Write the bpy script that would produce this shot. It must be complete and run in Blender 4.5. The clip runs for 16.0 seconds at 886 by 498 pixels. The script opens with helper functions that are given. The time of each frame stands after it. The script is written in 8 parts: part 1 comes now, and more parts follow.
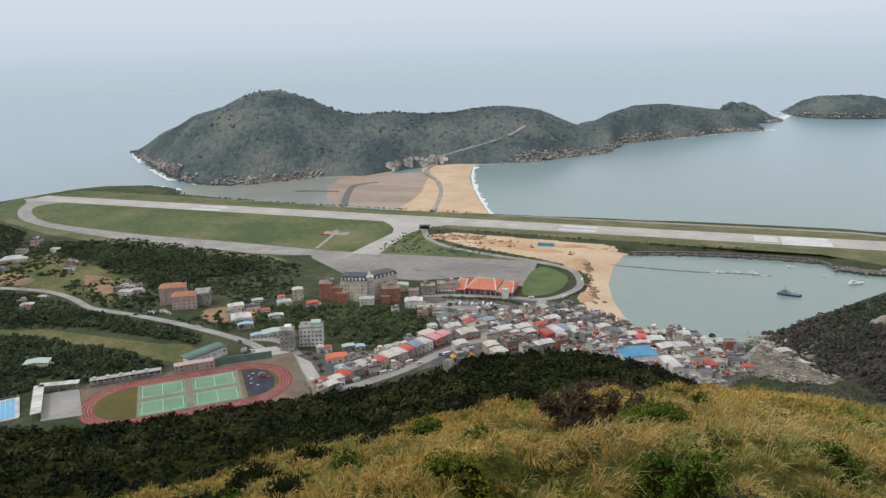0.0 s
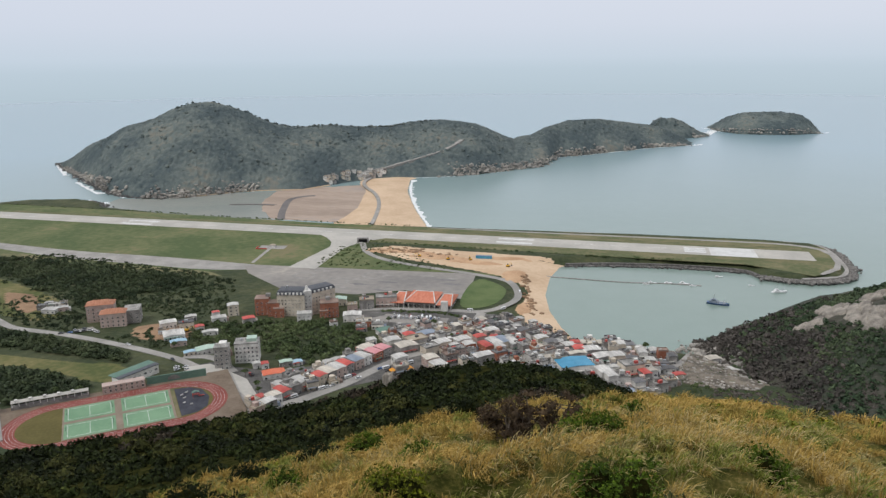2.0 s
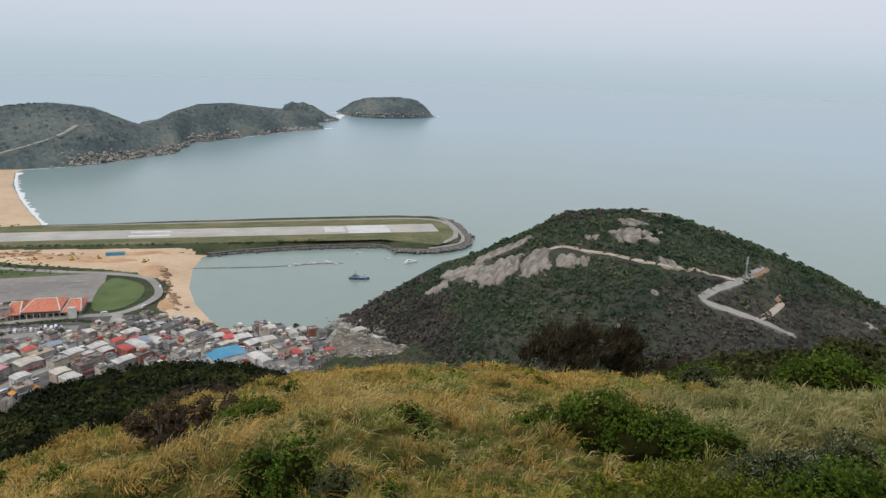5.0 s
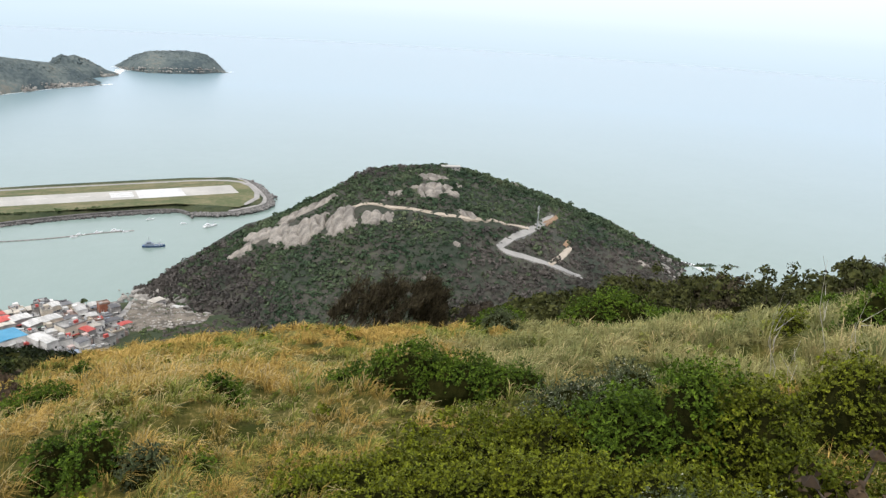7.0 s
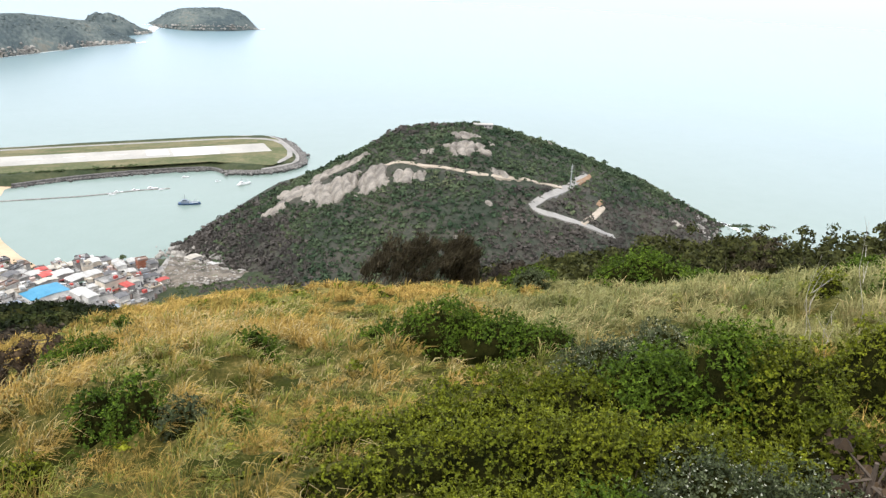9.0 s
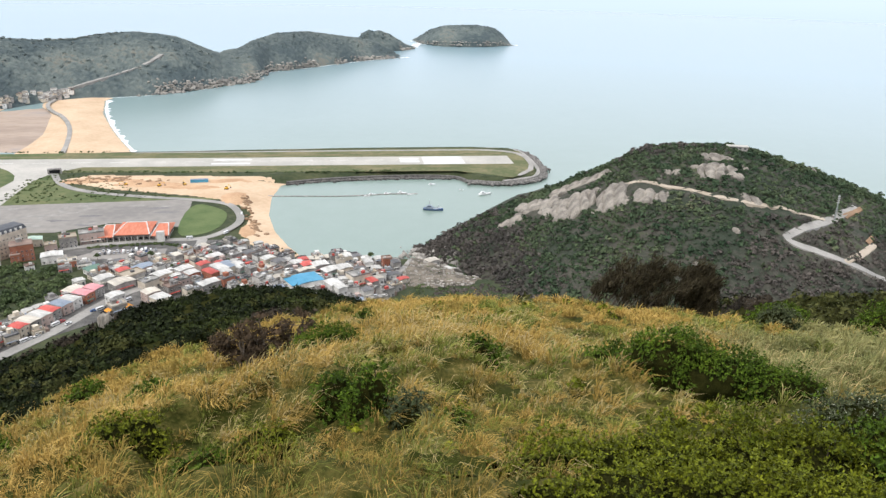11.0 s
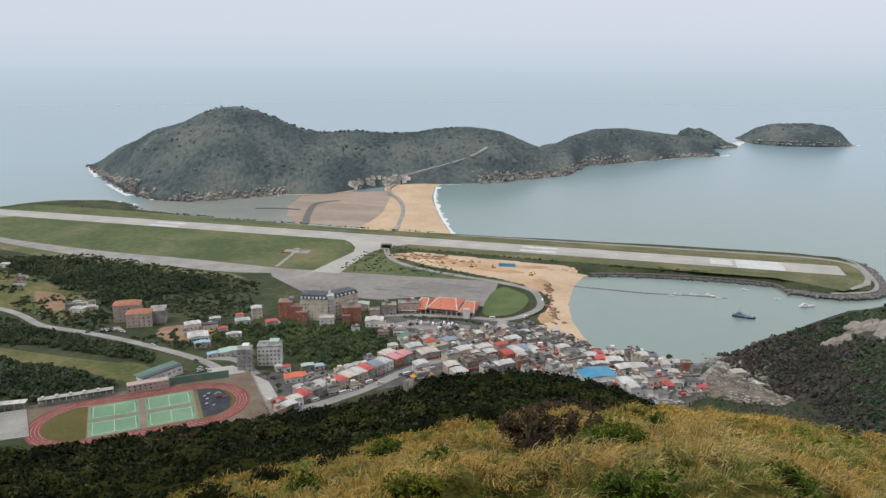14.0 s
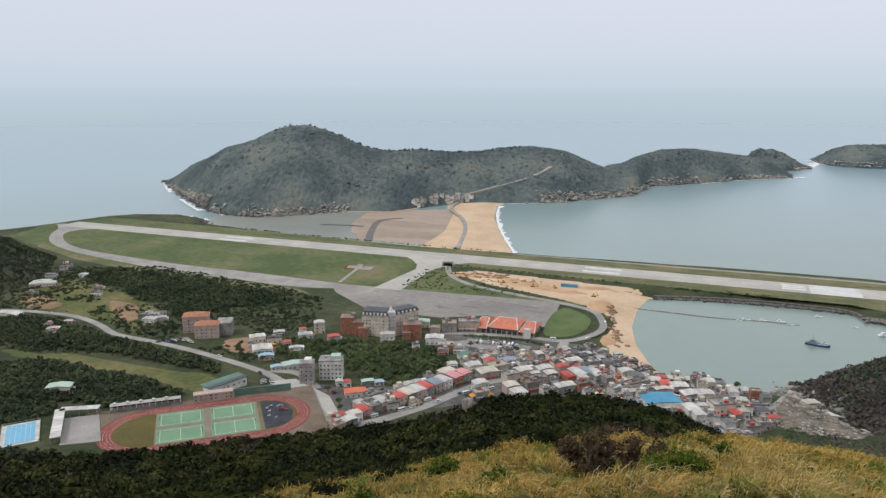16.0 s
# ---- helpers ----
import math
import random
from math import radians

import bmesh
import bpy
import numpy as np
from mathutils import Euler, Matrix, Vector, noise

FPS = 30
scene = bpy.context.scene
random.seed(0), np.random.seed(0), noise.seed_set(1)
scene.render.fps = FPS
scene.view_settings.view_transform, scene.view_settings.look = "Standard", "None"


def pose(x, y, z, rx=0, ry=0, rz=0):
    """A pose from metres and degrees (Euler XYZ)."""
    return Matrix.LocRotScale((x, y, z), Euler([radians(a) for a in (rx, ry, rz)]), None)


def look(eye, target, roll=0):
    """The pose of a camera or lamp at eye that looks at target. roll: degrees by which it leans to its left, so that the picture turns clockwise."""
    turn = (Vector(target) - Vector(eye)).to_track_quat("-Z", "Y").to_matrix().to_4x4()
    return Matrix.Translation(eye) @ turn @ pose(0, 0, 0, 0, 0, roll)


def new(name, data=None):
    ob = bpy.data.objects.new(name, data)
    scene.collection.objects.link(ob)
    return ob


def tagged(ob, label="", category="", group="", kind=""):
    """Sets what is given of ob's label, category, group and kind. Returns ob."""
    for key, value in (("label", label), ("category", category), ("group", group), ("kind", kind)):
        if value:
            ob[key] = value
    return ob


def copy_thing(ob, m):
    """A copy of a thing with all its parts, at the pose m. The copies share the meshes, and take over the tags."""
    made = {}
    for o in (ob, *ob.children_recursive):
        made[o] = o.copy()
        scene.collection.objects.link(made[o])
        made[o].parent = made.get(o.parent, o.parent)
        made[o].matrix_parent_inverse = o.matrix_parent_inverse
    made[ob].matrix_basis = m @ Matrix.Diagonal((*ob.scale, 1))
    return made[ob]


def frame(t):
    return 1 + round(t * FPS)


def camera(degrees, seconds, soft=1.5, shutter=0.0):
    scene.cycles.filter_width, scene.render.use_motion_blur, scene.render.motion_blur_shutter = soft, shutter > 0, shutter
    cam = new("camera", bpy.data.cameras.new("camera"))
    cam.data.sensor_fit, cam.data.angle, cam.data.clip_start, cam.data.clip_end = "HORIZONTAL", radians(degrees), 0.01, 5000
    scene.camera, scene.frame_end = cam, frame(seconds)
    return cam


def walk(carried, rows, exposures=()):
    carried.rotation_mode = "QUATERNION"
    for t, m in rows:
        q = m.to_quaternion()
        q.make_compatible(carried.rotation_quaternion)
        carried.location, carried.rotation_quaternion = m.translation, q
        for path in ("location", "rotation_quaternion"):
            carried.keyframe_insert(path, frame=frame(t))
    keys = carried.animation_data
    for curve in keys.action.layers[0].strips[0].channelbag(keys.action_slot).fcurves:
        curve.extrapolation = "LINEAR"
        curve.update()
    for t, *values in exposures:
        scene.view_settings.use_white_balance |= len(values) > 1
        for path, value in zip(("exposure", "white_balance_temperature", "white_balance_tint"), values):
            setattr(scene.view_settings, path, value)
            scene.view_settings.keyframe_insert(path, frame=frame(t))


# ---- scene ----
cam = camera(62.0, 16.0, soft=1.4)
EYE = (0.0, 0.0, 225.0)
# seconds, then the turn of the camera in degrees
ROWS = [
    (0, 74.58, 1.34, 18.81),
    (0.5, 75.66, 2.47, 16.70),
    (1, 74.49, 1.14, 15.58),
    (1.5, 73.81, -0.10, 16.30),
    (2, 75.52, 0.53, 14.09),
    (2.5, 74.78, 0.52, 12.69),
    (3, 76.15, -0.23, 10.33),
    (3.5, 76.81, -1.50, 1.47),
    (4, 76.43, -1.59, -3.97),
    (4.5, 75.61, -1.56, -8.59),
    (5, 74.67, -1.90, -13.38),
    (5.2, 74.53, -2.58, -15.16),
    (7.3, 71.28, -3.41, -29.40),
    (7.5, 70.60, -3.42, -29.45),
    (8, 69.75, -2.80, -26.86),
    (8.2, 69.84, -2.87, -26.83),
    (10.3, 66.12, -1.52, -16.80),
    (10.5, 67.13, -0.52, -13.15),
    (11, 69.23, -1.32, -7.57),
    (11.5, 71.18, -1.20, -3.60),
    (12, 72.18, -1.02, 0.19),
    (12.5, 74.60, -0.26, 5.81),
    (13, 74.61, -0.84, 8.86),
    (13.5, 75.42, -0.94, 13.04),
    (14, 76.07, -0.06, 16.10),
    (14.5, 76.13, -0.01, 15.75),
    (15, 77.98, 0.27, 14.41),
    (15.5, 77.35, 0.52, 15.34),
    (16, 77.51, -0.00, 21.00),
]
# the camera brightens its picture while it looks down at the slope
EXPOSURES = [(0, 0.1), (2.5, 0.1), (3.4, -0.04), (4.6, -0.02), (5.5, 0.18), (7.3, 0.78), (8.2, 0.92), (10.3, 1.19), (10.6, 1.1), (11.3, 0.5), (11.8, 0.15), (12.3, 0.08), (16, 0.1)]
walk(cam, [(t, pose(*EYE, rx, ry, rz)) for t, rx, ry, rz in ROWS], EXPOSURES)

# ---- sky, sun ----
world = bpy.data.worlds.new("world")
scene.world = world
world.use_nodes = True
wn, wl = world.node_tree.nodes, world.node_tree.links
wn.clear()
w_out, w_bg = wn.new("ShaderNodeOutputWorld"), wn.new("ShaderNodeBackground")
w_sky = wn.new("ShaderNodeTexSky")
w_sky.sky_type, w_sky.sun_disc = "NISHITA", False
w_sky.sun_elevation, w_sky.sun_rotation = radians(48), radians(35)
w_sky.air_density, w_sky.dust_density = 1.0, 4.0
w_scale = wn.new("ShaderNodeVectorMath")
w_scale.operation = "SCALE"
w_scale.inputs["Scale"].default_value = 0.09
wl.new(w_sky.outputs[0], w_scale.inputs[0])
# the overcast layer: pale grey cloud, fading into sea haze at the horizon
w_co, w_sep = wn.new("ShaderNodeTexCoord"), wn.new("ShaderNodeSeparateXYZ")
wl.new(w_co.outputs["Generated"], w_sep.inputs[0])
w_map, w_ramp = wn.new("ShaderNodeMapRange"), wn.new("ShaderNodeValToRGB")
w_map.inputs[1].default_value, w_map.inputs[2].default_value = -0.06, 0.30
wl.new(w_sep.outputs[2], w_map.inputs[0])
wl.new(w_map.outputs[0], w_ramp.inputs[0])
CLOUD = [(0.0, (0.445, 0.55, 0.62)), (0.13, (0.51, 0.61, 0.695)), (0.17, (0.56, 0.65, 0.745)), (0.28, (0.62, 0.68, 0.785)), (0.55, (0.68, 0.71, 0.81)), (1.0, (0.76, 0.79, 0.86))]
while len(w_ramp.color_ramp.elements) < len(CLOUD):
    w_ramp.color_ramp.elements.new(0.5)
for el, (at, col) in zip(w_ramp.color_ramp.elements, CLOUD):
    el.position, el.color = at, (*col, 1)
w_mix = wn.new("ShaderNodeMix")
w_mix.data_type = "RGBA"
w_mix.inputs[0].default_value = 0.93
wl.new(w_scale.outputs[0], w_mix.inputs[6])
wl.new(w_ramp.outputs[0], w_mix.inputs[7])
wl.new(w_mix.outputs[2], w_bg.inputs[0])
wl.new(w_bg.outputs[0], w_out.inputs[0])

sun = new("sun", bpy.data.lights.new("sun", "SUN"))
sun.data.energy, sun.data.angle, sun.data.color = 1.3, radians(14), (1.0, 0.96, 0.90)
sun.matrix_world = look((0, 0, 500), (300, 250, 0))


# ---- materials ----
def mat(name, c1, c2, scale=0.5, rough=0.9, bump=0.3, c3=None, metal=0.0, spec=0.3, vary=0.0, island=0.0, detail=8.0, stretch=None, bscale=None, contrast=0.22):
    """A grained surface: two noises of different size mix the colours, a third one gives relief."""
    m = bpy.data.materials.new(name)
    m.use_nodes = True
    n, l = m.node_tree.nodes, m.node_tree.links
    b = n["Principled BSDF"]
    b.inputs["Roughness"].default_value, b.inputs["Metallic"].default_value = rough, metal
    b.inputs["Specular IOR Level"].default_value = spec
    co = n.new("ShaderNodeTexCoord")
    src = co.outputs["Object"]
    if stretch:
        mp = n.new("ShaderNodeMapping")
        mp.inputs["Scale"].default_value = stretch
        l.new(src, mp.inputs[0])
        src = mp.outputs[0]
    big, fine = n.new("ShaderNodeTexNoise"), n.new("ShaderNodeTexNoise")
    for node, s, d in ((big, scale, detail), (fine, scale * 11, 4.0)):
        node.inputs["Scale"].default_value, node.inputs["Detail"].default_value = s, d
        l.new(src, node.inputs["Vector"])
    add = n.new("ShaderNodeMix")
    add.inputs[0].default_value = 0.35
    l.new(big.outputs[0], add.inputs[2])
    l.new(fine.outputs[0], add.inputs[3])
    value = add.outputs[0]
    ramp = n.new("ShaderNodeValToRGB")
    e = ramp.color_ramp.elements
    e[0].position, e[1].position = 0.5 - contrast / 2, 0.5 + contrast / 2
    e[0].color, e[1].color = (*c1, 1), (*c2, 1)
    if c3:
        x = e.new(0.5 + contrast)
        x.color = (*c3, 1)
    l.new(value, ramp.inputs[0])
    col = ramp.outputs[0]
    for amount, kind in ((vary, "ShaderNodeObjectInfo"), (island, "ShaderNodeNewGeometry")):
        if amount:
            rnd, mr, hs = n.new(kind), n.new("ShaderNodeMapRange"), n.new("ShaderNodeHueSaturation")
            mr.inputs[3].default_value, mr.inputs[4].default_value = 1 - amount, 1 + amount
            l.new(rnd.outputs["Random" if amount == vary and kind == "ShaderNodeObjectInfo" else "Random Per Island"], mr.inputs[0])
            l.new(mr.outputs[0], hs.inputs["Value"])
            l.new(col, hs.inputs["Color"])
            col = hs.outputs[0]
    l.new(col, b.inputs["Base Color"])
    if bump:
        bn, bp = n.new("ShaderNodeTexNoise"), n.new("ShaderNodeBump")
        bn.inputs["Scale"].default_value = bscale or scale * 6
        bn.inputs["Detail"].default_value = 5
        l.new(src, bn.inputs["Vector"])
        bp.inputs["Strength"].default_value, bp.inputs["Distance"].default_value = bump, 0.6 / (bscale or scale * 6)
        l.new(bn.outputs[0], bp.inputs["Height"])
        l.new(bp.outputs[0], b.inputs["Normal"])
    return m


M_SEA = mat("sea_water", (0.205, 0.270, 0.232), (0.232, 0.298, 0.262), 0.004, 0.22, 0.05, spec=0.35, bscale=0.15, contrast=0.4)
M_SEA.node_tree.nodes["Principled BSDF"].inputs["Specular Tint"].default_value = (0.67, 0.86, 1.0, 1)
# the silty bay's colour turns bluer with distance, painting in far reflected sky
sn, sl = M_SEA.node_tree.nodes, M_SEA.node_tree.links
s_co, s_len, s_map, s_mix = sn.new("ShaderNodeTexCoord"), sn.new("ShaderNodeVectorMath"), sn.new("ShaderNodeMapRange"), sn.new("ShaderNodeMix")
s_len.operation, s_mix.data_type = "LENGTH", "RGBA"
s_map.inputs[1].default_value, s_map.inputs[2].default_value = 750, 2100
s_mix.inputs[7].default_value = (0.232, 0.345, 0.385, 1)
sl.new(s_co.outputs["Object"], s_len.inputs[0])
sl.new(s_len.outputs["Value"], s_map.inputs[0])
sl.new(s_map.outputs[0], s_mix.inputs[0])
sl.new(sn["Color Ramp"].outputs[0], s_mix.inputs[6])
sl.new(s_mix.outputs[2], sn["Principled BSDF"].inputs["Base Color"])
M_LOW = mat("lowland_soil", (0.030, 0.044, 0.019), (0.076, 0.083, 0.039), 0.02, 0.95, 0.5, c3=(0.17, 0.135, 0.08))
M_GRASS = mat("mown_grass", (0.072, 0.102, 0.038), (0.138, 0.150, 0.066), 0.011, 0.95, 0.2, c3=(0.19, 0.165, 0.088), bscale=1.2, contrast=0.15)
M_VERGE = mat("straw_verge", (0.095, 0.112, 0.048), (0.185, 0.168, 0.088), 0.02, 0.95, 0.2, c3=(0.24, 0.20, 0.12), bscale=1.0, contrast=0.16)
M_DRYGRASS = mat("dry_verge", (0.10, 0.11, 0.05), (0.19, 0.165, 0.09), 0.03, 0.95, 0.2, bscale=1.0)
M_FIELD = mat("meadow", (0.075, 0.092, 0.028), (0.165, 0.148, 0.060), 0.02, 0.95, 0.3, c3=(0.25, 0.20, 0.11), bscale=0.8, contrast=0.16)
M_CONC = mat("pale_concrete", (0.37, 0.355, 0.32), (0.48, 0.455, 0.41), 0.03, 0.85, 0.1, bscale=2.0)
M_PAINT = mat("white_marking", (0.54, 0.54, 0.52), (0.66, 0.66, 0.64), 0.2, 0.7, 0.1)
M_ASPH = mat("worn_asphalt", (0.15, 0.145, 0.145), (0.21, 0.20, 0.195), 0.03, 0.9, 0.1, bscale=2.0)
M_APRON = mat("apron_concrete", (0.205, 0.192, 0.180), (0.30, 0.278, 0.250), 0.012, 0.9, 0.1, c3=(0.43, 0.39, 0.33), bscale=2.0)
M_ROAD = mat("grey_road", (0.25, 0.24, 0.222), (0.36, 0.342, 0.315), 0.06, 0.9, 0.1, bscale=2.0)
M_TOWN = mat("town_paving", (0.060, 0.058, 0.055), (0.15, 0.142, 0.132), 0.10, 0.9, 0.2, c3=(0.27, 0.255, 0.235), bscale=1.0)
M_SCHOOLGROUND = mat("packed_dirt", (0.14, 0.105, 0.075), (0.21, 0.165, 0.125), 0.06, 0.95, 0.2)
M_DIRT = mat("pale_dirt_track", (0.36, 0.30, 0.23), (0.47, 0.40, 0.32), 0.1, 0.95, 0.3)
M_FADED = mat("faded_apron_paint", (0.22, 0.21, 0.195), (0.32, 0.30, 0.275), 0.15, 0.9, 0.1)
M_SHALLOW = mat("shallow_silty_water", (0.25, 0.275, 0.25), (0.30, 0.31, 0.275), 0.01, 0.22, 0.05, spec=0.5, bscale=0.2)
M_SAND = mat("beach_sand", (0.50, 0.355, 0.230), (0.62, 0.465, 0.32), 0.02, 0.95, 0.25, bscale=0.4)
M_YARD = mat("grey_tan_rubble", (0.10, 0.088, 0.070), (0.235, 0.20, 0.16), 0.12, 0.95, 0.9, c3=(0.12, 0.125, 0.07), bscale=0.6, contrast=0.16)
M_EARTH = mat("bare_earth", (0.20, 0.125, 0.075), (0.33, 0.215, 0.13), 0.04, 0.95, 0.5, bscale=0.3)
M_MUD = mat("tidal_mud", (0.275, 0.205, 0.155), (0.40, 0.305, 0.235), 0.010, 0.6, 0.1, stretch=(0.5, 2.0, 1), bscale=0.1, spec=0.4, c3=(0.30, 0.255, 0.225), contrast=0.16)
M_DARKMUD = mat("wet_dark_mud", (0.10, 0.09, 0.085), (0.16, 0.14, 0.13), 0.03, 0.5, 0.1)
# far scrub made paler and bluer: distance haze put into the colour
M_ISLE_HAZED = mat("island_scrub", (0.066, 0.088, 0.092), (0.138, 0.162, 0.150), 0.0085, 0.95, 0.9, c3=(0.185, 0.180, 0.150), bscale=0.12, contrast=0.15)
M_HEAD = mat("headland_scrub", (0.034, 0.044, 0.029), (0.072, 0.067, 0.054), 0.024, 0.95, 0.8, c3=(0.068, 0.080, 0.044), contrast=0.14, bscale=0.45)
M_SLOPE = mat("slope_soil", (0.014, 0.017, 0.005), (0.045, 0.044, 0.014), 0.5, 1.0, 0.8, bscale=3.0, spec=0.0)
M_ROCK = mat("granite", (0.165, 0.148, 0.128), (0.36, 0.325, 0.278), 0.10, 0.9, 0.7, c3=(0.47, 0.42, 0.355), stretch=(1.6, 1.6, 0.18), bscale=0.5, contrast=0.22)
M_SHORE = mat("shore_rock", (0.215, 0.202, 0.184), (0.385, 0.356, 0.312), 0.012, 0.9, 0.7, c3=(0.51, 0.465, 0.395), island=0.25, bscale=0.4)
M_WETROCK = mat("wet_rock", (0.045, 0.045, 0.044), (0.10, 0.095, 0.088), 0.05, 0.6, 0.6, island=0.3)
M_RIPRAP = mat("riprap_stone", (0.070, 0.067, 0.064), (0.165, 0.155, 0.143), 0.3, 0.9, 0.5, island=0.35)
M_TETRA = mat("breakwater_concrete", (0.115, 0.110, 0.104), (0.235, 0.222, 0.205), 0.3, 0.9, 0.4, island=0.3)
M_FOAM = mat("surf_foam", (0.60, 0.63, 0.62), (0.78, 0.80, 0.80), 0.2, 0.7, 0.3)
M_TRACK = mat("red_running_track", (0.19, 0.052, 0.042), (0.26, 0.080, 0.065), 0.08, 0.9, 0.05)
M_COURT = mat("green_court_paint", (0.14, 0.26, 0.15), (0.19, 0.32, 0.195), 0.06, 0.8, 0.05)
M_COURTEDGE = mat("brown_court_edge", (0.20, 0.16, 0.12), (0.27, 0.22, 0.17), 0.1, 0.9, 0.05)
M_PLAY = mat("dark_rubber_floor", (0.035, 0.037, 0.05), (0.06, 0.062, 0.075), 0.2, 0.9, 0.05)
M_PITCH = mat("worn_pitch", (0.085, 0.075, 0.022), (0.125, 0.105, 0.035), 0.05, 0.95, 0.2)
M_PLASTER = mat("white_plaster", (0.50, 0.485, 0.455), (0.76, 0.74, 0.70), 0.16, 0.85, 0.15, vary=0.16, contrast=0.18)
M_CREAM = mat("cream_render", (0.47, 0.41, 0.33), (0.66, 0.585, 0.48), 0.16, 0.85, 0.15, vary=0.15, contrast=0.18)
M_GREYWALL = mat("grey_cement", (0.20, 0.19, 0.178), (0.38, 0.36, 0.335), 0.16, 0.9, 0.2, vary=0.22, contrast=0.18)
M_PINKTILE = mat("pinkish_tile", (0.42, 0.31, 0.27), (0.53, 0.42, 0.37), 0.2, 0.6, 0.1, vary=0.1)
M_BRICK = mat("red_brick", (0.27, 0.10, 0.06), (0.40, 0.17, 0.11), 0.25, 0.9, 0.3, vary=0.1)
M_GLASS = mat("window_glass", (0.025, 0.032, 0.04), (0.05, 0.06, 0.07), 0.3, 0.15, 0.0, spec=0.6)
M_STEEL = mat("galvanised_steel", (0.42, 0.43, 0.44), (0.55, 0.56, 0.57), 0.4, 0.4, 0.1, metal=0.7)
M_DARKSTEEL = mat("dark_metal", (0.06, 0.065, 0.075), (0.10, 0.105, 0.115), 0.3, 0.5, 0.1, metal=0.3)
ROOFS = {
    "white": mat("white_sheet_roof", (0.36, 0.35, 0.325), (0.66, 0.64, 0.60), 0.10, 0.7, 0.15, vary=0.15, island=0.13, stretch=(3, 0.6, 1)),
    "cream": mat("cream_sheet_roof", (0.40, 0.365, 0.31), (0.63, 0.575, 0.49), 0.10, 0.8, 0.15, vary=0.15, island=0.13, stretch=(3, 0.6, 1)),
    "grey": mat("grey_cement_roof", (0.17, 0.165, 0.155), (0.36, 0.345, 0.32), 0.16, 0.9, 0.15, vary=0.22, contrast=0.16),
    "dark": mat("dark_sheet_roof", (0.10, 0.10, 0.105), (0.19, 0.185, 0.18), 0.10, 0.8, 0.15, vary=0.2),
    "brown": mat("brown_roof", (0.20, 0.14, 0.115), (0.31, 0.23, 0.19), 0.10, 0.9, 0.15, vary=0.15),
    "tan": mat("tan_roof", (0.31, 0.26, 0.20), (0.43, 0.37, 0.29), 0.10, 0.9, 0.15, vary=0.12),
    "red": mat("red_sheet_roof", (0.40, 0.060, 0.050), (0.56, 0.125, 0.10), 0.12, 0.6, 0.15, vary=0.15, island=0.15),
    "orange": mat("orange_sheet_roof", (0.56, 0.13, 0.065), (0.66, 0.19, 0.10), 0.12, 0.6, 0.15),
    "pink": mat("pink_sheet_roof", (0.54, 0.22, 0.23), (0.64, 0.32, 0.33), 0.12, 0.6, 0.15),
    "blue": mat("bright_blue_roof", (0.055, 0.24, 0.38), (0.09, 0.31, 0.47), 0.10, 0.55, 0.15),
    "sky": mat("pale_blue_roof", (0.26, 0.42, 0.52), (0.40, 0.54, 0.62), 0.10, 0.6, 0.15),
    "blue_grey": mat("blue_grey_roof", (0.19, 0.23, 0.28), (0.30, 0.34, 0.40), 0.10, 0.6, 0.15, vary=0.1),
    "green": mat("dull_green_roof", (0.10, 0.18, 0.14), (0.15, 0.24, 0.19), 0.10, 0.7, 0.15),
    "mint": mat("mint_green_roof", (0.36, 0.48, 0.40), (0.48, 0.58, 0.50), 0.10, 0.7, 0.15)}
M_BROWNTILE = mat("brown_orange_tile", (0.33, 0.145, 0.085), (0.45, 0.215, 0.135), 0.15, 0.85, 0.3, stretch=(4, 1, 1))
M_TILE = mat("orange_tile_roof", (0.50, 0.16, 0.095), (0.60, 0.23, 0.145), 0.15, 0.8, 0.3, stretch=(4, 1, 1))
M_POOL = mat("pool_water", (0.10, 0.36, 0.55), (0.15, 0.44, 0.62), 0.3, 0.1, 0.1, spec=0.5)
M_BLUEHULL = mat("blue_hull_paint", (0.03, 0.07, 0.15), (0.06, 0.11, 0.21), 0.3, 0.5, 0.1)
M_WHITEHULL = mat("white_boat_paint", (0.66, 0.67, 0.67), (0.78, 0.78, 0.77), 0.3, 0.4, 0.05)
M_YELLOW = mat("yellow_machine_paint", (0.60, 0.33, 0.03), (0.70, 0.42, 0.05), 0.4, 0.5, 0.1)
M_TYRE_AND_DARK = mat("black_rubber", (0.02, 0.02, 0.02), (0.035, 0.035, 0.035), 1.0, 0.9, 0.1)
CARS = [mat(n, a, b, 0.5, 0.3, 0.0, spec=0.5) for n, a, b in (("white_car_paint", (0.66, 0.66, 0.66), (0.72, 0.72, 0.72)), ("silver_car_paint", (0.38, 0.39, 0.40), (0.44, 0.45, 0.46)), ("dark_car_paint", (0.03, 0.03, 0.035), (0.05, 0.05, 0.055)), ("red_car_paint", (0.40, 0.03, 0.03), (0.46, 0.05, 0.04)), ("blue_car_paint", (0.05, 0.12, 0.30), (0.07, 0.16, 0.36)))]
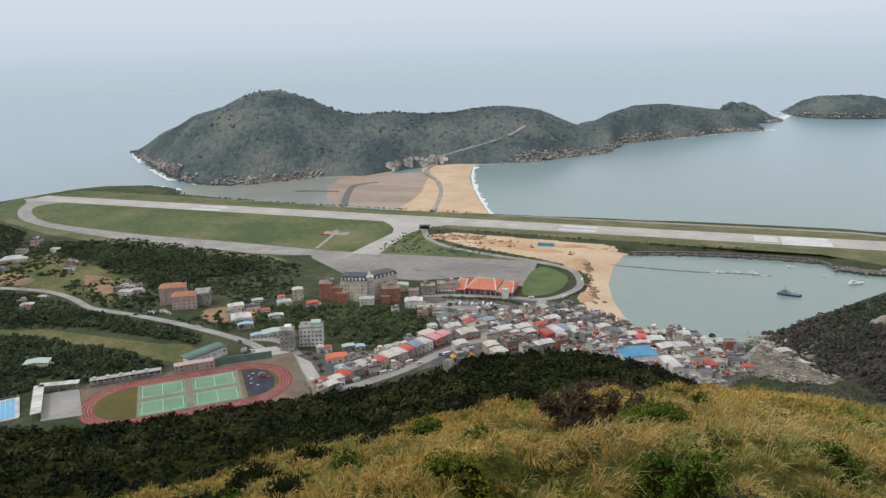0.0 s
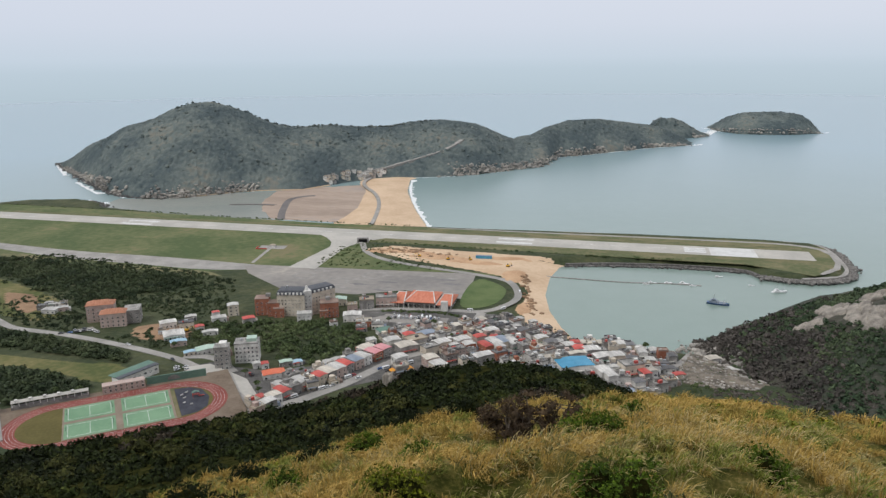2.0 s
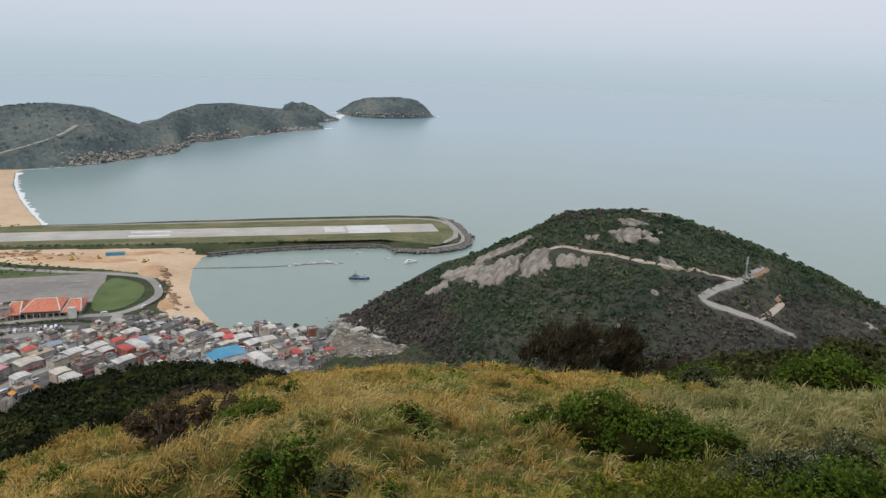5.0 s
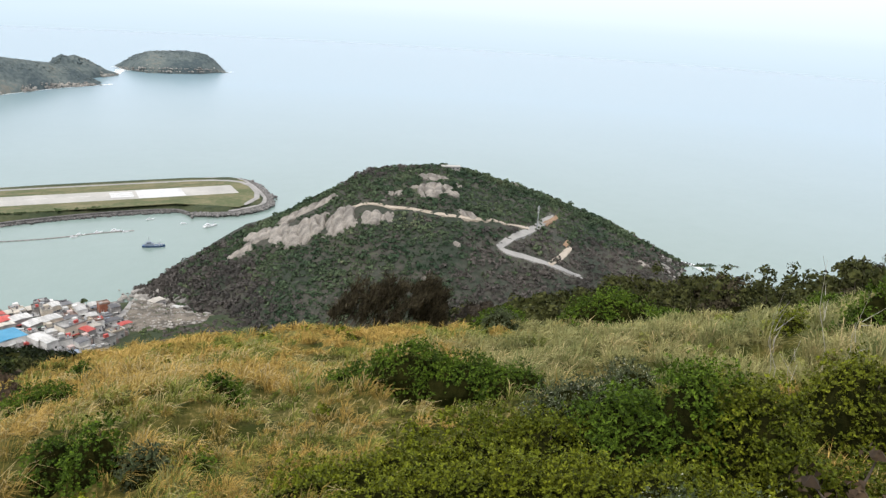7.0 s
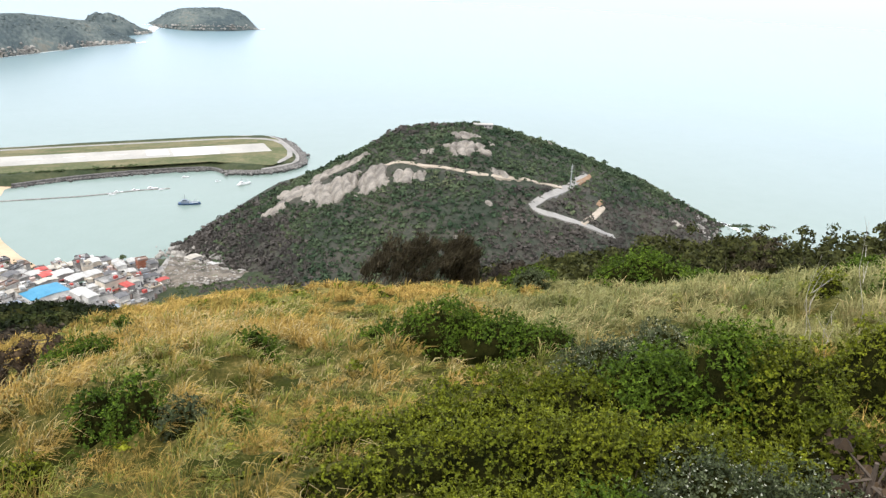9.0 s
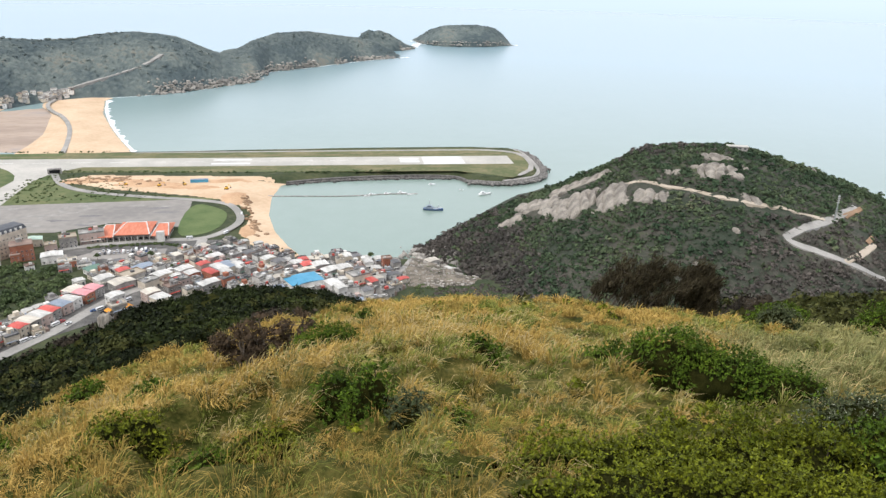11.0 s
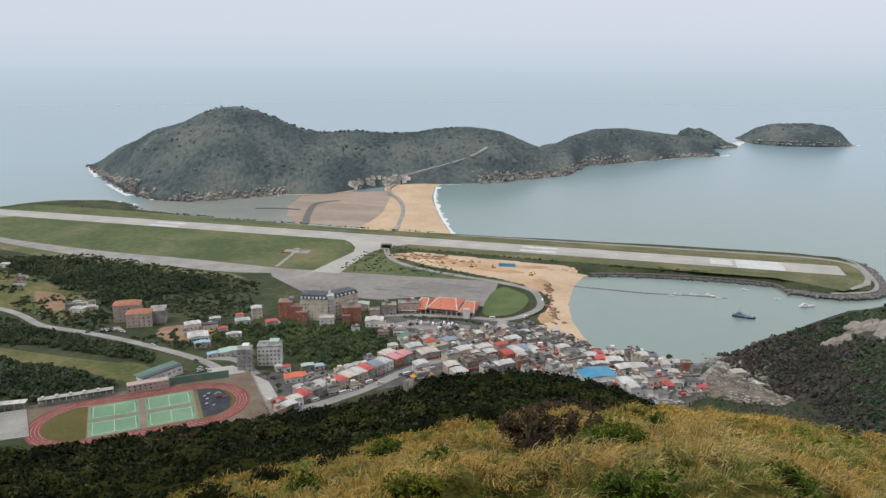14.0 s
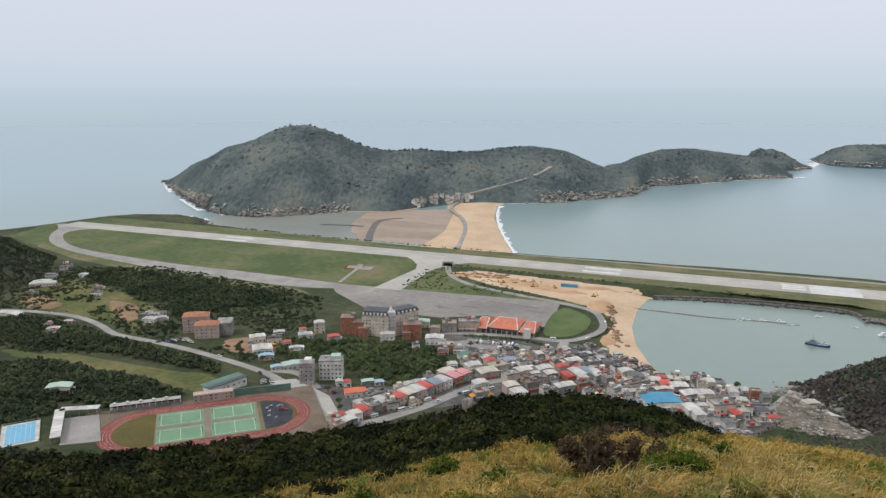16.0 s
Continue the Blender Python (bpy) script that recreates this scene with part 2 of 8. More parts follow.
# foliage
M_WOOD = mat("tree_bark", (0.07, 0.055, 0.04), (0.14, 0.11, 0.085), 1.5, 0.95, 0.5)
M_TWIG = mat("bleached_twig", (0.36, 0.33, 0.28), (0.48, 0.44, 0.38), 2.0, 0.9, 0.2)
M_TOWNLEAF = mat("town_tree_leaf", (0.046, 0.072, 0.026), (0.105, 0.135, 0.052), 0.05, 0.8, 0.0, c3=(0.19, 0.18, 0.10), island=0.35)
M_WOODLEAF = mat("wood_leaf", (0.024, 0.039, 0.017), (0.068, 0.088, 0.038), 0.03, 0.8, 0.0, c3=(0.13, 0.138, 0.07), island=0.35)
# leaf colour carries the same painted haze as the island ground
M_ISLELEAF_HAZED = mat("island_scrub_leaf", (0.090, 0.118, 0.122), (0.170, 0.198, 0.180), 0.008, 0.9, 0.0, c3=(0.21, 0.215, 0.175), island=0.12, contrast=0.18)
M_HEADLEAF = mat("headland_scrub_leaf", (0.026, 0.050, 0.025), (0.080, 0.108, 0.054), 0.026, 0.9, 0.0, c3=(0.155, 0.155, 0.09), island=0.35, contrast=0.18)
M_DEADLEAF = mat("grey_brown_scrub", (0.056, 0.051, 0.045), (0.115, 0.100, 0.086), 0.03, 0.95, 0.0, island=0.3, contrast=0.18)
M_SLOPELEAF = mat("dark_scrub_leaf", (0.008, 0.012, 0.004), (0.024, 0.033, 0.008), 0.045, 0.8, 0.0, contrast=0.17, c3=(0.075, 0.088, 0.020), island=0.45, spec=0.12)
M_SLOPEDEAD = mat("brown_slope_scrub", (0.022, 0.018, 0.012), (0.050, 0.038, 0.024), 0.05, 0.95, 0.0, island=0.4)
M_GREENBUSH = mat("bright_bush_leaf", (0.032, 0.060, 0.005), (0.096, 0.150, 0.012), 0.8, 0.75, 0.0, c3=(0.18, 0.225, 0.022), island=0.6, spec=0.12)
M_OLIVEBUSH = mat("olive_bush_leaf", (0.058, 0.074, 0.005), (0.155, 0.168, 0.010), 0.45, 0.65, 0.0, c3=(0.30, 0.295, 0.028), island=0.7, spec=0.12)
M_GREYBUSH = mat("grey_green_leaf", (0.034, 0.046, 0.018), (0.105, 0.120, 0.058), 0.8, 0.8, 0.0, c3=(0.18, 0.19, 0.11), island=0.6, spec=0.12)
M_BROWNBUSH = mat("brown_twig_leaf", (0.040, 0.026, 0.014), (0.085, 0.056, 0.030), 0.8, 0.9, 0.0, island=0.5)
M_PINE = mat("dark_pine_needle", (0.026, 0.022, 0.012), (0.075, 0.062, 0.036), 0.6, 0.9, 0.0, island=0.6, spec=0.1)
M_BLADE = mat("golden_silvergrass", (0.245, 0.180, 0.042), (0.470, 0.310, 0.085), 0.35, 0.75, 0.5, c3=(0.53, 0.40, 0.17), island=0.28, spec=0.15, detail=6.0, contrast=0.20, bscale=9.0)
M_BLADEGREEN = mat("green_grass_blade", (0.110, 0.135, 0.022), (0.255, 0.255, 0.055), 0.5, 0.75, 0.5, c3=(0.37, 0.32, 0.10), island=0.3, spec=0.15, bscale=9.0)
# thatch colour darkened to paint in the shade under the blades
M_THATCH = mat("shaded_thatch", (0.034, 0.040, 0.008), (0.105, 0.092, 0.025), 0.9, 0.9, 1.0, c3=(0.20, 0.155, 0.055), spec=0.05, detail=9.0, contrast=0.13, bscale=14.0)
M_HILLTREE = mat("olive_hill_leaf", (0.024, 0.029, 0.008), (0.072, 0.074, 0.022), 0.35, 0.85, 0.0, island=0.5, spec=0.12)
M_BLADEPALE = mat("pale_silvergrass", (0.130, 0.148, 0.048), (0.31, 0.275, 0.11), 0.25, 0.75, 0.5, c3=(0.45, 0.36, 0.18), island=0.3, spec=0.15, detail=6.0, contrast=0.24, bscale=9.0)
M_PLUME = mat("pale_grass_plume", (0.36, 0.28, 0.12), (0.47, 0.37, 0.18), 0.5, 0.9, 0.0, island=0.3)
# near-black colour standing in for the shade inside a bush
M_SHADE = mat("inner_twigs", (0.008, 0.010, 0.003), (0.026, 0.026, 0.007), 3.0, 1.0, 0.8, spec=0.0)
M_PETAL = mat("small_pale_flower", (0.36, 0.37, 0.27), (0.46, 0.47, 0.36), 2.0, 0.8, 0.0)


# ---- building blocks ----
def mesh_object(name, verts, faces, material, smooth=False, parent=None):
    me = bpy.data.meshes.new(name)
    me.from_pydata([tuple(v) for v in verts], [], faces)
    me.materials.append(material)
    if smooth:
        me.polygons.foreach_set("use_smooth", [True] * len(me.polygons))
    ob = new(name, me)
    if parent:
        ob.parent = parent
    return ob


def array_mesh(name, verts, corners, material, sides=3, smooth=False):
    """A mesh from numpy arrays: verts (n, 3), corners (m, sides)."""
    me = bpy.data.meshes.new(name)
    nv, nf = len(verts), len(corners)
    me.vertices.add(nv)
    me.vertices.foreach_set("co", np.ascontiguousarray(verts, dtype=np.float32).ravel())
    me.loops.add(nf * sides)
    me.loops.foreach_set("vertex_index", np.ascontiguousarray(corners, dtype=np.int32).ravel())
    me.polygons.add(nf)
    me.polygons.foreach_set("loop_start", np.arange(0, nf * sides, sides, dtype=np.int32))
    me.polygons.foreach_set("loop_total", np.full(nf, sides, dtype=np.int32))
    me.polygons.foreach_set("use_smooth", np.full(nf, smooth))
    me.materials.append(material)
    me.update(calc_edges=True)
    return new(name, me)


def fbm(x, y, scale, octaves=4, seed=0):
    """Value noise on arrays, about -1 to 1."""
    total, amp, norm = np.zeros_like(x), 1.0, 0.0
    for o in range(octaves):
        gx, gy = x / scale + 17.3 * (seed + o), y / scale - 9.1 * (seed + 2 * o)
        ix, iy = np.floor(gx), np.floor(gy)
        fx, fy = gx - ix, gy - iy
        fx, fy = fx * fx * (3 - 2 * fx), fy * fy * (3 - 2 * fy)

        def rnd(a, b):
            v = np.sin(a * 127.1 + b * 311.7 + seed * 7.7) * 43758.5453
            return v - np.floor(v)
        v = (rnd(ix, iy) * (1 - fx) + rnd(ix + 1, iy) * fx) * (1 - fy) + (rnd(ix, iy + 1) * (1 - fx) + rnd(ix + 1, iy + 1) * fx) * fy
        total, norm = total + amp * (2 * v - 1), norm + amp
        amp, scale = amp * 0.5, scale * 0.5
    return total / norm


def inside_distance(poly, x, y):
    """Signed distance of points to a polygon's edge, positive inside."""
    best, inside = np.full(x.shape, 1e9), np.zeros(x.shape, bool)
    for (ax, ay), (bx, by) in zip(poly, poly[1:] + poly[:1]):
        dx, dy = bx - ax, by - ay
        k = np.clip(((x - ax) * dx + (y - ay) * dy) / (dx * dx + dy * dy + 1e-9), 0, 1)
        best = np.minimum(best, np.hypot(x - ax - k * dx, y - ay - k * dy))
        with np.errstate(divide="ignore", invalid="ignore"):
            cross = ((ay > y) != (by > y)) & (x < (bx - ax) * (y - ay) / (by - ay + 1e-12) + ax)
        inside ^= cross
    return np.where(inside, best, -best)


def smooth(a, b, v):
    k = np.clip((v - a) / (b - a), 0, 1)
    return k * k * (3 - 2 * k)


def grid_faces(nu, nv):
    i = np.arange(nu * nv).reshape(nu, nv)
    return np.stack([i[:-1, :-1], i[1:, :-1], i[1:, 1:], i[:-1, 1:]], -1).reshape(-1, 4)


def land(name, poly, height, step, material, margin=12.0, skirt=-3.0):
    """A sheet of ground over a polygon; height(distance inside, x, y) gives z."""
    px, py = [p[0] for p in poly], [p[1] for p in poly]
    xs, ys = np.arange(min(px) - margin, max(px) + margin + step, step), np.arange(min(py) - margin, max(py) + margin + step, step)
    x, y = np.meshgrid(xs, ys, indexing="ij")
    sd = inside_distance(poly, x, y)
    z = np.where(sd < 0, np.maximum(height(np.zeros_like(sd), x, y) - 0.6 + sd * 0.3, skirt), height(np.maximum(sd, 0), x, y))
    faces = grid_faces(len(xs), len(ys))
    keep = sd.ravel()[faces].max(1) > -margin
    faces = faces[keep]
    used, inv = np.unique(faces, return_inverse=True)
    return array_mesh(name, np.stack([x, y, z], -1).reshape(-1, 3)[used], inv.reshape(-1, 4), material, 4, True)


def structure(ob, label, category):
    return tagged(ob, label, category, kind="structure")


def stuff(ob, label, category):
    return tagged(ob, label, category, kind="stuff")


def sheet(name, outline, z, thick, material, parent=None):
    """A flat slab with the given outline, its top at z."""
    n = len(outline)
    verts = [(x, y, z) for x, y in outline] + [(x, y, z - thick) for x, y in outline]
    faces = [list(range(n))] + [[i, i + n, (i + 1) % n + n, (i + 1) % n] for i in range(n)]
    bm = bmesh.new()
    vs = [bm.verts.new(v) for v in verts]
    for f in faces:
        bm.faces.new([vs[i] for i in f])
    bmesh.ops.triangulate(bm, faces=[f for f in bm.faces if len(f.verts) > 4])
    bmesh.ops.recalc_face_normals(bm, faces=bm.faces)
    me = bpy.data.meshes.new(name)
    bm.to_mesh(me)
    bm.free()
    me.materials.append(material)
    ob = new(name, me)
    ob.parent = parent
    return ob


def rounded(points, steps=4):
    """A closed outline with its corners rounded (Chaikin)."""
    for _ in range(steps):
        out = []
        for (ax, ay), (bx, by) in zip(points, points[1:] + points[:1]):
            out += [(0.75 * ax + 0.25 * bx, 0.75 * ay + 0.25 * by), (0.25 * ax + 0.75 * bx, 0.25 * ay + 0.75 * by)]
        points = out
    return points


def line_points(points, step):
    """An open line smoothed and sampled about every step metres."""
    for _ in range(3):
        out = [points[0]]
        for a, b in zip(points, points[1:]):
            out += [tuple(0.75 * p + 0.25 * q for p, q in zip(a, b)), tuple(0.25 * p + 0.75 * q for p, q in zip(a, b))]
        points = out + [points[-1]]
    p = np.array(points, float)
    s = np.r_[0, np.cumsum(np.linalg.norm(np.diff(p, axis=0), axis=1))]
    u = np.linspace(0, s[-1], max(2, int(s[-1] / step) + 1))
    return np.stack([np.interp(u, s, p[:, k]) for k in range(p.shape[1])], -1)


def ribbon(name, points, width, ground, lift, material, step=5.0, thick=0.6, bank=0.0):
    """A road: a strip of the given width laid on the ground."""
    p = line_points(points, step)
    t = np.gradient(p[:, :2], axis=0)
    t /= np.linalg.norm(t, axis=1, keepdims=True)
    side = np.stack([-t[:, 1], t[:, 0]], -1) * width / 2
    rows = []
    top = np.max([ground(*(p[:, :2] + side * k).T) for k in (-1, 0, 1)], axis=0) + lift
    for k, dz in ((-1.0, -thick), (-1.0, 0), (-0.3, 0.04), (0.3, 0.04), (1.0, 0), (1.0, -thick)):
        edge = ground(*(p[:, :2] + side * k).T) + lift
        rows.append(np.c_[p[:, :2] + side * k, top * (1 - bank) + edge * bank + dz])
    v = np.stack(rows, 1)
    return array_mesh(name, v.reshape(-1, 3), grid_faces(len(p), 6)[:, ::-1], material, 4)


# ---- sea ----
def make_sea():
    rings, spokes = [0] + [10 * 1.12 ** k for k in range(55)] + [4900], 512
    rings = [r for r in rings if r <= 4900]
    v = [(r * math.cos(a), r * math.sin(a), 0) for r in rings for a in [2 * math.pi * i / spokes for i in range(spokes + 1)]]
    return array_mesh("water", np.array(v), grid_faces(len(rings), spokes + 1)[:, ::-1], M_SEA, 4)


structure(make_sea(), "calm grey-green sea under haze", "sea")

# ---- low ground with the airport and the town ----
COAST = [(-1055, 810), (-1034, 854), (-1000, 960), (-962, 1005), (-911, 1020), (-883, 1030), (-829, 1014), (-802, 980), (-688, 957), (-525, 938), (-398, 938),
         (-262, 944), (0, 958), (163, 960), (227, 950), (239, 923), (241, 870), (238, 826), (225, 796), (177, 778), (140, 789), (131, 814), (55, 818), (-44, 806), (-66, 792), (-72, 748), (-70, 690), (-61, 644), (-47, 605), (-36, 582), (-10, 577), (19, 573), (58, 571), (97, 516),
         (300, 420), (300, 200), (-1200, 200), (-1300, 600)]


def plain(x, y):
    return 7 + np.maximum(0, 600 - y) * 0.03


def low_ground(sd, x, y):
    beach = smooth(-140, -90, x) * (1 - smooth(60, 100, x)) * smooth(540, 570, y) * (1 - smooth(795, 812, y))
    reach = 16 * (1 - beach) + 60 * beach
    return -0.6 + (plain(x, y) + 0.6) * smooth(0, 1, sd / reach) ** (1 - 0.3 * beach)


def ground_at(x, y):
    x, y = np.asarray(x, float), np.asarray(y, float)
    return low_ground(np.maximum(inside_distance(COAST, x, y), 0), x, y)


structure(land("ground", COAST, low_ground, 7.0, M_LOW), "low coastal ground of soil and rough grass", "ground")

# airport surfaces, each 6 to 20 cm proud of the one below
Z0 = 7.0
for outline in ([(-1010, 850), (-985, 770), (-905, 740), (-690, 690), (-440, 672), (-385, 690), (-332, 712), (-332, 925), (-400, 922), (-800, 945), (-960, 950)],
                [(-332, 834), (-60, 826), (130, 822), (190, 790), (222, 820), (226, 915), (160, 935), (-250, 925), (-332, 925)],
                [(-332, 712), (-115, 723), (-212, 744), (-262, 762), (-296, 790), (-312, 834), (-332, 834)]):
    structure(sheet("airfield_grass", outline, Z0 + 0.10, 0.6, M_VERGE if outline[0] == (-332, 834) else M_GRASS), "mown green and straw-coloured airfield grass", "grass")
structure(sheet("runway", [(-985, 898), (205, 892), (205, 852), (-985, 860)], Z0 + 0.22, 0.5, M_CONC), "pale concrete runway beside the sea", "runway")
structure(sheet("taxiway", rounded([(-1008, 872), (-985, 858), (-962, 836), (-948, 812), (-914, 776), (-873, 747), (-811, 724), (-765, 714), (-707, 702), (-631, 688), (-567, 684), (-509, 682), (-440, 677), (-384, 690), (-365, 706), (-429, 711), (-534, 717), (-593, 716), (-659, 720), (-732, 729), (-788, 736), (-845, 752), (-895, 784), (-928, 816), (-930, 838), (-908, 864), (-960, 880)], 1), Z0 + 0.18, 0.5, M_ROAD), "pale grey taxiway along the airfield", "taxiway")
structure(sheet("airfield_verge", [(-905, 760), (-873, 742), (-811, 719), (-765, 709), (-707, 697), (-631, 683), (-509, 677), (-430, 674), (-405, 660), (-510, 664), (-640, 668), (-770, 692), (-885, 732)], Z0 + 0.14, 0.6, M_VERGE), "straw-coloured verge beside the taxiway", "grass")
structure(sheet("taxiway_link", [(-353, 706), (-321, 706), (-323, 760), (-323, 800), (-317, 820), (-306, 840), (-285, 862), (-385, 862), (-364, 842), (-350, 822), (-343, 800), (-348, 752)], Z0 + 0.26, 0.5, M_CONC), "pale concrete link from apron to runway", "taxiway")
structure(sheet("apron", [(-402, 700), (-385, 708), (-329, 712), (-148, 724), (-143, 662), (-146, 640), (-205, 655), (-246, 632), (-324, 632), (-384, 676)], Z0 + 0.20, 0.5, M_APRON), "stained grey aircraft apron", "apron")

# ---- sand, mud flat and causeway ----
TOMBOLO = [(-505, 1345), (-440, 1390), (-395, 1375), (-400, 1341), (-369, 1221), (-315, 1080), (-258, 950), (-225, 925), (-400, 925), (-405, 960), (-415, 1063), (-450, 1200), (-490, 1290)]
structure(land("tombolo_beach", TOMBOLO, lambda sd, x, y: -0.15 + 4.0 * smooth(0, 60, sd) ** 0.6, 6.0, M_SAND), "broad tan sand bar between two islands", "beach")
FLAT = [(-640, 1190), (-610, 1060), (-560, 985), (-530, 930), (-330, 930), (-350, 1100), (-420, 1330), (-560, 1260)]
structure(land("tidal_flat", FLAT, lambda sd, x, y: -0.30 + 0.88 * smooth(0, 80, sd) + 0.16 * fbm(x, y, 45.0, 3, 19), 5.0, M_MUD), "wet brown tidal flat at low water", "mudflat")
BAYSAND = [(-300, 800), (-270, 822), (-180, 815), (-90, 808), (-60, 800), (-68, 748), (-66, 690), (-57, 644), (-43, 605), (-30, 578), (-60, 572), (-82, 600), (-90, 650), (-88, 690), (-105, 712), (-150, 735), (-240, 765)]
structure(land("bay_beach", BAYSAND, lambda sd, x, y: ground_at(x, y) + 0.25 + 0.2 * smooth(0, 6, sd), 4.0, M_SAND, 4.0), "tan sand beach and dug sand beside the bay", "beach")

structure(sheet("shallow_water", [(-835, 1062), (-760, 1074), (-690, 1136), (-560, 1200), (-500, 1100), (-470, 985), (-500, 940), (-690, 962), (-800, 984), (-826, 1016)], 0.04, 0.03, M_SHALLOW), "silty shallow water of the lagoon", "water")

# ---- hills, each laid out as seen from the lookout: bearing, then distances and heights ----
BEARING, RANGE = 0, 1


def hill(name, table, near_power, back, material, az_step, bumps, seed, steps=70, floor=-3.0, rough_coast=25.0, clumps=0.0):
    """A hill from rows of (bearing, distance of its near foot, distance of its crest, height of its crest)."""
    t = np.array(table, float)
    az = np.arange(t[0, 0], t[-1, 0] + az_step / 2, az_step)
    foot, crest, top = (np.interp(az, t[:, 0], t[:, k]) for k in (1, 2, 3))
    kernel = np.hanning(9) / np.hanning(9).sum()
    foot, crest, top = (np.convolve(np.pad(v, 4, mode="edge"), kernel, "valid") for v in (foot, crest, top))
    u = np.concatenate([np.linspace(-0.06, 1, steps), 1 + np.linspace(0, 1, steps // 2)[1:]])
    a, uu = np.meshgrid(np.radians(az), u, indexing="ij")
    f, c, h = foot[:, None], crest[:, None], top[:, None]
    d = np.where(uu <= 1, f + (c - f) * uu, c + (uu - 1) * back * np.clip(h / 35, 0.15, 1))
    x, y = d * np.sin(a), d * np.cos(a)
    up = np.clip(uu, 0, 1)
    k = np.where(uu <= 1, np.sin(up * math.pi / 2) ** near_power, np.cos(np.clip(uu - 1, 0, 1) * math.pi / 2))
    z = h * k + np.where(uu < 0, uu * 60, 0)
    inner = np.where(uu <= 1, np.clip(uu * (1.03 - up) * 4, 0, 1), 0.4)
    z += bumps * inner * fbm(x, y, 120.0, 5, seed) + bumps * 0.35 * inner * fbm(x, y, 25.0, 3, seed + 3)
    if clumps:
        z += clumps * np.clip(inner * 4, 0, 1) * (2.4 * (0.5 - np.abs(fbm(x, y, 9.0, 2, seed + 7))) + 1.3 * (0.5 - np.abs(fbm(x, y, 3.6, 2, seed + 9))))
    z = np.where(uu > 1, z - (uu - 1) * 7, z)
    z = np.where(uu >= 1.99, floor, z)
    verts = np.stack([x, y, np.maximum(z, floor)], -1).reshape(-1, 3)
    ob = array_mesh(name, verts, grid_faces(len(az), len(u)), material, 4, True)

    def at(bearing, along):
        """The place on the near face at a bearing, along 0 (foot) to 1 (crest)."""
        i, j = (bearing - az[0]) / az_step, np.interp(along, u, np.arange(len(u)))
        i, j = np.clip(np.round(i).astype(int), 0, len(az) - 1), np.clip(np.round(j).astype(int), 0, len(u) - 1)
        return verts.reshape(len(az), len(u), 3)[i, j]
    return ob, at


def crest_row(bearing, foot, crest, dip):
    """A row of a hill's table; dip: the degrees by which its crest lies under the lookout's level."""
    return (bearing, foot, crest, 225 - crest * math.tan(radians(dip)))


ISLAND = [crest_row(*r) for r in (
    (-41.6, 1850, 1870, 6.9), (-40.7, 1669, 1800, 6.5), (-39.6, 1524, 1740, 5.8), (-38.6, 1417, 1700, 5.3), (-37.4, 1352, 1680, 4.6), (-35.2, 1315, 1650, 4.0), (-34, 1315, 1640, 3.4), (-32.7, 1320, 1630, 3.05), (-31.3, 1330, 1620, 2.95), (-29.8, 1338, 1610, 3.35), (-28.5, 1339, 1600, 3.95), (-26.8, 1335, 1600, 4.75),
    (-25.1, 1330, 1600, 5.0), (-22.9, 1370, 1620, 4.9), (-20.3, 1417, 1640, 5.1), (-18.1, 1430, 1660, 5.1), (-16.8, 1436, 1670, 4.85), (-14.2, 1442, 1680, 4.65), (-11.6, 1465, 1680, 4.95), (-10.4, 1495, 1680, 5.45), (-9.1, 1520, 1680, 6.05), (-8.4, 1540, 1720, 6.4), (-7.2, 1560, 1740, 7.6))]
island, island_at = hill("ground_island", ISLAND, 0.85, 330, M_ISLE_HAZED, 0.07, 9, 3, 130, -3.0, 25.0, 2.3)
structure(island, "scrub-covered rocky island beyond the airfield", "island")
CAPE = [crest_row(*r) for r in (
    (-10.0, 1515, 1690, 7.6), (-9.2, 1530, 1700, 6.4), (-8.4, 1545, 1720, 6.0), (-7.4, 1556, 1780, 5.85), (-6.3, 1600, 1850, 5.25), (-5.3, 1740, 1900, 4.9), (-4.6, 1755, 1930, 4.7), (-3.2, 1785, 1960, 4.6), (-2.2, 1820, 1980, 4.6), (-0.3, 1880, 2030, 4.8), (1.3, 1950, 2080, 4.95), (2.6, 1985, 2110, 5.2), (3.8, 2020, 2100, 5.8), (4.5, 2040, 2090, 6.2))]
cape, cape_at = hill("ground_cape", CAPE, 0.8, 240, M_ISLE_HAZED, 0.05, 6, 8, 90, -3.0, 25.0, 2.0)
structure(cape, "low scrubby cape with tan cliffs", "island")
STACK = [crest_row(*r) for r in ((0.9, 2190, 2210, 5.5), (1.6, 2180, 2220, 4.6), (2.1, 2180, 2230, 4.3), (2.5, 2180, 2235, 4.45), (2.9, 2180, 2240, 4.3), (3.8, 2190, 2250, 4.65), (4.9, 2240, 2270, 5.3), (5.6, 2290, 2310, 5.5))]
stack, stack_at = hill("ground_sea_stack", STACK, 0.7, 90, M_ISLE_HAZED, 0.05, 5, 11, 30)
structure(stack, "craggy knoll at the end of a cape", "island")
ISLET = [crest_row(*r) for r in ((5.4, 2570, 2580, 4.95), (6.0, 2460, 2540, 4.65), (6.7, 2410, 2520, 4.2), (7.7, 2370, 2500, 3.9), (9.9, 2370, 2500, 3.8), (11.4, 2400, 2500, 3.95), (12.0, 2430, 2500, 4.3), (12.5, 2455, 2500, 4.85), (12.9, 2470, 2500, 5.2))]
islet, islet_at = hill("ground_islet", ISLET, 0.55, 130, M_ISLE_HAZED, 0.05, 4, 14, 30)
structure(islet, "flat-topped grassy islet with cliffs", "island")
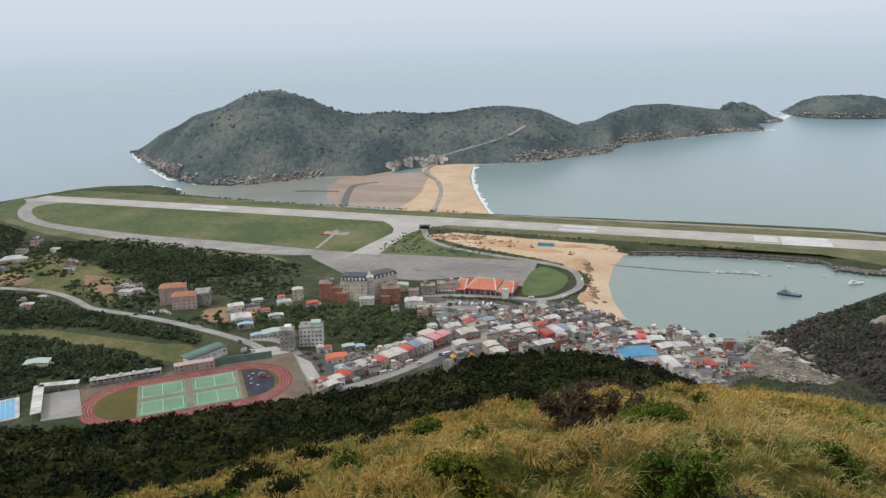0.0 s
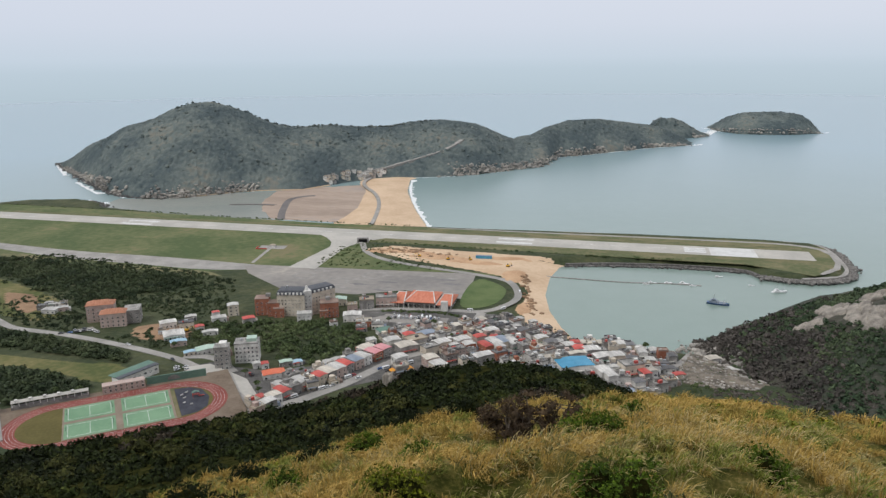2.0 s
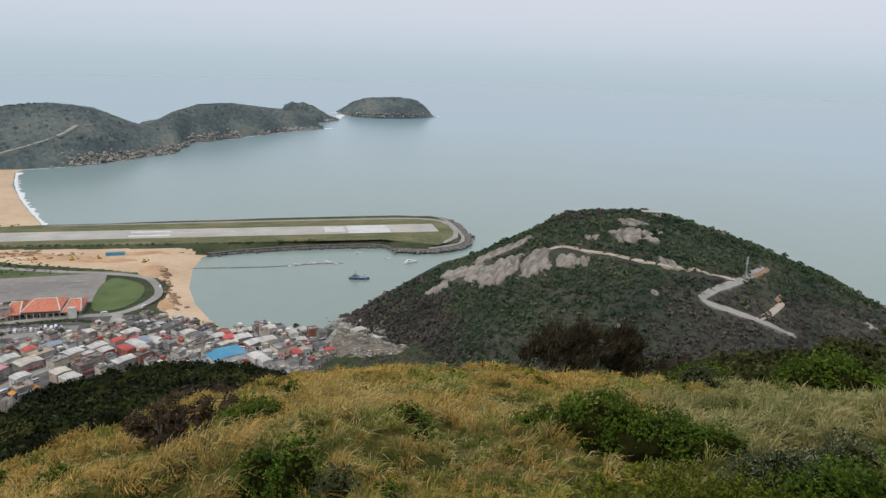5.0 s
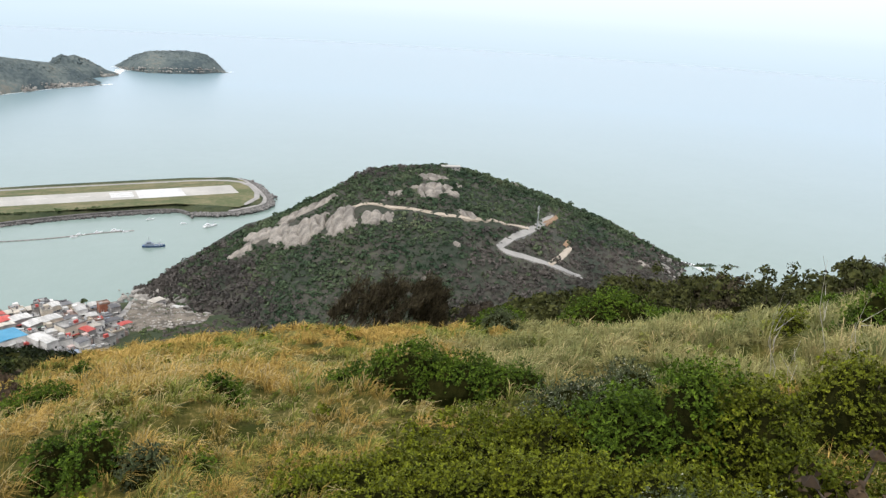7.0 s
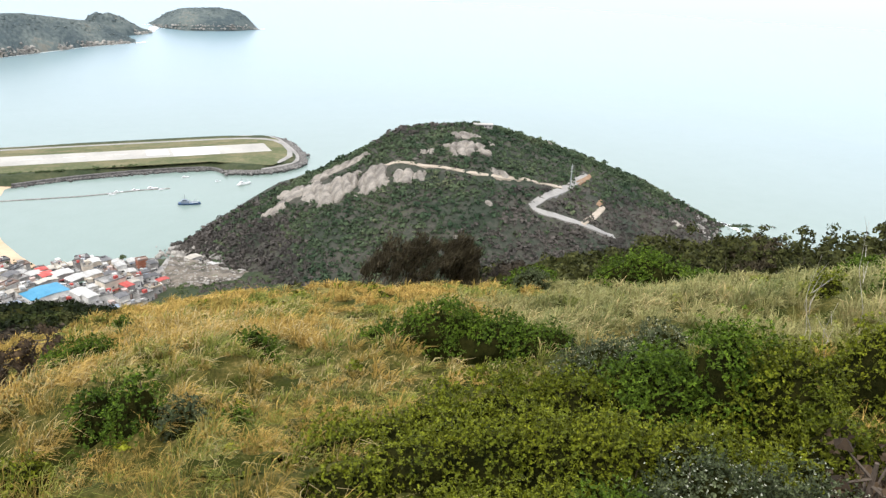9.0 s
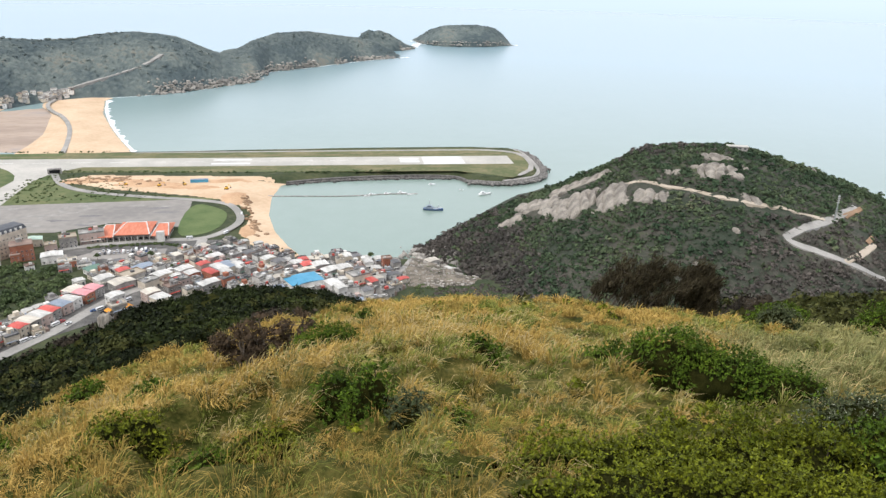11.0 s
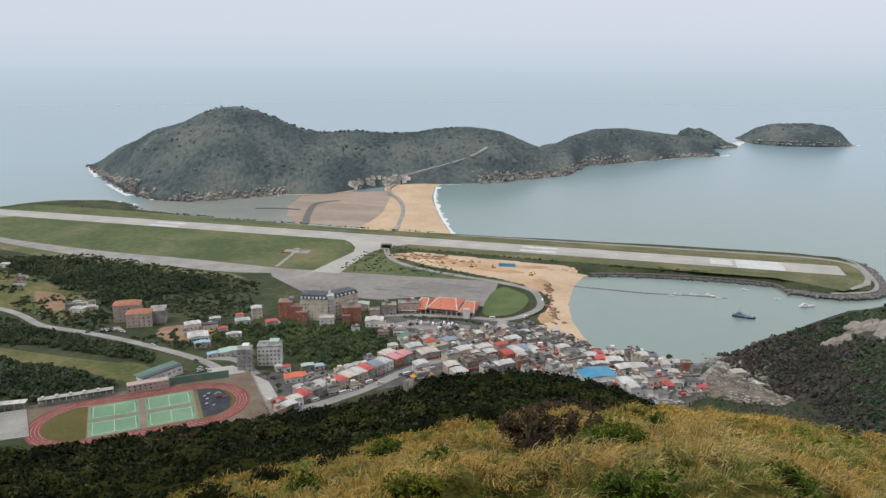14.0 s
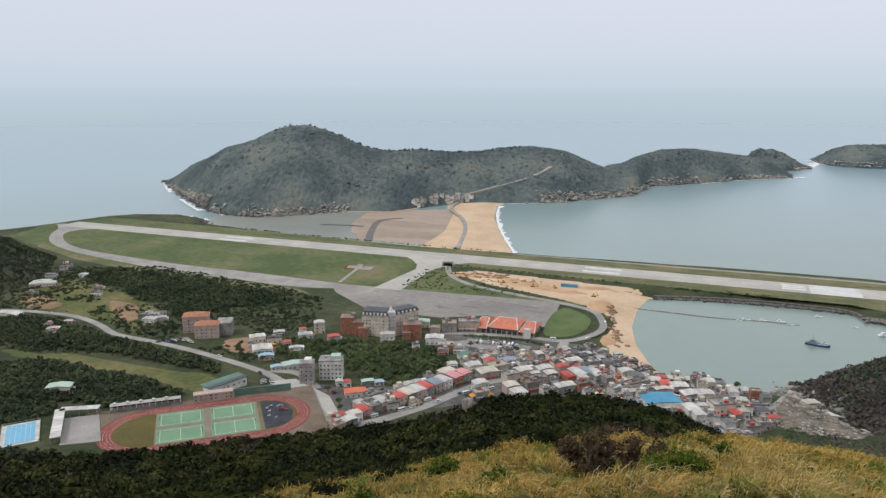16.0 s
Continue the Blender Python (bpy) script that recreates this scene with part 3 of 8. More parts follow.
HEAD = [crest_row(*r) for r in (
    (5.6, 585, 590, 20.8), (6.4, 575, 594, 20.8), (9.1, 520, 602, 19.5), (12.9, 470, 610, 17.75), (16, 440, 618, 16.3), (18.2, 425, 622, 15.2), (20.9, 415, 627, 13.75), (23.4, 405, 632, 12.3), (26, 400, 640, 11.9), (29.5, 395, 645, 11.6), (32.3, 390, 652, 12.15), (36, 385, 668, 13.1), (39.2, 380, 685, 14.0), (42, 380, 700, 14.9), (44.1, 380, 712, 15.6), (46.8, 400, 725, 16.4), (49.3, 420, 740, 17.3), (51, 450, 755, 18.0), (52.5, 470, 760, 18.4))]
headland, head_at = hill("ground_headland", HEAD, 0.9, 160, M_HEAD, 0.14, 7, 21, 120, -3.0, 25.0, 1.0)


def head_z(x, y):
    """Height of the headland's near face."""
    x, y = np.asarray(x, float), np.asarray(y, float)
    t, az, d = np.array(HEAD), np.degrees(np.arctan2(x, y)), np.hypot(x, y)
    foot, crest, top = (np.interp(az, t[:, 0], t[:, k]) for k in (1, 2, 3))
    u = np.clip((d - foot) / (crest - foot), 0, 1)
    inner = np.clip(u * (1.03 - u) * 4, 0, 1)
    return top * np.sin(u * math.pi / 2) ** 0.9 + 7 * inner * fbm(x, y, 120.0, 5, 21) + 2.45 * inner * fbm(x, y, 25.0, 3, 24)


structure(headland, "dark scrub headland with granite slabs", "hill")

# ---- the lookout's own slope ----
GRASS_EDGE = [(-75, 27), (-60, 29), (-48, 30.2), (-41, 30.6), (-34, 29.8), (-28.5, 29.2), (-22.6, 28.3), (-16.3, 27.5), (-9.2, 26.5), (-4.6, 25.7), (1.9, 24.9), (8, 24.5), (15, 24.3), (23, 24.2), (33, 23.6), (38, 22.9), (47, 21.6), (55, 19.3), (60, 17.2), (75, 13)]
SCRUB_EDGE = [(-75, 21), (-54, 23.9), (-50.7, 24.5), (-47.4, 25.2), (-43, 25.7), (-37.8, 25.7), (-31.5, 25.7), (-27.8, 25.4), (-24, 25.3), (-20.7, 24.8), (-18.8, 24.0), (-15.6, 23.3), (-11, 22.9), (-6, 22.9), (-2.5, 23.4), (0, 24.2), (1.8, 24.7), (6, 25.1), (17, 25.2), (26, 24.0), (33, 21.6), (37, 20.4), (44, 18.9), (50, 18.0), (60, 16.2), (75, 12)]


def slope_height(az, d):
    """Ground height round the lookout, at a bearing in degrees and a distance."""
    ga, gd = np.array(GRASS_EDGE, float).T
    sa, sdp = np.array(SCRUB_EDGE, float).T
    g, s = np.interp(az, ga, gd) + 1.0, np.interp(az, sa, sdp) + 0.6
    s = np.maximum(s, g - 6.5)
    right = smooth(20, 36, az)
    d1 = 74 + 6 * np.sin(az * 0.13)
    d2 = (1 - right) * 0.80 * 212 / np.tan(np.radians(s)) + right * 165
    near = np.interp(d, [0, 3, 6, 10], [0, 1, 1, 1])
    dips = [(0.01, np.full_like(g, 60.0)), (4.8, np.full_like(g, 50.0)), (9.6, np.maximum(40.5, g + 5)), (22, g + 4.6), (42, g + 1.6), (1.0 * d1, g)]
    hollow = np.maximum(g, s) + 1.8 + 1.2 * (1 - right)
    dips += [(d1 * 1.25, g + 1.5), (d1 * 1.7, hollow), (0.55 * d2 + 0.45 * d1 * 1.7, np.maximum(s + 1.6, 0) + 0.4 * (1 - right)), (d2, s)]
    dip, prev_d, prev = np.full_like(g, 60.0), None, None
    for dd, val in dips:
        dd = dd + np.zeros_like(g)
        if prev is None:
            dip = val + 0 * g
        else:
            k = smooth(0, 1, (d - prev_d) / (dd - prev_d))
            dip = np.where(d >= prev_d, prev * (1 - k) + val * k, dip)
        prev_d, prev = dd, val
    drop = d * np.tan(np.radians(np.clip(dip, 5, 70))) + 1.7 * (1 - smooth(0, 5, d))
    z2 = 225 - d2 * np.tan(np.radians(s))
    beyond = z2 - (d - d2) * (0.62 - 0.05 * right) - 0.0006 * (d - d2) ** 2
    z = np.where(d > d2, beyond, 225 - drop)
    return z


def make_slope():
    az = np.concatenate([np.arange(-180, -78, 3.0), np.arange(-78, 78, 0.75), np.arange(78, 180.5, 3.0)])
    d = np.concatenate([np.linspace(0.25, 100, 100), 100 * (520 / 100) ** np.linspace(0, 1, 90)[1:]])
    a, dd = np.meshgrid(az, d, indexing="ij")
    x, y = dd * np.sin(np.radians(a)), dd * np.cos(np.radians(a))
    z = slope_z(x, y)
    z = np.where(z < 2, -3, z)
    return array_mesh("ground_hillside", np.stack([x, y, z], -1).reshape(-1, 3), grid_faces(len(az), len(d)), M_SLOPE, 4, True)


def slope_z(x, y):
    az, d = np.degrees(np.arctan2(x, y)), np.hypot(x, y)
    front = slope_height(np.clip(az, -75, 75), d)
    back = 223.3 + 0.12 * d - 0.0009 * d * d
    k = smooth(75, 120, np.abs(az))
    z = front * (1 - k) + back * k
    rough = smooth(5, 20, d)
    return z + rough * (0.55 * fbm(x, y, 11.0, 3, 31) + smooth(80, 160, d) * 2.0 * fbm(x, y, 45.0, 4, 33))


structure(sheet("ground_lookout", [(0.5 * math.cos(a), 0.5 * math.sin(a)) for a in np.linspace(0, 6.283, 17)[:-1]], 222.95, 0.6, M_SLOPE), "patch of soil at the lookout", "ground")
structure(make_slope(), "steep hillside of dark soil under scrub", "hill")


# ---- things: common pieces ----
def thing(name, at, rot, label, category, group=""):
    ob = new(name)
    ob.empty_display_size = 0.5
    ob.matrix_world = pose(*at, 0, 0, rot)
    return tagged(ob, label, category, group)


def part(name, bm, material, parent, label="", at=None, rot=0):
    """Links a bmesh as one mesh object under a thing or a part."""
    bmesh.ops.recalc_face_normals(bm, faces=bm.faces)
    me = bpy.data.meshes.new(name)
    bm.to_mesh(me)
    bm.free()
    for m in material if isinstance(material, (list, tuple)) else [material]:
        me.materials.append(m)
    return shared(name, me, parent, label, at, rot)


def shared(name, me, parent, label="", at=None, rot=0):
    ob = new(name, me)
    ob.parent = parent
    if at:
        ob.matrix_local = pose(*at, 0, 0, rot)
    return tagged(ob, label) if label else ob


def box(bm, x0, x1, y0, y1, z0, z1, mat_index=0, taper=0.0):
    v = [bm.verts.new((x, y, z)) for z, k in ((z0, 0), (z1, taper)) for x, y in ((x0 + k, y0 + k), (x1 - k, y0 + k), (x1 - k, y1 - k), (x0 + k, y1 - k))]
    for f in ((3, 2, 1, 0), (4, 5, 6, 7), (0, 1, 5, 4), (1, 2, 6, 5), (2, 3, 7, 6), (3, 0, 4, 7)):
        bm.faces.new([v[i] for i in f]).material_index = mat_index
    return bm


def boxes(*dims):
    bm = bmesh.new()
    for d in dims:
        box(bm, *d)
    return bm


def tube(bm, points, radius, sides=6, end=None):
    """A tapered round bar along points."""
    rings = []
    n = len(points)
    for i, p in enumerate(points):
        a, b = Vector(points[max(0, i - 1)]), Vector(points[min(n - 1, i + 1)])
        q = (b - a).to_track_quat("Z", "Y")
        r = radius + ((end if end is not None else radius) - radius) * i / max(1, n - 1)
        rings.append([bm.verts.new(Vector(p) + q @ Vector((r * math.cos(2 * math.pi * k / sides), r * math.sin(2 * math.pi * k / sides), 0))) for k in range(sides)])
    for a, b in zip(rings, rings[1:]):
        for k in range(sides):
            bm.faces.new((a[k], a[(k + 1) % sides], b[(k + 1) % sides], b[k]))
    bm.faces.new(rings[0][::-1])
    bm.faces.new(rings[-1])
    return bm


def gable(bm, w, d, z, rise, over=0.3, thick=0.16, panels=1):
    """A pitched roof shell, ridge along y, in one or more lengths of sheet."""
    hw, hd = w / 2 + over, d / 2 + over
    for p in range(panels):
        lift = 0.03 * (p % 2)
        prof = [(-hw, z - 0.15), (0, z + rise), (hw, z - 0.15), (hw, z - 0.15 + thick + lift), (0, z + rise + thick + lift), (-hw, z - 0.15 + thick + lift)]
        rows = [[bm.verts.new((x, -hd + 2 * hd * q / panels, zz)) for x, zz in prof] for q in (p, p + 1)]
        for i in range(6):
            j = (i + 1) % 6
            bm.faces.new((rows[0][i], rows[0][j], rows[1][j], rows[1][i]))
        for r in rows:
            bm.faces.new((r[0], r[1], r[4], r[5]))
            bm.faces.new((r[1], r[2], r[3], r[4]))
    return bm


def window_mesh(w, h):
    """A framed window in one piece: a proud frame round a recessed pane."""
    bm = bmesh.new()
    loops = [[bm.verts.new((x * (w / 2 - k), y, k + (h - 2 * k) * t)) for x, t in ((-1, 0), (1, 0), (1, 1), (-1, 1))] for k, y in ((0, 0.05), (0, -0.07), (0.09, -0.07), (0.09, 0.0))]
    for a, b in zip(loops, loops[1:]):
        for i in range(4):
            bm.faces.new((a[i], a[(i + 1) % 4], b[(i + 1) % 4], b[i]))
    bm.faces.new(loops[3]).material_index = 1
    bmesh.ops.recalc_face_normals(bm, faces=bm.faces)
    me = bpy.data.meshes.new("window")
    bm.to_mesh(me)
    bm.free()
    me.materials.append(M_PLASTER)
    me.materials.append(M_GLASS)
    return me


WINDOW, WIDE_WINDOW, SHOP = window_mesh(1.4, 1.5), window_mesh(2.2, 1.5), window_mesh(3.0, 2.3)


def windows(parent, w, d, h, base=0.9, storey=3.1, mesh=None, gap=3.2, faces="fblr"):
    """Rows of windows on the outer faces of a block w x d x h centred on its parent."""
    mesh = mesh or WINDOW
    for s in range(max(1, int((h - 0.6) // storey))):
        z = s * storey + base
        for side, length, off, rot in (("f", w, -d / 2, 0), ("b", w, d / 2, 180), ("l", d, -w / 2, -90), ("r", d, w / 2, 90)):
            if side not in faces:
                continue
            n = max(1, int(length / gap))
            for i in range(n):
                k = (i + 0.5) * length / n - length / 2
                at = (k, off, z) if side in "fb" else (off, k, z)
                shared("window", mesh, parent, "", at, rot)


def house(x, y, w, d, h, rot, roof, rng, group="houses of the town"):
    wall_mat = rng.choices([M_PLASTER, M_CREAM, M_GREYWALL, M_PINKTILE, M_BRICK], (5, 3, 4, 2, 1))[0]
    wall_word = {"white_plaster": "white plaster", "cream_render": "cream", "grey_cement": "grey cement", "pinkish_tile": "pinkish tiled", "red_brick": "red brick"}[wall_mat.name]
    z = float(ground_at(x, y))
    roof_word = roof.replace("_", "-")
    metal = roof in ("white", "red", "orange", "pink", "blue", "sky", "blue_grey", "green", "mint") or (roof in ("cream", "dark") and rng.random() < 0.5)
    storeys = max(1, round(h / 3.1))
    e = thing("house", (x, y, z), rot + rng.uniform(-4, 4), f"{wall_word} town house of {storeys} storeys with {roof_word} {'sheet' if metal else 'flat'} roof", "house", group)
    part("wall", boxes((-w / 2, w / 2, -d / 2, d / 2, -2.5, h)), wall_mat, e)
    if metal:
        part("roof", gable(bmesh.new(), w, d, h, w * rng.uniform(0.02, 0.065), 0.3, 0.16, max(1, int(d / 3.2))), ROOFS[roof], e)
        if rng.random() < 0.4:
            part("gutter", boxes((-w / 2 - 0.7, -w / 2 - 0.5, -d / 2 - 0.4, d / 2 + 0.4, h - 0.45, h - 0.2)), M_STEEL, e)
    else:
        bm = boxes((-w / 2, w / 2, -d / 2, d / 2, h, h + 0.12))
        for a in ((-w / 2 - 0.1, w / 2 + 0.1, -d / 2 - 0.1, -d / 2 + 0.15), (-w / 2 - 0.1, w / 2 + 0.1, d / 2 - 0.15, d / 2 + 0.1), (-w / 2 - 0.1, -w / 2 + 0.15, -d / 2 + 0.15, d / 2 - 0.15), (w / 2 - 0.15, w / 2 + 0.1, -d / 2 + 0.15, d / 2 - 0.15)):
            box(bm, *a, h - 0.1, h + 0.9)
        part("roof", bm, ROOFS[roof], e)
        if w > 6 and rng.random() < 0.6:
            sx = rng.uniform(-w / 4, w / 4)
            part("stair_hut", boxes((sx - 1.6, sx + 1.6, d / 2 - 3.6, d / 2 - 0.4, h + 0.12, h + 2.6)), wall_mat, e)
        if rng.random() < 0.6:
            tx, ty = rng.uniform(-w / 3, w / 3), rng.uniform(-d / 3, 0)
            part("water_tank", tube(bmesh.new(), [(tx, ty, h + 0.12), (tx, ty, h + 1.7), (tx, ty, h + 1.9)], 0.65, 10, 0.6), M_STEEL, e, "shiny steel water tank")
    if not metal:
        for k in range(rng.choice([1, 2, 3])):
            bx, by, bs, bh = rng.uniform(-w / 2 + 1.2, w / 2 - 1.2), rng.uniform(-d / 2 + 1.2, d / 2 - 1.2), rng.uniform(0.5, 1.5), rng.uniform(0.8, 2.2)
            part("roof_box", boxes((bx - bs, bx + bs, by - bs * 0.7, by + bs * 0.7, h + 0.1, h + bh)), rng.choice([M_PLASTER, M_GREYWALL, ROOFS["white"], ROOFS["dark"], ROOFS["red"], M_STEEL]), e)
    if rng.random() < 0.35:
        lw = rng.uniform(1.5, 2.6)
        part("lean_to", boxes((w / 2, w / 2 + lw, -d / 2 + 0.6, d / 2 - 1.0, -1.5, min(2.8, h - 0.6))), ROOFS[rng.choice(["white", "grey", "dark", "cream", "brown", "blue_grey"])], e)
    windows(e, w, d, h, faces="flr" if w * d > 80 else "fl")
    part("door", boxes((w / 2 - 2.0, w / 2 - 1.0, -d / 2 - 0.06, -d / 2, 0, 2.1)), M_DARKSTEEL, e)
    if rng.random() < 0.5:
        part("awning", boxes((-w / 2, w / 2 - 2.2, -d / 2 - 1.3, -d / 2, 2.75, 2.87)), ROOFS[rng.choice(["red", "white", "blue_grey", "green", "cream"])], e)
    return e


# scattered growth and stones, joined into one mesh a kind
def card_clumps(name, centres, radii, cards, size, material, seed, squash=0.8, core=0.72, up=0.25, far=True, loose=0.55):
    """Leafy clumps: cards of foliage round a rough core."""
    rs = np.random.RandomState(seed)
    n = len(centres)
    k = n * cards
    own = np.repeat(np.arange(n), cards)
    v = rs.normal(size=(k, 3))
    v[:, 2] = np.abs(v[:, 2]) * 1.0 - up
    v /= np.linalg.norm(v, axis=1, keepdims=True)
    lump = 0.8 + 0.25 * np.sin(v[:, 0] * 4 + own) * np.cos(v[:, 1] * 5 + own * 1.7) + rs.uniform(-0.12, 0.12, k)
    r = radii[own]
    c = centres[own] + v * (r * lump)[:, None] * (1, 1, squash)
    nrm = v + rs.normal(size=(k, 3)) * loose
    nrm /= np.linalg.norm(nrm, axis=1, keepdims=True)
    t = np.cross(nrm, rs.normal(size=(k, 3)))
    t /= np.linalg.norm(t, axis=1, keepdims=True)
    b = np.cross(nrm, t)
    s = (r * size * rs.uniform(0.6, 1.4, k))[:, None]
    if far:
        quad = np.stack([c - t * s - b * s * 0.55, c - t * s * 0.5 + b * s * 0.9, c + t * s * 1.15], 1).reshape(-1, 3)
        tris = np.arange(k * 3).reshape(-1, 3)
    else:
        quad = np.stack([c - t * s, c - b * s * 0.6 + nrm * s * 0.15, c + t * s * 1.1, c + b * s * 0.6 + nrm * s * 0.15], 1).reshape(-1, 3)
        corners = np.arange(k * 4).reshape(-1, 4)
        tris = np.concatenate([corners[:, [0, 1, 2]], corners[:, [0, 2, 3]]])
    if core:
        cv = np.array([(1, 0, 0), (0, 1, 0), (-1, 0, 0), (0, -1, 0), (0, 0, 1.0)])
        cf = np.array([(0, 1, 4), (1, 2, 4), (2, 3, 4), (3, 0, 4)])
        cv = cv * core
        allv = (centres[:, None] + cv[None] * radii[:, None, None] * (1, 1, squash)).reshape(-1, 3)
        allf = (cf[None] + (np.arange(n) * len(cv))[:, None, None]).reshape(-1, 3) + len(quad)
        quad, tris = np.concatenate([quad, allv]), np.concatenate([tris, allf])
    return array_mesh(name, quad, tris, material, 3, False)


def stone_template(sub, seed=0, jitter=0.18):
    bm = bmesh.new()
    bmesh.ops.create_icosphere(bm, subdivisions=sub + 1, radius=1)
    rs = np.random.RandomState(seed)
    v = np.array([p.co[:] for p in bm.verts])
    f = np.array([[q.index for q in p.verts] for p in bm.faces])
    bm.free()
    return v * (1 + jitter * rs.uniform(-1, 1, (len(v), 1))), f


def stones(name, centres, radii, material, seed, sub=0, squash=0.7, smooth_shade=False):
    """Angular stones, each turned and stretched, in one mesh."""
    rs = np.random.RandomState(seed)
    vs, fs, base = [], [], 0
    temps = [stone_template(sub, i, 0.28) for i in range(5)]
    for i in range(5):
        pick = np.arange(i, len(centres), 5)
        v, f = temps[i]
        a = rs.uniform(0, 6.283, len(pick))
        st = rs.uniform(0.65, 1.35, (len(pick), 3)) * (1, 1, squash)
        p = v[None] * st[:, None]
        x = p[:, :, 0] * np.cos(a)[:, None] - p[:, :, 1] * np.sin(a)[:, None]
        y = p[:, :, 0] * np.sin(a)[:, None] + p[:, :, 1] * np.cos(a)[:, None]
        p = np.stack([x, y, p[:, :, 2]], -1) * radii[pick][:, None, None] + centres[pick][:, None]
        vs.append(p.reshape(-1, 3))
        fs.append((f[None] + (np.arange(len(pick)) * len(v))[:, None, None]).reshape(-1, 3) + base)
        base += len(pick) * len(v)
    return array_mesh(name, np.concatenate(vs), np.concatenate(fs), material, 3, smooth_shade)


def in_polygon(poly, n, seed, keep=None):
    """About n random places in a polygon."""
    rs = np.random.RandomState(seed)
    p = np.array(poly, float)
    x, y = rs.uniform(p[:, 0].min(), p[:, 0].max(), n * 4), rs.uniform(p[:, 1].min(), p[:, 1].max(), n * 4)
    ok = inside_distance(poly, x, y) > 0
    if keep is not None:
        ok &= keep(x, y)
    return x[ok][:n], y[ok][:n]


def along_line(points, n, spread, seed):
    rs = np.random.RandomState(seed)
    p = line_points(points, 1.0)
    i = rs.randint(0, len(p), n)
    return p[i] + np.c_[rs.normal(size=(n, 2)) * spread, np.zeros((n, p.shape[1] - 2))]


# ---- airport ----
def marking(name, x0, x1, y0, y1, parent=None):
    ob = sheet(name, [(x0, y0), (x1, y0), (x1, y1), (x0, y1)], Z0 + 0.25, 0.02, M_PAINT)
    return structure(ob, "white painted runway marking", "marking")


for x0, x1 in ((-682, -634), (-152, -108)):
    marking("runway_marking", x0, x1, 880, 887)
    marking("runway_marking", x0, x1, 862, 869)
for k in range(10):
    marking("runway_marking", 102, 142, 854.5 + 3.7 * k, 857.2 + 3.7 * k)
for k in range(3):
    marking("runway_marking", 68, 92, 863 + 8 * k, 869 + 8 * k)
for k in range(24):
    marking("runway_marking", -940 + 42 * k, -918 + 42 * k, 875.4, 876.4)
structure(sheet("runway_threshold", [(96, 853), (146, 853), (146, 891), (96, 891)], Z0 + 0.236, 0.02, mat("pale_new_concrete", (0.52, 0.51, 0.49), (0.64, 0.63, 0.61), 0.05, 0.85, 0.05)), "pale resurfaced concrete at the runway end", "runway")
for y0, y1 in ((901, 909), (840, 848)):
    structure(sheet("runway_verge", [(-300 if y0 < 900 else -900, y0), (200, y0), (200, y1), (-300 if y0 < 900 else -900, y1)], Z0 + 0.14, 0.3, M_DRYGRASS), "straw-coloured verge along the runway", "grass")
structure(sheet("perimeter_road", rounded([(200, 795), (228, 830), (231, 900), (205, 925), (150, 930), (-250, 926), (-250, 921), (150, 924), (200, 919), (225, 897), (222, 833), (196, 800)], 1), Z0 + 0.24, 0.4, M_ROAD), "concrete road round the runway end", "road")
structure(ribbon("sea_wall_ledge", [(-240, 937, 0), (0, 951, 0), (160, 952, 0), (222, 944, 0), (231, 920, 0), (233, 870, 0), (230, 828, 0), (219, 801, 0), (178, 786, 0)], 5, lambda x, y: 0 * x + 4.2, 0.4, M_ROAD, 6, 4), "pale stone ledge above the sea wall", "sea wall")
structure(ribbon("bay_sea_wall", [(-62, 799), (-20, 812), (55, 822), (128, 818), (138, 797)], 4, lambda x, y: 0 * x + 2.6, 0.4, M_RIPRAP, 5, 4), "dark stone sea wall along the bay", "sea wall")
SOUTH_GREEN = [(-148, 716), (-114, 690), (-106, 668), (-110, 632), (-126, 615), (-146, 618)]
structure(sheet("airfield_lawn", rounded(SOUTH_GREEN, 2), Z0 + 0.3, 0.6, mat("lush_lawn", (0.075, 0.115, 0.04), (0.12, 0.155, 0.06), 0.06, 0.95, 0.2)), "lush green lawn beside the apron", "grass")
for x, y in ((-281, 668), (-322, 681), (-251, 697)):
    ring = [(x + 13 * math.cos(a), y + 13 * math.sin(a)) for a in np.linspace(0, 6.283, 33)[:-1]]
    structure(sheet("helipad", ring, Z0 + 0.232, 0.03, M_FADED), "worn pale circle painted on the apron", "marking")
    structure(sheet("helipad_centre", [(x + 9 * math.cos(a), y + 9 * math.sin(a)) for a in np.linspace(0, 6.283, 25)[:-1]], Z0 + 0.25, 0.02, M_APRON), "stained grey centre of a helipad", "marking")
rs = np.random.RandomState(4)
for k in range(16):
    x, y = rs.uniform(-330, -160), rs.uniform(645, 715)
    pts = [(x + rs.uniform(5, 14) * math.cos(a), y + rs.uniform(2, 4) * math.sin(a)) for a in np.linspace(0, 6.283, 11)[:-1]]
    structure(sheet("apron_patch", pts, Z0 + 0.206 + 0.001 * k, 0.02, M_FADED if k % 3 else M_ASPH), "worn concrete patch on the apron", "marking")
ground_installation = thing("equipment_hut", (-410, 783, Z0 + 0.1), 10, "low white equipment hut on a paved pad amid grass", "hut")
part("pad", boxes((-16, 16, -8, 8, 0, 0.15)), M_ROAD, ground_installation)
part("wall", boxes((-3.5, 3.5, -2.5, 2.5, 0.15, 3.0)), M_PLASTER, ground_installation)
part("roof", gable(bmesh.new(), 7, 5, 3.0, 0.6), ROOFS["tan"], ground_installation)
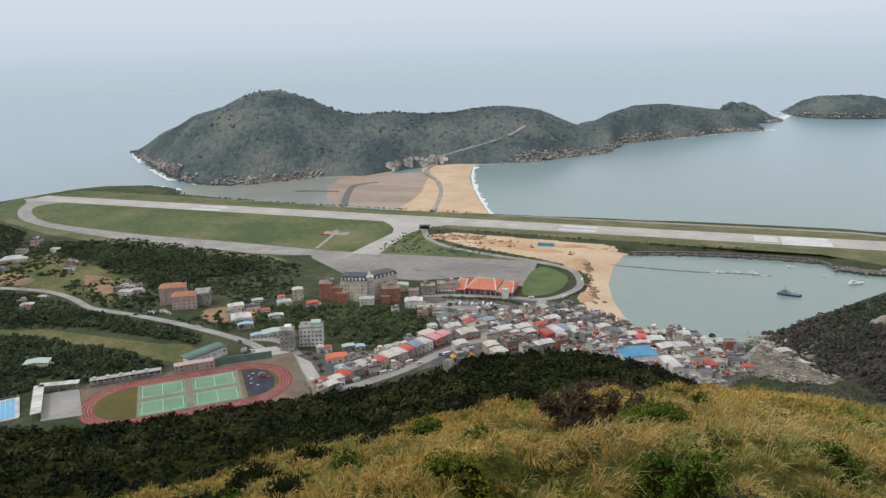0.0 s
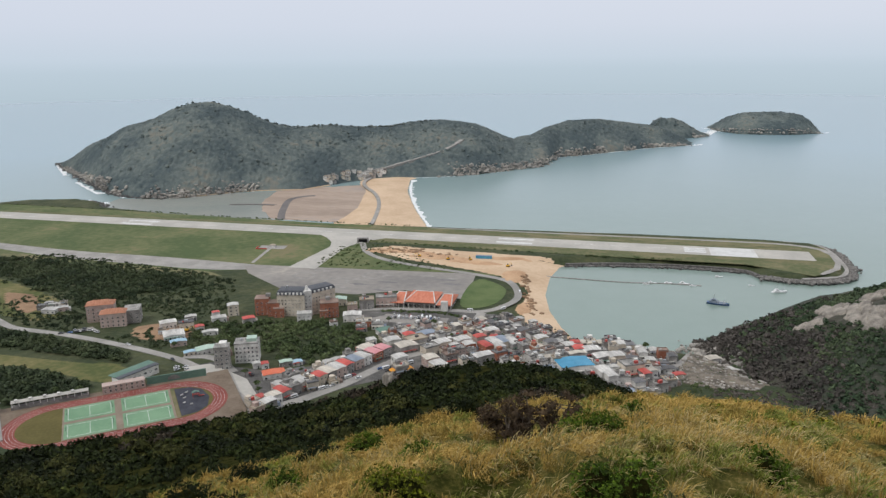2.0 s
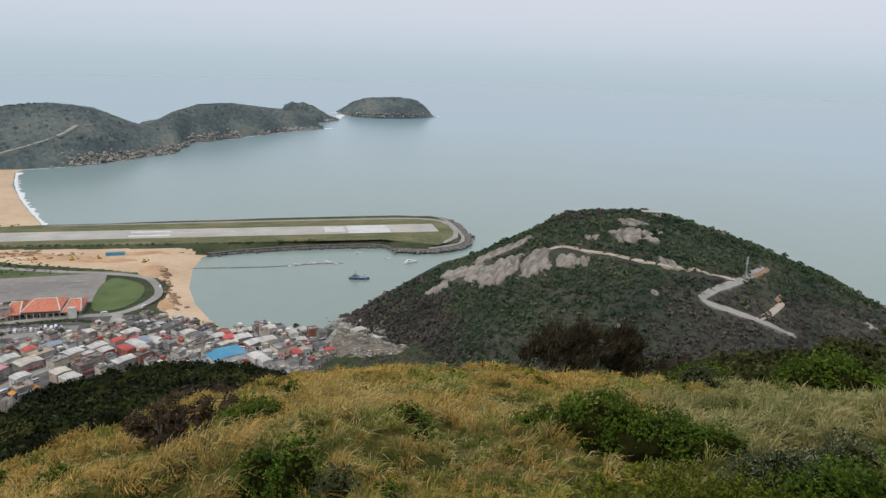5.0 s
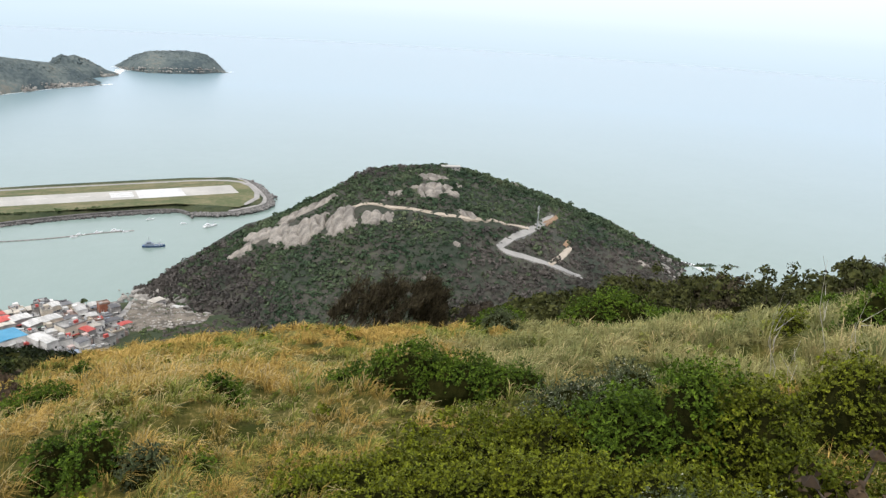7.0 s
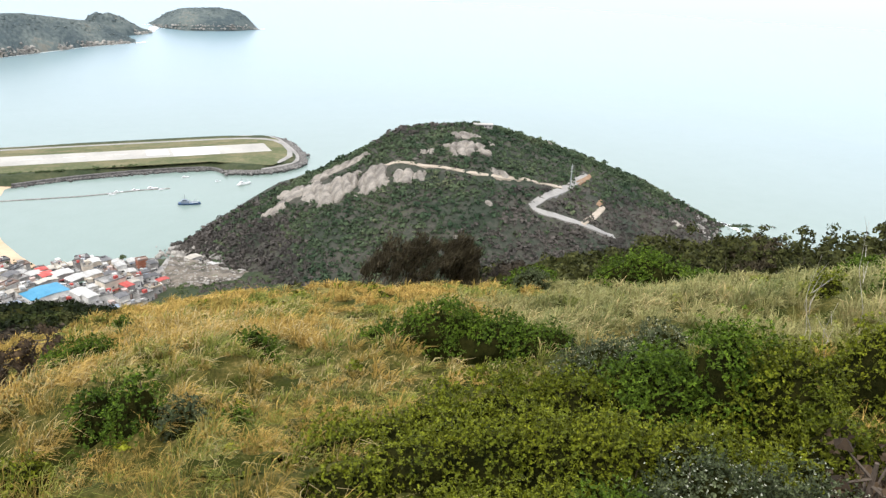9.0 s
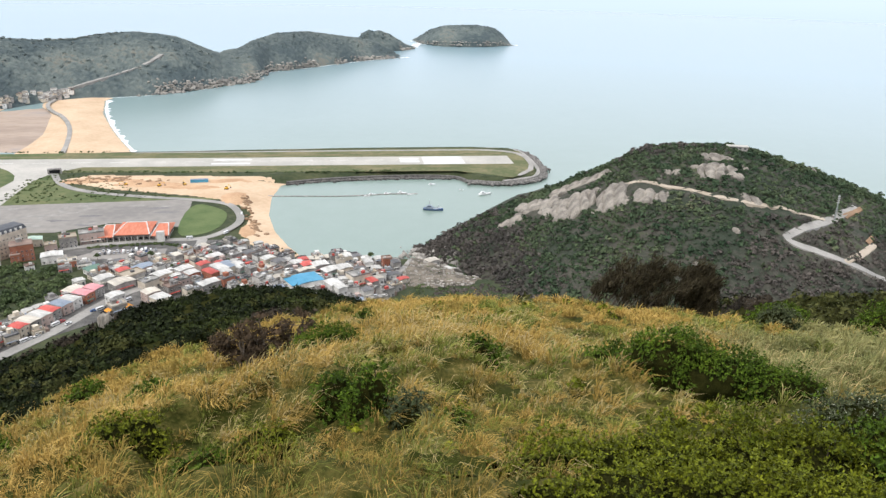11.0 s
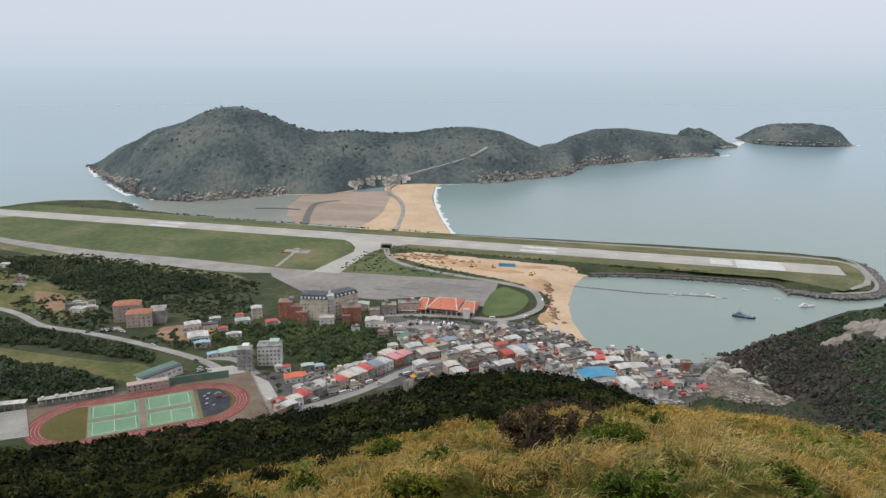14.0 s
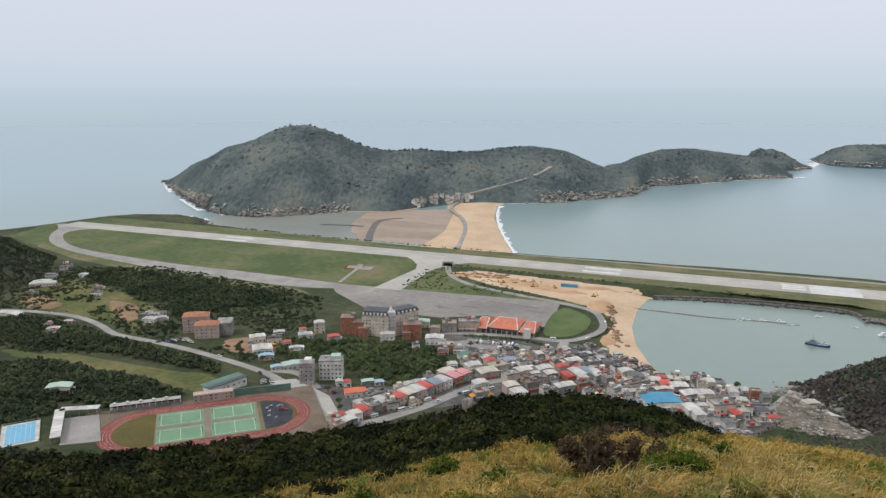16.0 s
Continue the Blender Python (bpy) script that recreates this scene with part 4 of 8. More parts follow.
part("red_fence", boxes((-18, -4, -9, -8.6, 0.0, 1.2), (-18, -17.6, -8.6, 4, 0, 1.2)), ROOFS["red"], ground_installation)
structure(ribbon("service_path", [(-410, 775), (-405, 745), (-400, 714)], 4, lambda x, y: 0 * x + Z0, 0.22, M_ROAD), "narrow paved path over airfield grass", "path")
portal = thing("tunnel_portal", (-312, 830, Z0 - 1), 20, "dark concrete tunnel mouth under the runway", "tunnel")
part("lintel", boxes((-7, 7, -2, 2, 5.2, 6.6)), M_GREYWALL, portal)
part("side_wall", boxes((-7, -5.2, -3, 2, 0, 5.2)), M_GREYWALL, portal)
part("side_wall", boxes((5.2, 7, -3, 2, 0, 5.2)), M_GREYWALL, portal)
# solid black fill painted as the shade inside the tunnel
part("opening", boxes((-5.2, 5.2, 0.5, 2, 0, 5.2)), M_TYRE_AND_DARK, portal)

terminal = thing("airport_terminal", (-174, 622, Z0), 2, "low airport terminal with orange-red tiled hipped roof", "terminal")
part("wall", boxes((-26, 26, -13, 13, -1, 4.5)), M_GREYWALL, terminal)
for i, (x0, x1, up) in enumerate(((-30, -17, 0), (-16.4, 12, 1.6), (12.6, 27, 0))):
    bm = bmesh.new()
    z, mx = 4.6 + up, 0.22 * (x1 - x0)
    v = [bm.verts.new(p) for p in ((x0, -17, z), (x1, -17, z), (x1, 17, z), (x0, 17, z), (x0 + mx, 5, z + 3.6), (x1 - mx, 5, z + 3.6), (x0, -17, z - 0.5), (x1, -17, z - 0.5), (x1, 17, z - 0.5), (x0, 17, z - 0.5))]
    for f in ((0, 1, 5, 4), (1, 2, 5), (2, 3, 4, 5), (3, 0, 4), (0, 6, 7, 1), (1, 7, 8, 2), (2, 8, 9, 3), (3, 9, 6, 0), (6, 9, 8, 7)):
        bm.faces.new([v[j] for j in f])
    roof_part = part("roof", bm, M_TILE, terminal, "orange-red tiled roof")
    ribs = bmesh.new()
    for a, b in (((x0, -17, z), (x0 + mx, 5, z + 3.6)), ((x1, -17, z), (x1 - mx, 5, z + 3.6)), ((x0 + mx, 5, z + 3.6), (x1 - mx, 5, z + 3.6))):
        tube(ribs, [a, b], 0.5, 5)
    part("ridge_cap", ribs, M_PLASTER, roof_part, "white ridge cap")
windows(terminal, 52, 26, 4.6, 0.4, 4.0, SHOP, 4.0, "fr")
for i in range(12):
    part("column", tube(bmesh.new(), [(-27 + i * 4.8, -16, 0), (-27 + i * 4.8, -16, 4.2)], 0.3, 6), M_PLASTER, terminal)
part("portico", boxes((18, 24, -21, -17, 0, 9)), M_PLASTER, terminal, "white entrance gate")


# ---- tall buildings of the town ----
def block(parent, name, x, y, w, d, h, rot, material, wmesh=None, gap=3.0, faces="flr", base=1.0):
    b = part(name, boxes((-w / 2, w / 2, -d / 2, d / 2, -2, h)), material, parent, "", (x, y, 0), rot)
    windows(b, w, d, h, base, 3.2, wmesh, gap, faces)
    return b


hz = float(ground_at(-270, 560))
hotel = thing("hotel", (-276, 566, hz), 12, "cream six-storey hotel with dark mansard roof and corner tower", "hotel")
block(hotel, "wall", -4, 0, 24, 15, 19.5, 0, M_CREAM, None, 3.0, "fl")
block(hotel, "wing", 17.5, 11, 24, 14, 19.5, 44, M_CREAM, None, 3.0, "fr")
block(hotel, "corner_tower", 9.2, -1.5, 7, 9, 22.5, 20, M_PLASTER, None, 3.2, "f")
bm = boxes()
box(bm, -16.6, 8.4, -8, 8, 19.5, 23.2, 0, 1.6)
mansard = part("roof", bm, M_DARKSTEEL, hotel, "dark slate mansard roof")
for k in range(7):
    part("dormer", boxes((-15.2 + k * 3.3, -13.6 + k * 3.3, -8.1, -6.6, 19.7, 21.6)), M_PLASTER, mansard)
wing_roof = part("roof", box(bmesh.new(), -12.4, 12.4, -7.4, 7.4, 19.5, 22.6, 0, 1.5), M_DARKSTEEL, hotel, "", (17.5, 11, 0), 44)
for k in range(5):
    part("dormer", boxes((-10 + k * 4.2, -8.4 + k * 4.2, -7.5, -6.0, 19.7, 21.4)), M_PLASTER, wing_roof)
part("lantern", tube(bmesh.new(), [(9.2, -1.5, 22.5), (9.2, -1.5, 25), (9.2, -1.5, 26.5)], 1.8, 8, 0.5), M_PLASTER, hotel)
part("water_tank", tube(bmesh.new(), [(-9, 2, 23.2), (-9, 2, 25)], 0.9, 10), M_STEEL, hotel)
annex = thing("annex", (-262, 549, hz), 20, "small white annex at the hotel's foot", "house")
part("wall", boxes((-6, 6, -4, 4, -2, 8)), M_PLASTER, annex)
part("roof", boxes((-6.2, 6.2, -4.2, 4.2, 8, 8.4)), ROOFS["white"], annex)
windows(annex, 12, 8, 8, 1, 3.2)

for (x, y, rot, steps, lab) in ((-300, 560, 20, ((-6, 2, 12, 12, 15), (5, -3, 11, 10, 12), (9, -8, 9, 8, 8)), "unfinished red brick building with stepped floors"), (-247, 568, 24, ((0, 0, 16, 13, 13), (-5, -7, 7, 5, 7)), "red brick block of four storeys")):
    e = thing("brick_building", (x, y, hz), rot, lab, "building")
    for sx, sy, w, d, h in steps:
        b = block(e, "wall", sx, sy, w, d, h, 0, M_BRICK, None, 3.2, "flr")
        part("roof", boxes((-w / 2 - 0.1, w / 2 + 0.1, -d / 2 - 0.1, d / 2 + 0.1, h, h + 0.5)), ROOFS["brown"], b)
    part("stair_hut", boxes((-3, 1, 1, 5, steps[0][4] + 0.5, steps[0][4] + 3)), M_GREYWALL, e)

az_ = float(ground_at(-410, 500))
admin = thing("office_building", (-418, 505, az_), 30, "two tan office blocks with brown-orange tiled roofs", "building")
for sx, sy, w, d, h in ((-10, 12, 22, 13, 15), (2, -6, 20, 12, 12), (16, 2, 13, 16, 11)):
    tan_block = sx < 10
    b = block(admin, "wall", sx, sy, w, d, h, 0, M_PINKTILE if tan_block else M_GREYWALL, None, 3.4, "flr")
    if tan_block:
        bm = bmesh.new()
        v = [bm.verts.new(p) for p in ((-w / 2 - 0.6, -d / 2 - 0.6, h), (w / 2 + 0.6, -d / 2 - 0.6, h), (w / 2 + 0.6, d / 2 + 0.6, h), (-w / 2 - 0.6, d / 2 + 0.6, h), (-w / 4, 0, h + 3), (w / 4, 0, h + 3))]
        for f in ((0, 1, 5, 4), (1, 2, 5), (2, 3, 4, 5), (3, 0, 4), (3, 2, 1, 0)):
            bm.faces.new([v[j] for j in f])
        part("roof", bm, M_BROWNTILE, b, "brown-orange tiled hipped roof")
    else:
        part("roof", boxes((-w / 2 - 0.1, w / 2 + 0.1, -d / 2 - 0.1, d / 2 + 0.1, h, h + 0.7)), ROOFS["grey"], b)
structure(sheet("office_yard", [(-450, 470), (-425, 462), (-405, 478), (-428, 492)], az_ + 0.5, 1.5, M_ROAD), "grey parking yard beside the offices", "yard")

mz = float(ground_at(-272, 445))
tower = thing("apartment_tower", (-274, 437, mz), 22, "grey five-storey apartment tower with roof huts", "building")
block(tower, "wall", 0, 0, 10, 9, 17, 0, M_GREYWALL, None, 2.6, "flr")
part("roof", boxes((-5.2, 5.2, -4.7, 4.7, 17, 17.6)), ROOFS["grey"], tower)
part("stair_hut", boxes((-1.5, 3.5, -3, 3, 17.6, 20)), M_PLASTER, tower)
flats = thing("apartment_block", (-264, 455, mz), 22, "white four-storey apartment block with mint roof hut", "building")
block(flats, "wall", 0, 0, 17, 12, 14.5, 0, M_PLASTER, None, 2.8, "flr")
part("roof", boxes((-8.7, 8.7, -6.2, 6.2, 14.5, 15.2)), ROOFS["grey"], flats)
part("stair_hut", boxes((0, 7, -3, 4, 15.2, 17.6)), ROOFS["mint"], flats)
part("water_tank", tube(bmesh.new(), [(-4, 0, 15.2), (-4, 0, 17)], 0.9, 10), M_STEEL, flats)

# the town, quarter by quarter: x, y, width, depth, height, roof
STREET = [
    (-214, 379, 7, 7, 5, "cream"), (-206, 371, 8, 6, 5, "tan"), (-203, 379, 9, 7, 6, "white"), (-213, 387, 7, 6, 4, "red"), (-204, 388, 9, 7, 6, "cream"),
    (-202, 397, 7, 11, 6, "red"), (-200, 405, 9, 12, 6, "grey"), (-198, 414, 9, 12, 6, "white"), (-207, 404, 7, 11, 6, "white"), (-208, 422, 9, 8, 6, "grey"),
    (-188, 424, 7, 9, 7, "red"), (-186, 432, 9, 12, 7, "cream"), (-182, 440, 9, 12, 7, "white"), (-179, 448, 7, 12, 7, "red"), (-175, 457, 8, 12, 7, "blue_grey"),
    (-172, 465, 8, 12, 7, "white"), (-167, 475, 8, 12, 7, "pink"), (-163, 484, 8, 11, 7, "pink"), (-176, 484, 12, 9, 6, "cream")]
MIDDLE = [
    (-153, 473, 10, 8, 7, "white"), (-156, 500, 15, 11, 6, "cream"), (-171, 511, 12, 9, 5, "white"), (-153, 515, 16, 11, 6, "tan"), (-149, 532, 15, 9, 5, "blue_grey"),
    (-162, 526, 9, 7, 5, "red"), (-185, 534, 12, 9, 4, "green"), (-148, 459, 10, 8, 6, "cream"), (-138, 501, 12, 9, 6, "grey"), (-132, 513, 13, 9, 6, "white"),
    (-131, 477, 10, 9, 7, "cream"), (-123, 469, 10, 11, 6, "white"), (-119, 487, 10, 8, 7, "brown"), (-138, 542, 10, 8, 5, "tan"), (-116, 499, 10, 8, 7, "grey"),
    (-118, 523, 12, 8, 6, "white"), (-128, 532, 10, 8, 5, "grey"), (-111, 514, 9, 8, 6, "white")]
EAST = [
    (-111, 566, 10, 8, 4, "brown"), (-101, 552, 12, 8, 5, "white"), (-97, 567, 10, 6, 4, "dark"), (-106, 532, 9, 7, 6, "red"), (-98, 515, 7, 12, 6, "red"),
    (-93, 524, 8, 14, 6, "white"), (-87, 529, 8, 14, 6, "blue_grey"), (-79, 527, 8, 14, 6, "white"), (-71, 522, 7, 12, 6, "grey"), (-96, 496, 15, 8, 5, "white"),
    (-85, 502, 10, 7, 6, "dark"), (-86, 554, 9, 7, 5, "grey"), (-76, 558, 9, 7, 5, "dark"), (-66, 549, 10, 7, 6, "grey"), (-59, 541, 10, 7, 6, "white"),
    (-51, 534, 10, 7, 6, "dark"), (-59, 519, 9, 8, 6, "cream"), (-61, 502, 9, 8, 6, "grey"), (-51, 516, 9, 7, 6, "brown"), (-54, 491, 9, 8, 6, "grey"),
    (-44, 524, 7, 7, 6, "grey"), (-49, 551, 9, 6, 4, "dark")]
HARBOUR = [
    (-37, 529, 10, 8, 6, "white"), (-29, 525, 9, 9, 6, "red"), (-20, 524, 13, 9, 6, "white"), (-30, 493, 24, 17, 6, "blue"), (-29, 513, 13, 5, 6, "cream"),
    (-10, 515, 15, 9, 5, "white"), (-2, 516, 12, 9, 6, "white"), (-9, 478, 9, 11, 9, "white"), (-4, 470, 7, 8, 9, "white"), (-17, 477, 9, 6, 5, "grey"),
    (-36, 489, 9, 5, 4, "cream"), (9, 494, 15, 11, 9, "grey"), (17, 490, 6, 14, 6, "red"), (22, 494, 9, 6, 5, "cream"), (27, 470, 10, 8, 6, "grey"),
    (34, 481, 9, 7, 5, "tan"), (41, 496, 9, 5, 3, "red"), (24, 461, 7, 6, 4, "grey"), (7, 463, 7, 5, 3, "grey"), (14, 470, 7, 7, 6, "dark"),
    (18, 459, 7, 5, 4, "grey")]
WEST = [
    (-346, 485, 16, 14, 4, "white"), (-332, 470, 12, 6, 4, "sky"), (-366, 507, 13, 9, 5, "white"), (-351, 510, 12, 8, 5, "dark"), (-336, 506, 7, 6, 4, "red"),
    (-358, 528, 9, 6, 4, "white"), (-333, 531, 12, 8, 4, "white"), (-340, 538, 6, 5, 6, "red"), (-306, 533, 10, 7, 5, "red"), (-330, 550, 9, 8, 10, "white"),
    (-322, 499, 12, 5, 3, "white"), (-301, 462, 18, 9, 4, "mint"), (-311, 454, 10, 5, 3, "sky"), (-287, 459, 10, 8, 6, "cream"), (-251, 443, 5, 5, 4, "white"),
    (-245, 444, 5, 5, 4, "red"), (-232, 451, 9, 5, 4, "mint"), (-231, 430, 15, 9, 4, "orange"), (-225, 455, 7, 5, 3, "sky"), (-207, 436, 7, 6, 4, "grey"),
    (-189, 489, 6, 5, 4, "red"), (-188, 510, 7, 6, 4, "white"), (-361, 491, 6, 5, 4, "tan"), (-233, 543, 6, 5, 4, "brown")]
TERMINAL_SIDE = [
    (-223, 561, 15, 11, 6, "white"), (-208, 549, 13, 8, 5, "cream"), (-223, 597, 13, 11, 9, "tan"), (-208, 608, 19, 11, 9, "grey"), (-252, 601, 15, 9, 6, "mint"),
    (-195, 546, 10, 7, 4, "grey"), (-206, 537, 9, 6, 4, "grey"), (-233, 587, 9, 8, 6, "tan")]
STREET = [(x - 8, y + 4, w, d, h, roof) for x, y, w, d, h, roof in STREET]
FARMS = [(-707, 586, 18, 8, 4, "white"), (-749, 657, 12, 8, 4, "dark"), (-740, 645, 8, 6, 3, "grey"), (-632, 593, 9, 6, 3, "grey"), (-510, 536, 7, 3, 3, "white"), (-503, 532, 6, 3, 3, "white"), (-497, 540, 6, 3, 3, "cream"), (-562, 467, 8, 6, 3, "grey"), (-556, 483, 7, 5, 3, "white")]
QUARTERS = [(FARMS, 38), (STREET, 62), (MIDDLE, 44), (EAST, 42), (HARBOUR, 28), (WEST, 38), (TERMINAL_SIDE, 20)]
town_rng = random.Random(12)
placed = []
for rows, rot in QUARTERS:
    for x, y, w, d, h, roof in rows:
        house(x, y, w, d, h, rot, roof, town_rng)
        placed.append((x, y, max(w, d)))
# closely packed small houses between the streets
CORE = [(-200, 395), (-160, 445), (-120, 470), (-95, 490), (-45, 472), (10, 455), (42, 485), (38, 540), (0, 550), (-40, 560), (-70, 588), (-105, 596), (-130, 562), (-175, 556), (-190, 530), (-172, 500), (-200, 465), (-222, 430)]
for x, y in zip(*in_polygon(CORE, 1700, 5)):
    if y < 500 and x > np.interp(y, [372, 396, 430, 452, 479, 500], [-222, -198, -178, -170, -159, -142]) - 8 and x < -120:
        continue
    w, d = town_rng.uniform(5, 9.5), town_rng.uniform(5, 9)
    if all(math.hypot(x - a, y - b) > 0.5 * (max(w, d) + c) * 0.9 for a, b, c in placed):
        house(float(x), float(y), w, d, town_rng.choice([3.0, 3.2, 3.5, 4.5, 6.0, 6.5]), 44 - 30 * smooth(-120, 0, x), town_rng.choices(["grey", "white", "dark", "cream", "tan", "brown", "red", "blue_grey"], (9, 3, 6, 3, 3, 4, 1, 1))[0], town_rng)
        placed.append((float(x), float(y), max(w, d)))

# ---- streets ----
structure(land("town_paving", [(-228, 372), (-160, 440), (-118, 465), (-92, 485), (-45, 466), (15, 452), (44, 482), (46, 552), (0, 560), (-40, 568), (-75, 598), (-110, 608), (-215, 600), (-235, 585), (-225, 560), (-190, 545), (-178, 505), (-205, 470), (-228, 440), (-290, 445), (-300, 425), (-262, 400)], lambda sd, x, y: ground_at(x, y) + 0.25, 5.0, M_TOWN, 3, 0), "grey concrete town streets and yards", "pavement")
for name, pts, w, lab in (
        ("road", [(-653, 490), (-619, 500), (-566, 504), (-522, 489), (-492, 472), (-454, 471), (-410, 466), (-361, 456), (-322, 446), (-302, 438), (-271, 420), (-237, 394), (-210, 372)], 6.5, "pale concrete road through the valley"),
        ("road", [(-314, 449), (-290, 455), (-262, 430)], 7, "pale concrete side street"),
        ("road", [(-228, 588), (-197, 600), (-145, 607), (-119, 606), (-101, 628), (-93, 664), (-104, 699), (-124, 716), (-209, 738), (-258, 755), (-292, 783), (-311, 826)], 7, "grey coast road curving past the beach"),
        ("road", [(-222, 372), (-198, 396), (-188, 413), (-178, 430), (-170, 452), (-159, 479), (-149, 494), (-130, 512), (-118, 530), (-119, 570), (-119, 606)], 8, "narrow town street between terraces"),
        ("road", [(-118, 520), (-80, 520), (-40, 516), (0, 500), (40, 510), (56, 552)], 6, "narrow harbour street")):
    structure(ribbon(name, pts, w, ground_at, 0.45, M_ROAD), lab, "road")
structure(ribbon("causeway_road", [(-341, 940), (-350, 985), (-378, 1089), (-419, 1184), (-455, 1232), (-480, 1290), (-480, 1335)], 6, lambda x, y: 0 * x + 3.4, 0.7, M_ROAD, 6, 2), "concrete causeway road along the sand bar", "road")
structure(sheet("school_plaza", [(-262, 392), (-236, 366), (-214, 384), (-246, 420), (-285, 438), (-300, 428)], 13.6, 2, M_CONC), "pale paved plaza beside the school", "pavement")
structure(land("car_park", [(-216, 562), (-199, 584), (-143, 586), (-138, 567), (-166, 557), (-193, 560)], lambda sd, x, y: ground_at(x, y) + 0.5, 5, M_APRON, 3, 0), "grey car park in the town", "car park")

# ---- school ----
SZ = 16.0
SC, SROT = (-295.5, 351.5), 39.5
school = lambda x, y: (SC[0] + x * math.cos(radians(SROT)) - y * math.sin(radians(SROT)), SC[1] + x * math.sin(radians(SROT)) + y * math.cos(radians(SROT)))


def stadium(half, r, n=20):
    return [school(half + r * math.cos(a), r * math.sin(a)) for a in np.linspace(-math.pi / 2, math.pi / 2, n)] + [school(-half + r * math.cos(a), r * math.sin(a)) for a in np.linspace(math.pi / 2, 1.5 * math.pi, n)]


def rect(x0, x1, y0, y1):
    return [school(*p) for p in ((x0, y0), (x1, y0), (x1, y1), (x0, y1))]


structure(sheet("school_ground", rect(-75, 72, -38, 39), SZ - 0.15, 4, M_SCHOOLGROUND), "packed brown earth round the sports ground", "ground")
structure(sheet("running_track", stadium(33, 32), SZ, 0.6, M_TRACK), "red oval running track of a school", "track")
for k in range(4):
    inner, outer = stadium(33, 24.0 + 2 * k, 24), stadium(33, 24.12 + 2 * k, 24)
    n = len(inner)
    me = [(x, y, SZ + 0.012) for x, y in inner] + [(x, y, SZ + 0.012) for x, y in outer]
    structure(mesh_object("lane_line", me, [[i, i + n, (i + 1) % n + n, (i + 1) % n] for i in range(n)], M_PAINT), "white lane line on the track", "marking")
structure(sheet("track_infield", stadium(33, 23), SZ + 0.05, 0.3, M_PITCH), "worn olive infield of the track", "pitch")
structure(sheet("court_base", rect(-31, 32, -22.6, 22.6), SZ + 0.08, 0.3, M_COURTEDGE), "brown paved strip between courts", "court")
for i, (x0, x1) in enumerate(((-30, -1.8), (2.2, 30.5))):
    for j, (y0, y1) in enumerate(((-21.5, -1.8), (1.8, 21.5))):
        structure(sheet("sports_court", rect(x0, x1, y0, y1), SZ + 0.12, 0.3, M_COURT), "pale green painted ball court with white lines", "court")
        for a in ((x0 + 2, x1 - 2, y0 + 2, y0 + 2.25), (x0 + 2, x1 - 2, y1 - 2.25, y1 - 2), (x0 + 2, x0 + 2.25, y0 + 2.25, y1 - 2.25), (x1 - 2.25, x1 - 2, y0 + 2.25, y1 - 2.25), ((x0 + x1) / 2 - 0.12, (x0 + x1) / 2 + 0.12, y0 + 2.25, y1 - 2.25)):
            structure(sheet("court_line", rect(*a), SZ + 0.135, 0.01, M_PAINT), "white line on a ball court", "marking")
        for end in (x0 + 1.2, x1 - 1.2):
            s = 1 if end < (x0 + x1) / 2 else -1
            hoop = thing("basketball_hoop", (*school(end, (y0 + y1) / 2), SZ + 0.12), SROT, "basketball hoop with dark post and board", "hoop", "hoops of the courts")
            part("post", tube(bmesh.new(), [(0, 0, 0), (0, 0, 2.8), (s * 1.0, 0, 3.2)], 0.12), M_DARKSTEEL, hoop)
            part("backboard", boxes((s * 1.05, s * 1.05 + 0.06, -0.9, 0.9, 2.9, 3.95)), M_PLASTER, hoop)
structure(sheet("playground_floor", [school(*p) for p in ((34.5, -21), (44, -19.5), (51, -13), (54, 0), (51, 13), (44, 19.5), (34.5, 21))], SZ + 0.12, 0.3, M_PLAY), "dark rubber playground floor", "playground")
structure(sheet("court_path", rect(32.2, 34.2, -22.5, 22.5), SZ + 0.13, 0.3, M_DRYGRASS), "straw-coloured strip beside the courts", "path")
slide = thing("play_frame", (*school(46, 3), SZ + 0.12), SROT, "red and green climbing frame with slide", "play frame")
part("platform", boxes((-2, 2, -1, 1, 1.6, 1.9)), ROOFS["red"], slide)
for sx in (-1.9, 1.9):
    for sy in (-0.9, 0.9):
        part("post", tube(bmesh.new(), [(sx, sy, 0), (sx, sy, 3.2)], 0.1), ROOFS["red"], slide)
part("roof", gable(bmesh.new(), 4, 2, 3.2, 0.8, 0.3), ROOFS["green"], slide)
part("slide", boxes((2, 5.2, -0.5, 0.5, 0.2, 0.45), (1.8, 2.4, -0.5, 0.5, 0.45, 1.7)), ROOFS["red"], slide)
for sx, sy in ((38, 8), (38, -4), (41, 11), (42, -8), (39, 3)):
    rocker = thing("spring_rocker", (*school(sx, sy), SZ + 0.12), SROT, "small pale spring rocker on dark floor", "toy", "rockers of the playground")
    part("seat", boxes((-0.9, 0.9, -0.35, 0.35, 0.5, 0.9), (0.5, 0.8, -0.2, 0.2, 0.9, 1.5)), M_PLASTER, rocker)
    part("spring", tube(bmesh.new(), [(0, 0, 0), (0, 0, 0.5)], 0.22), M_DARKSTEEL, rocker)
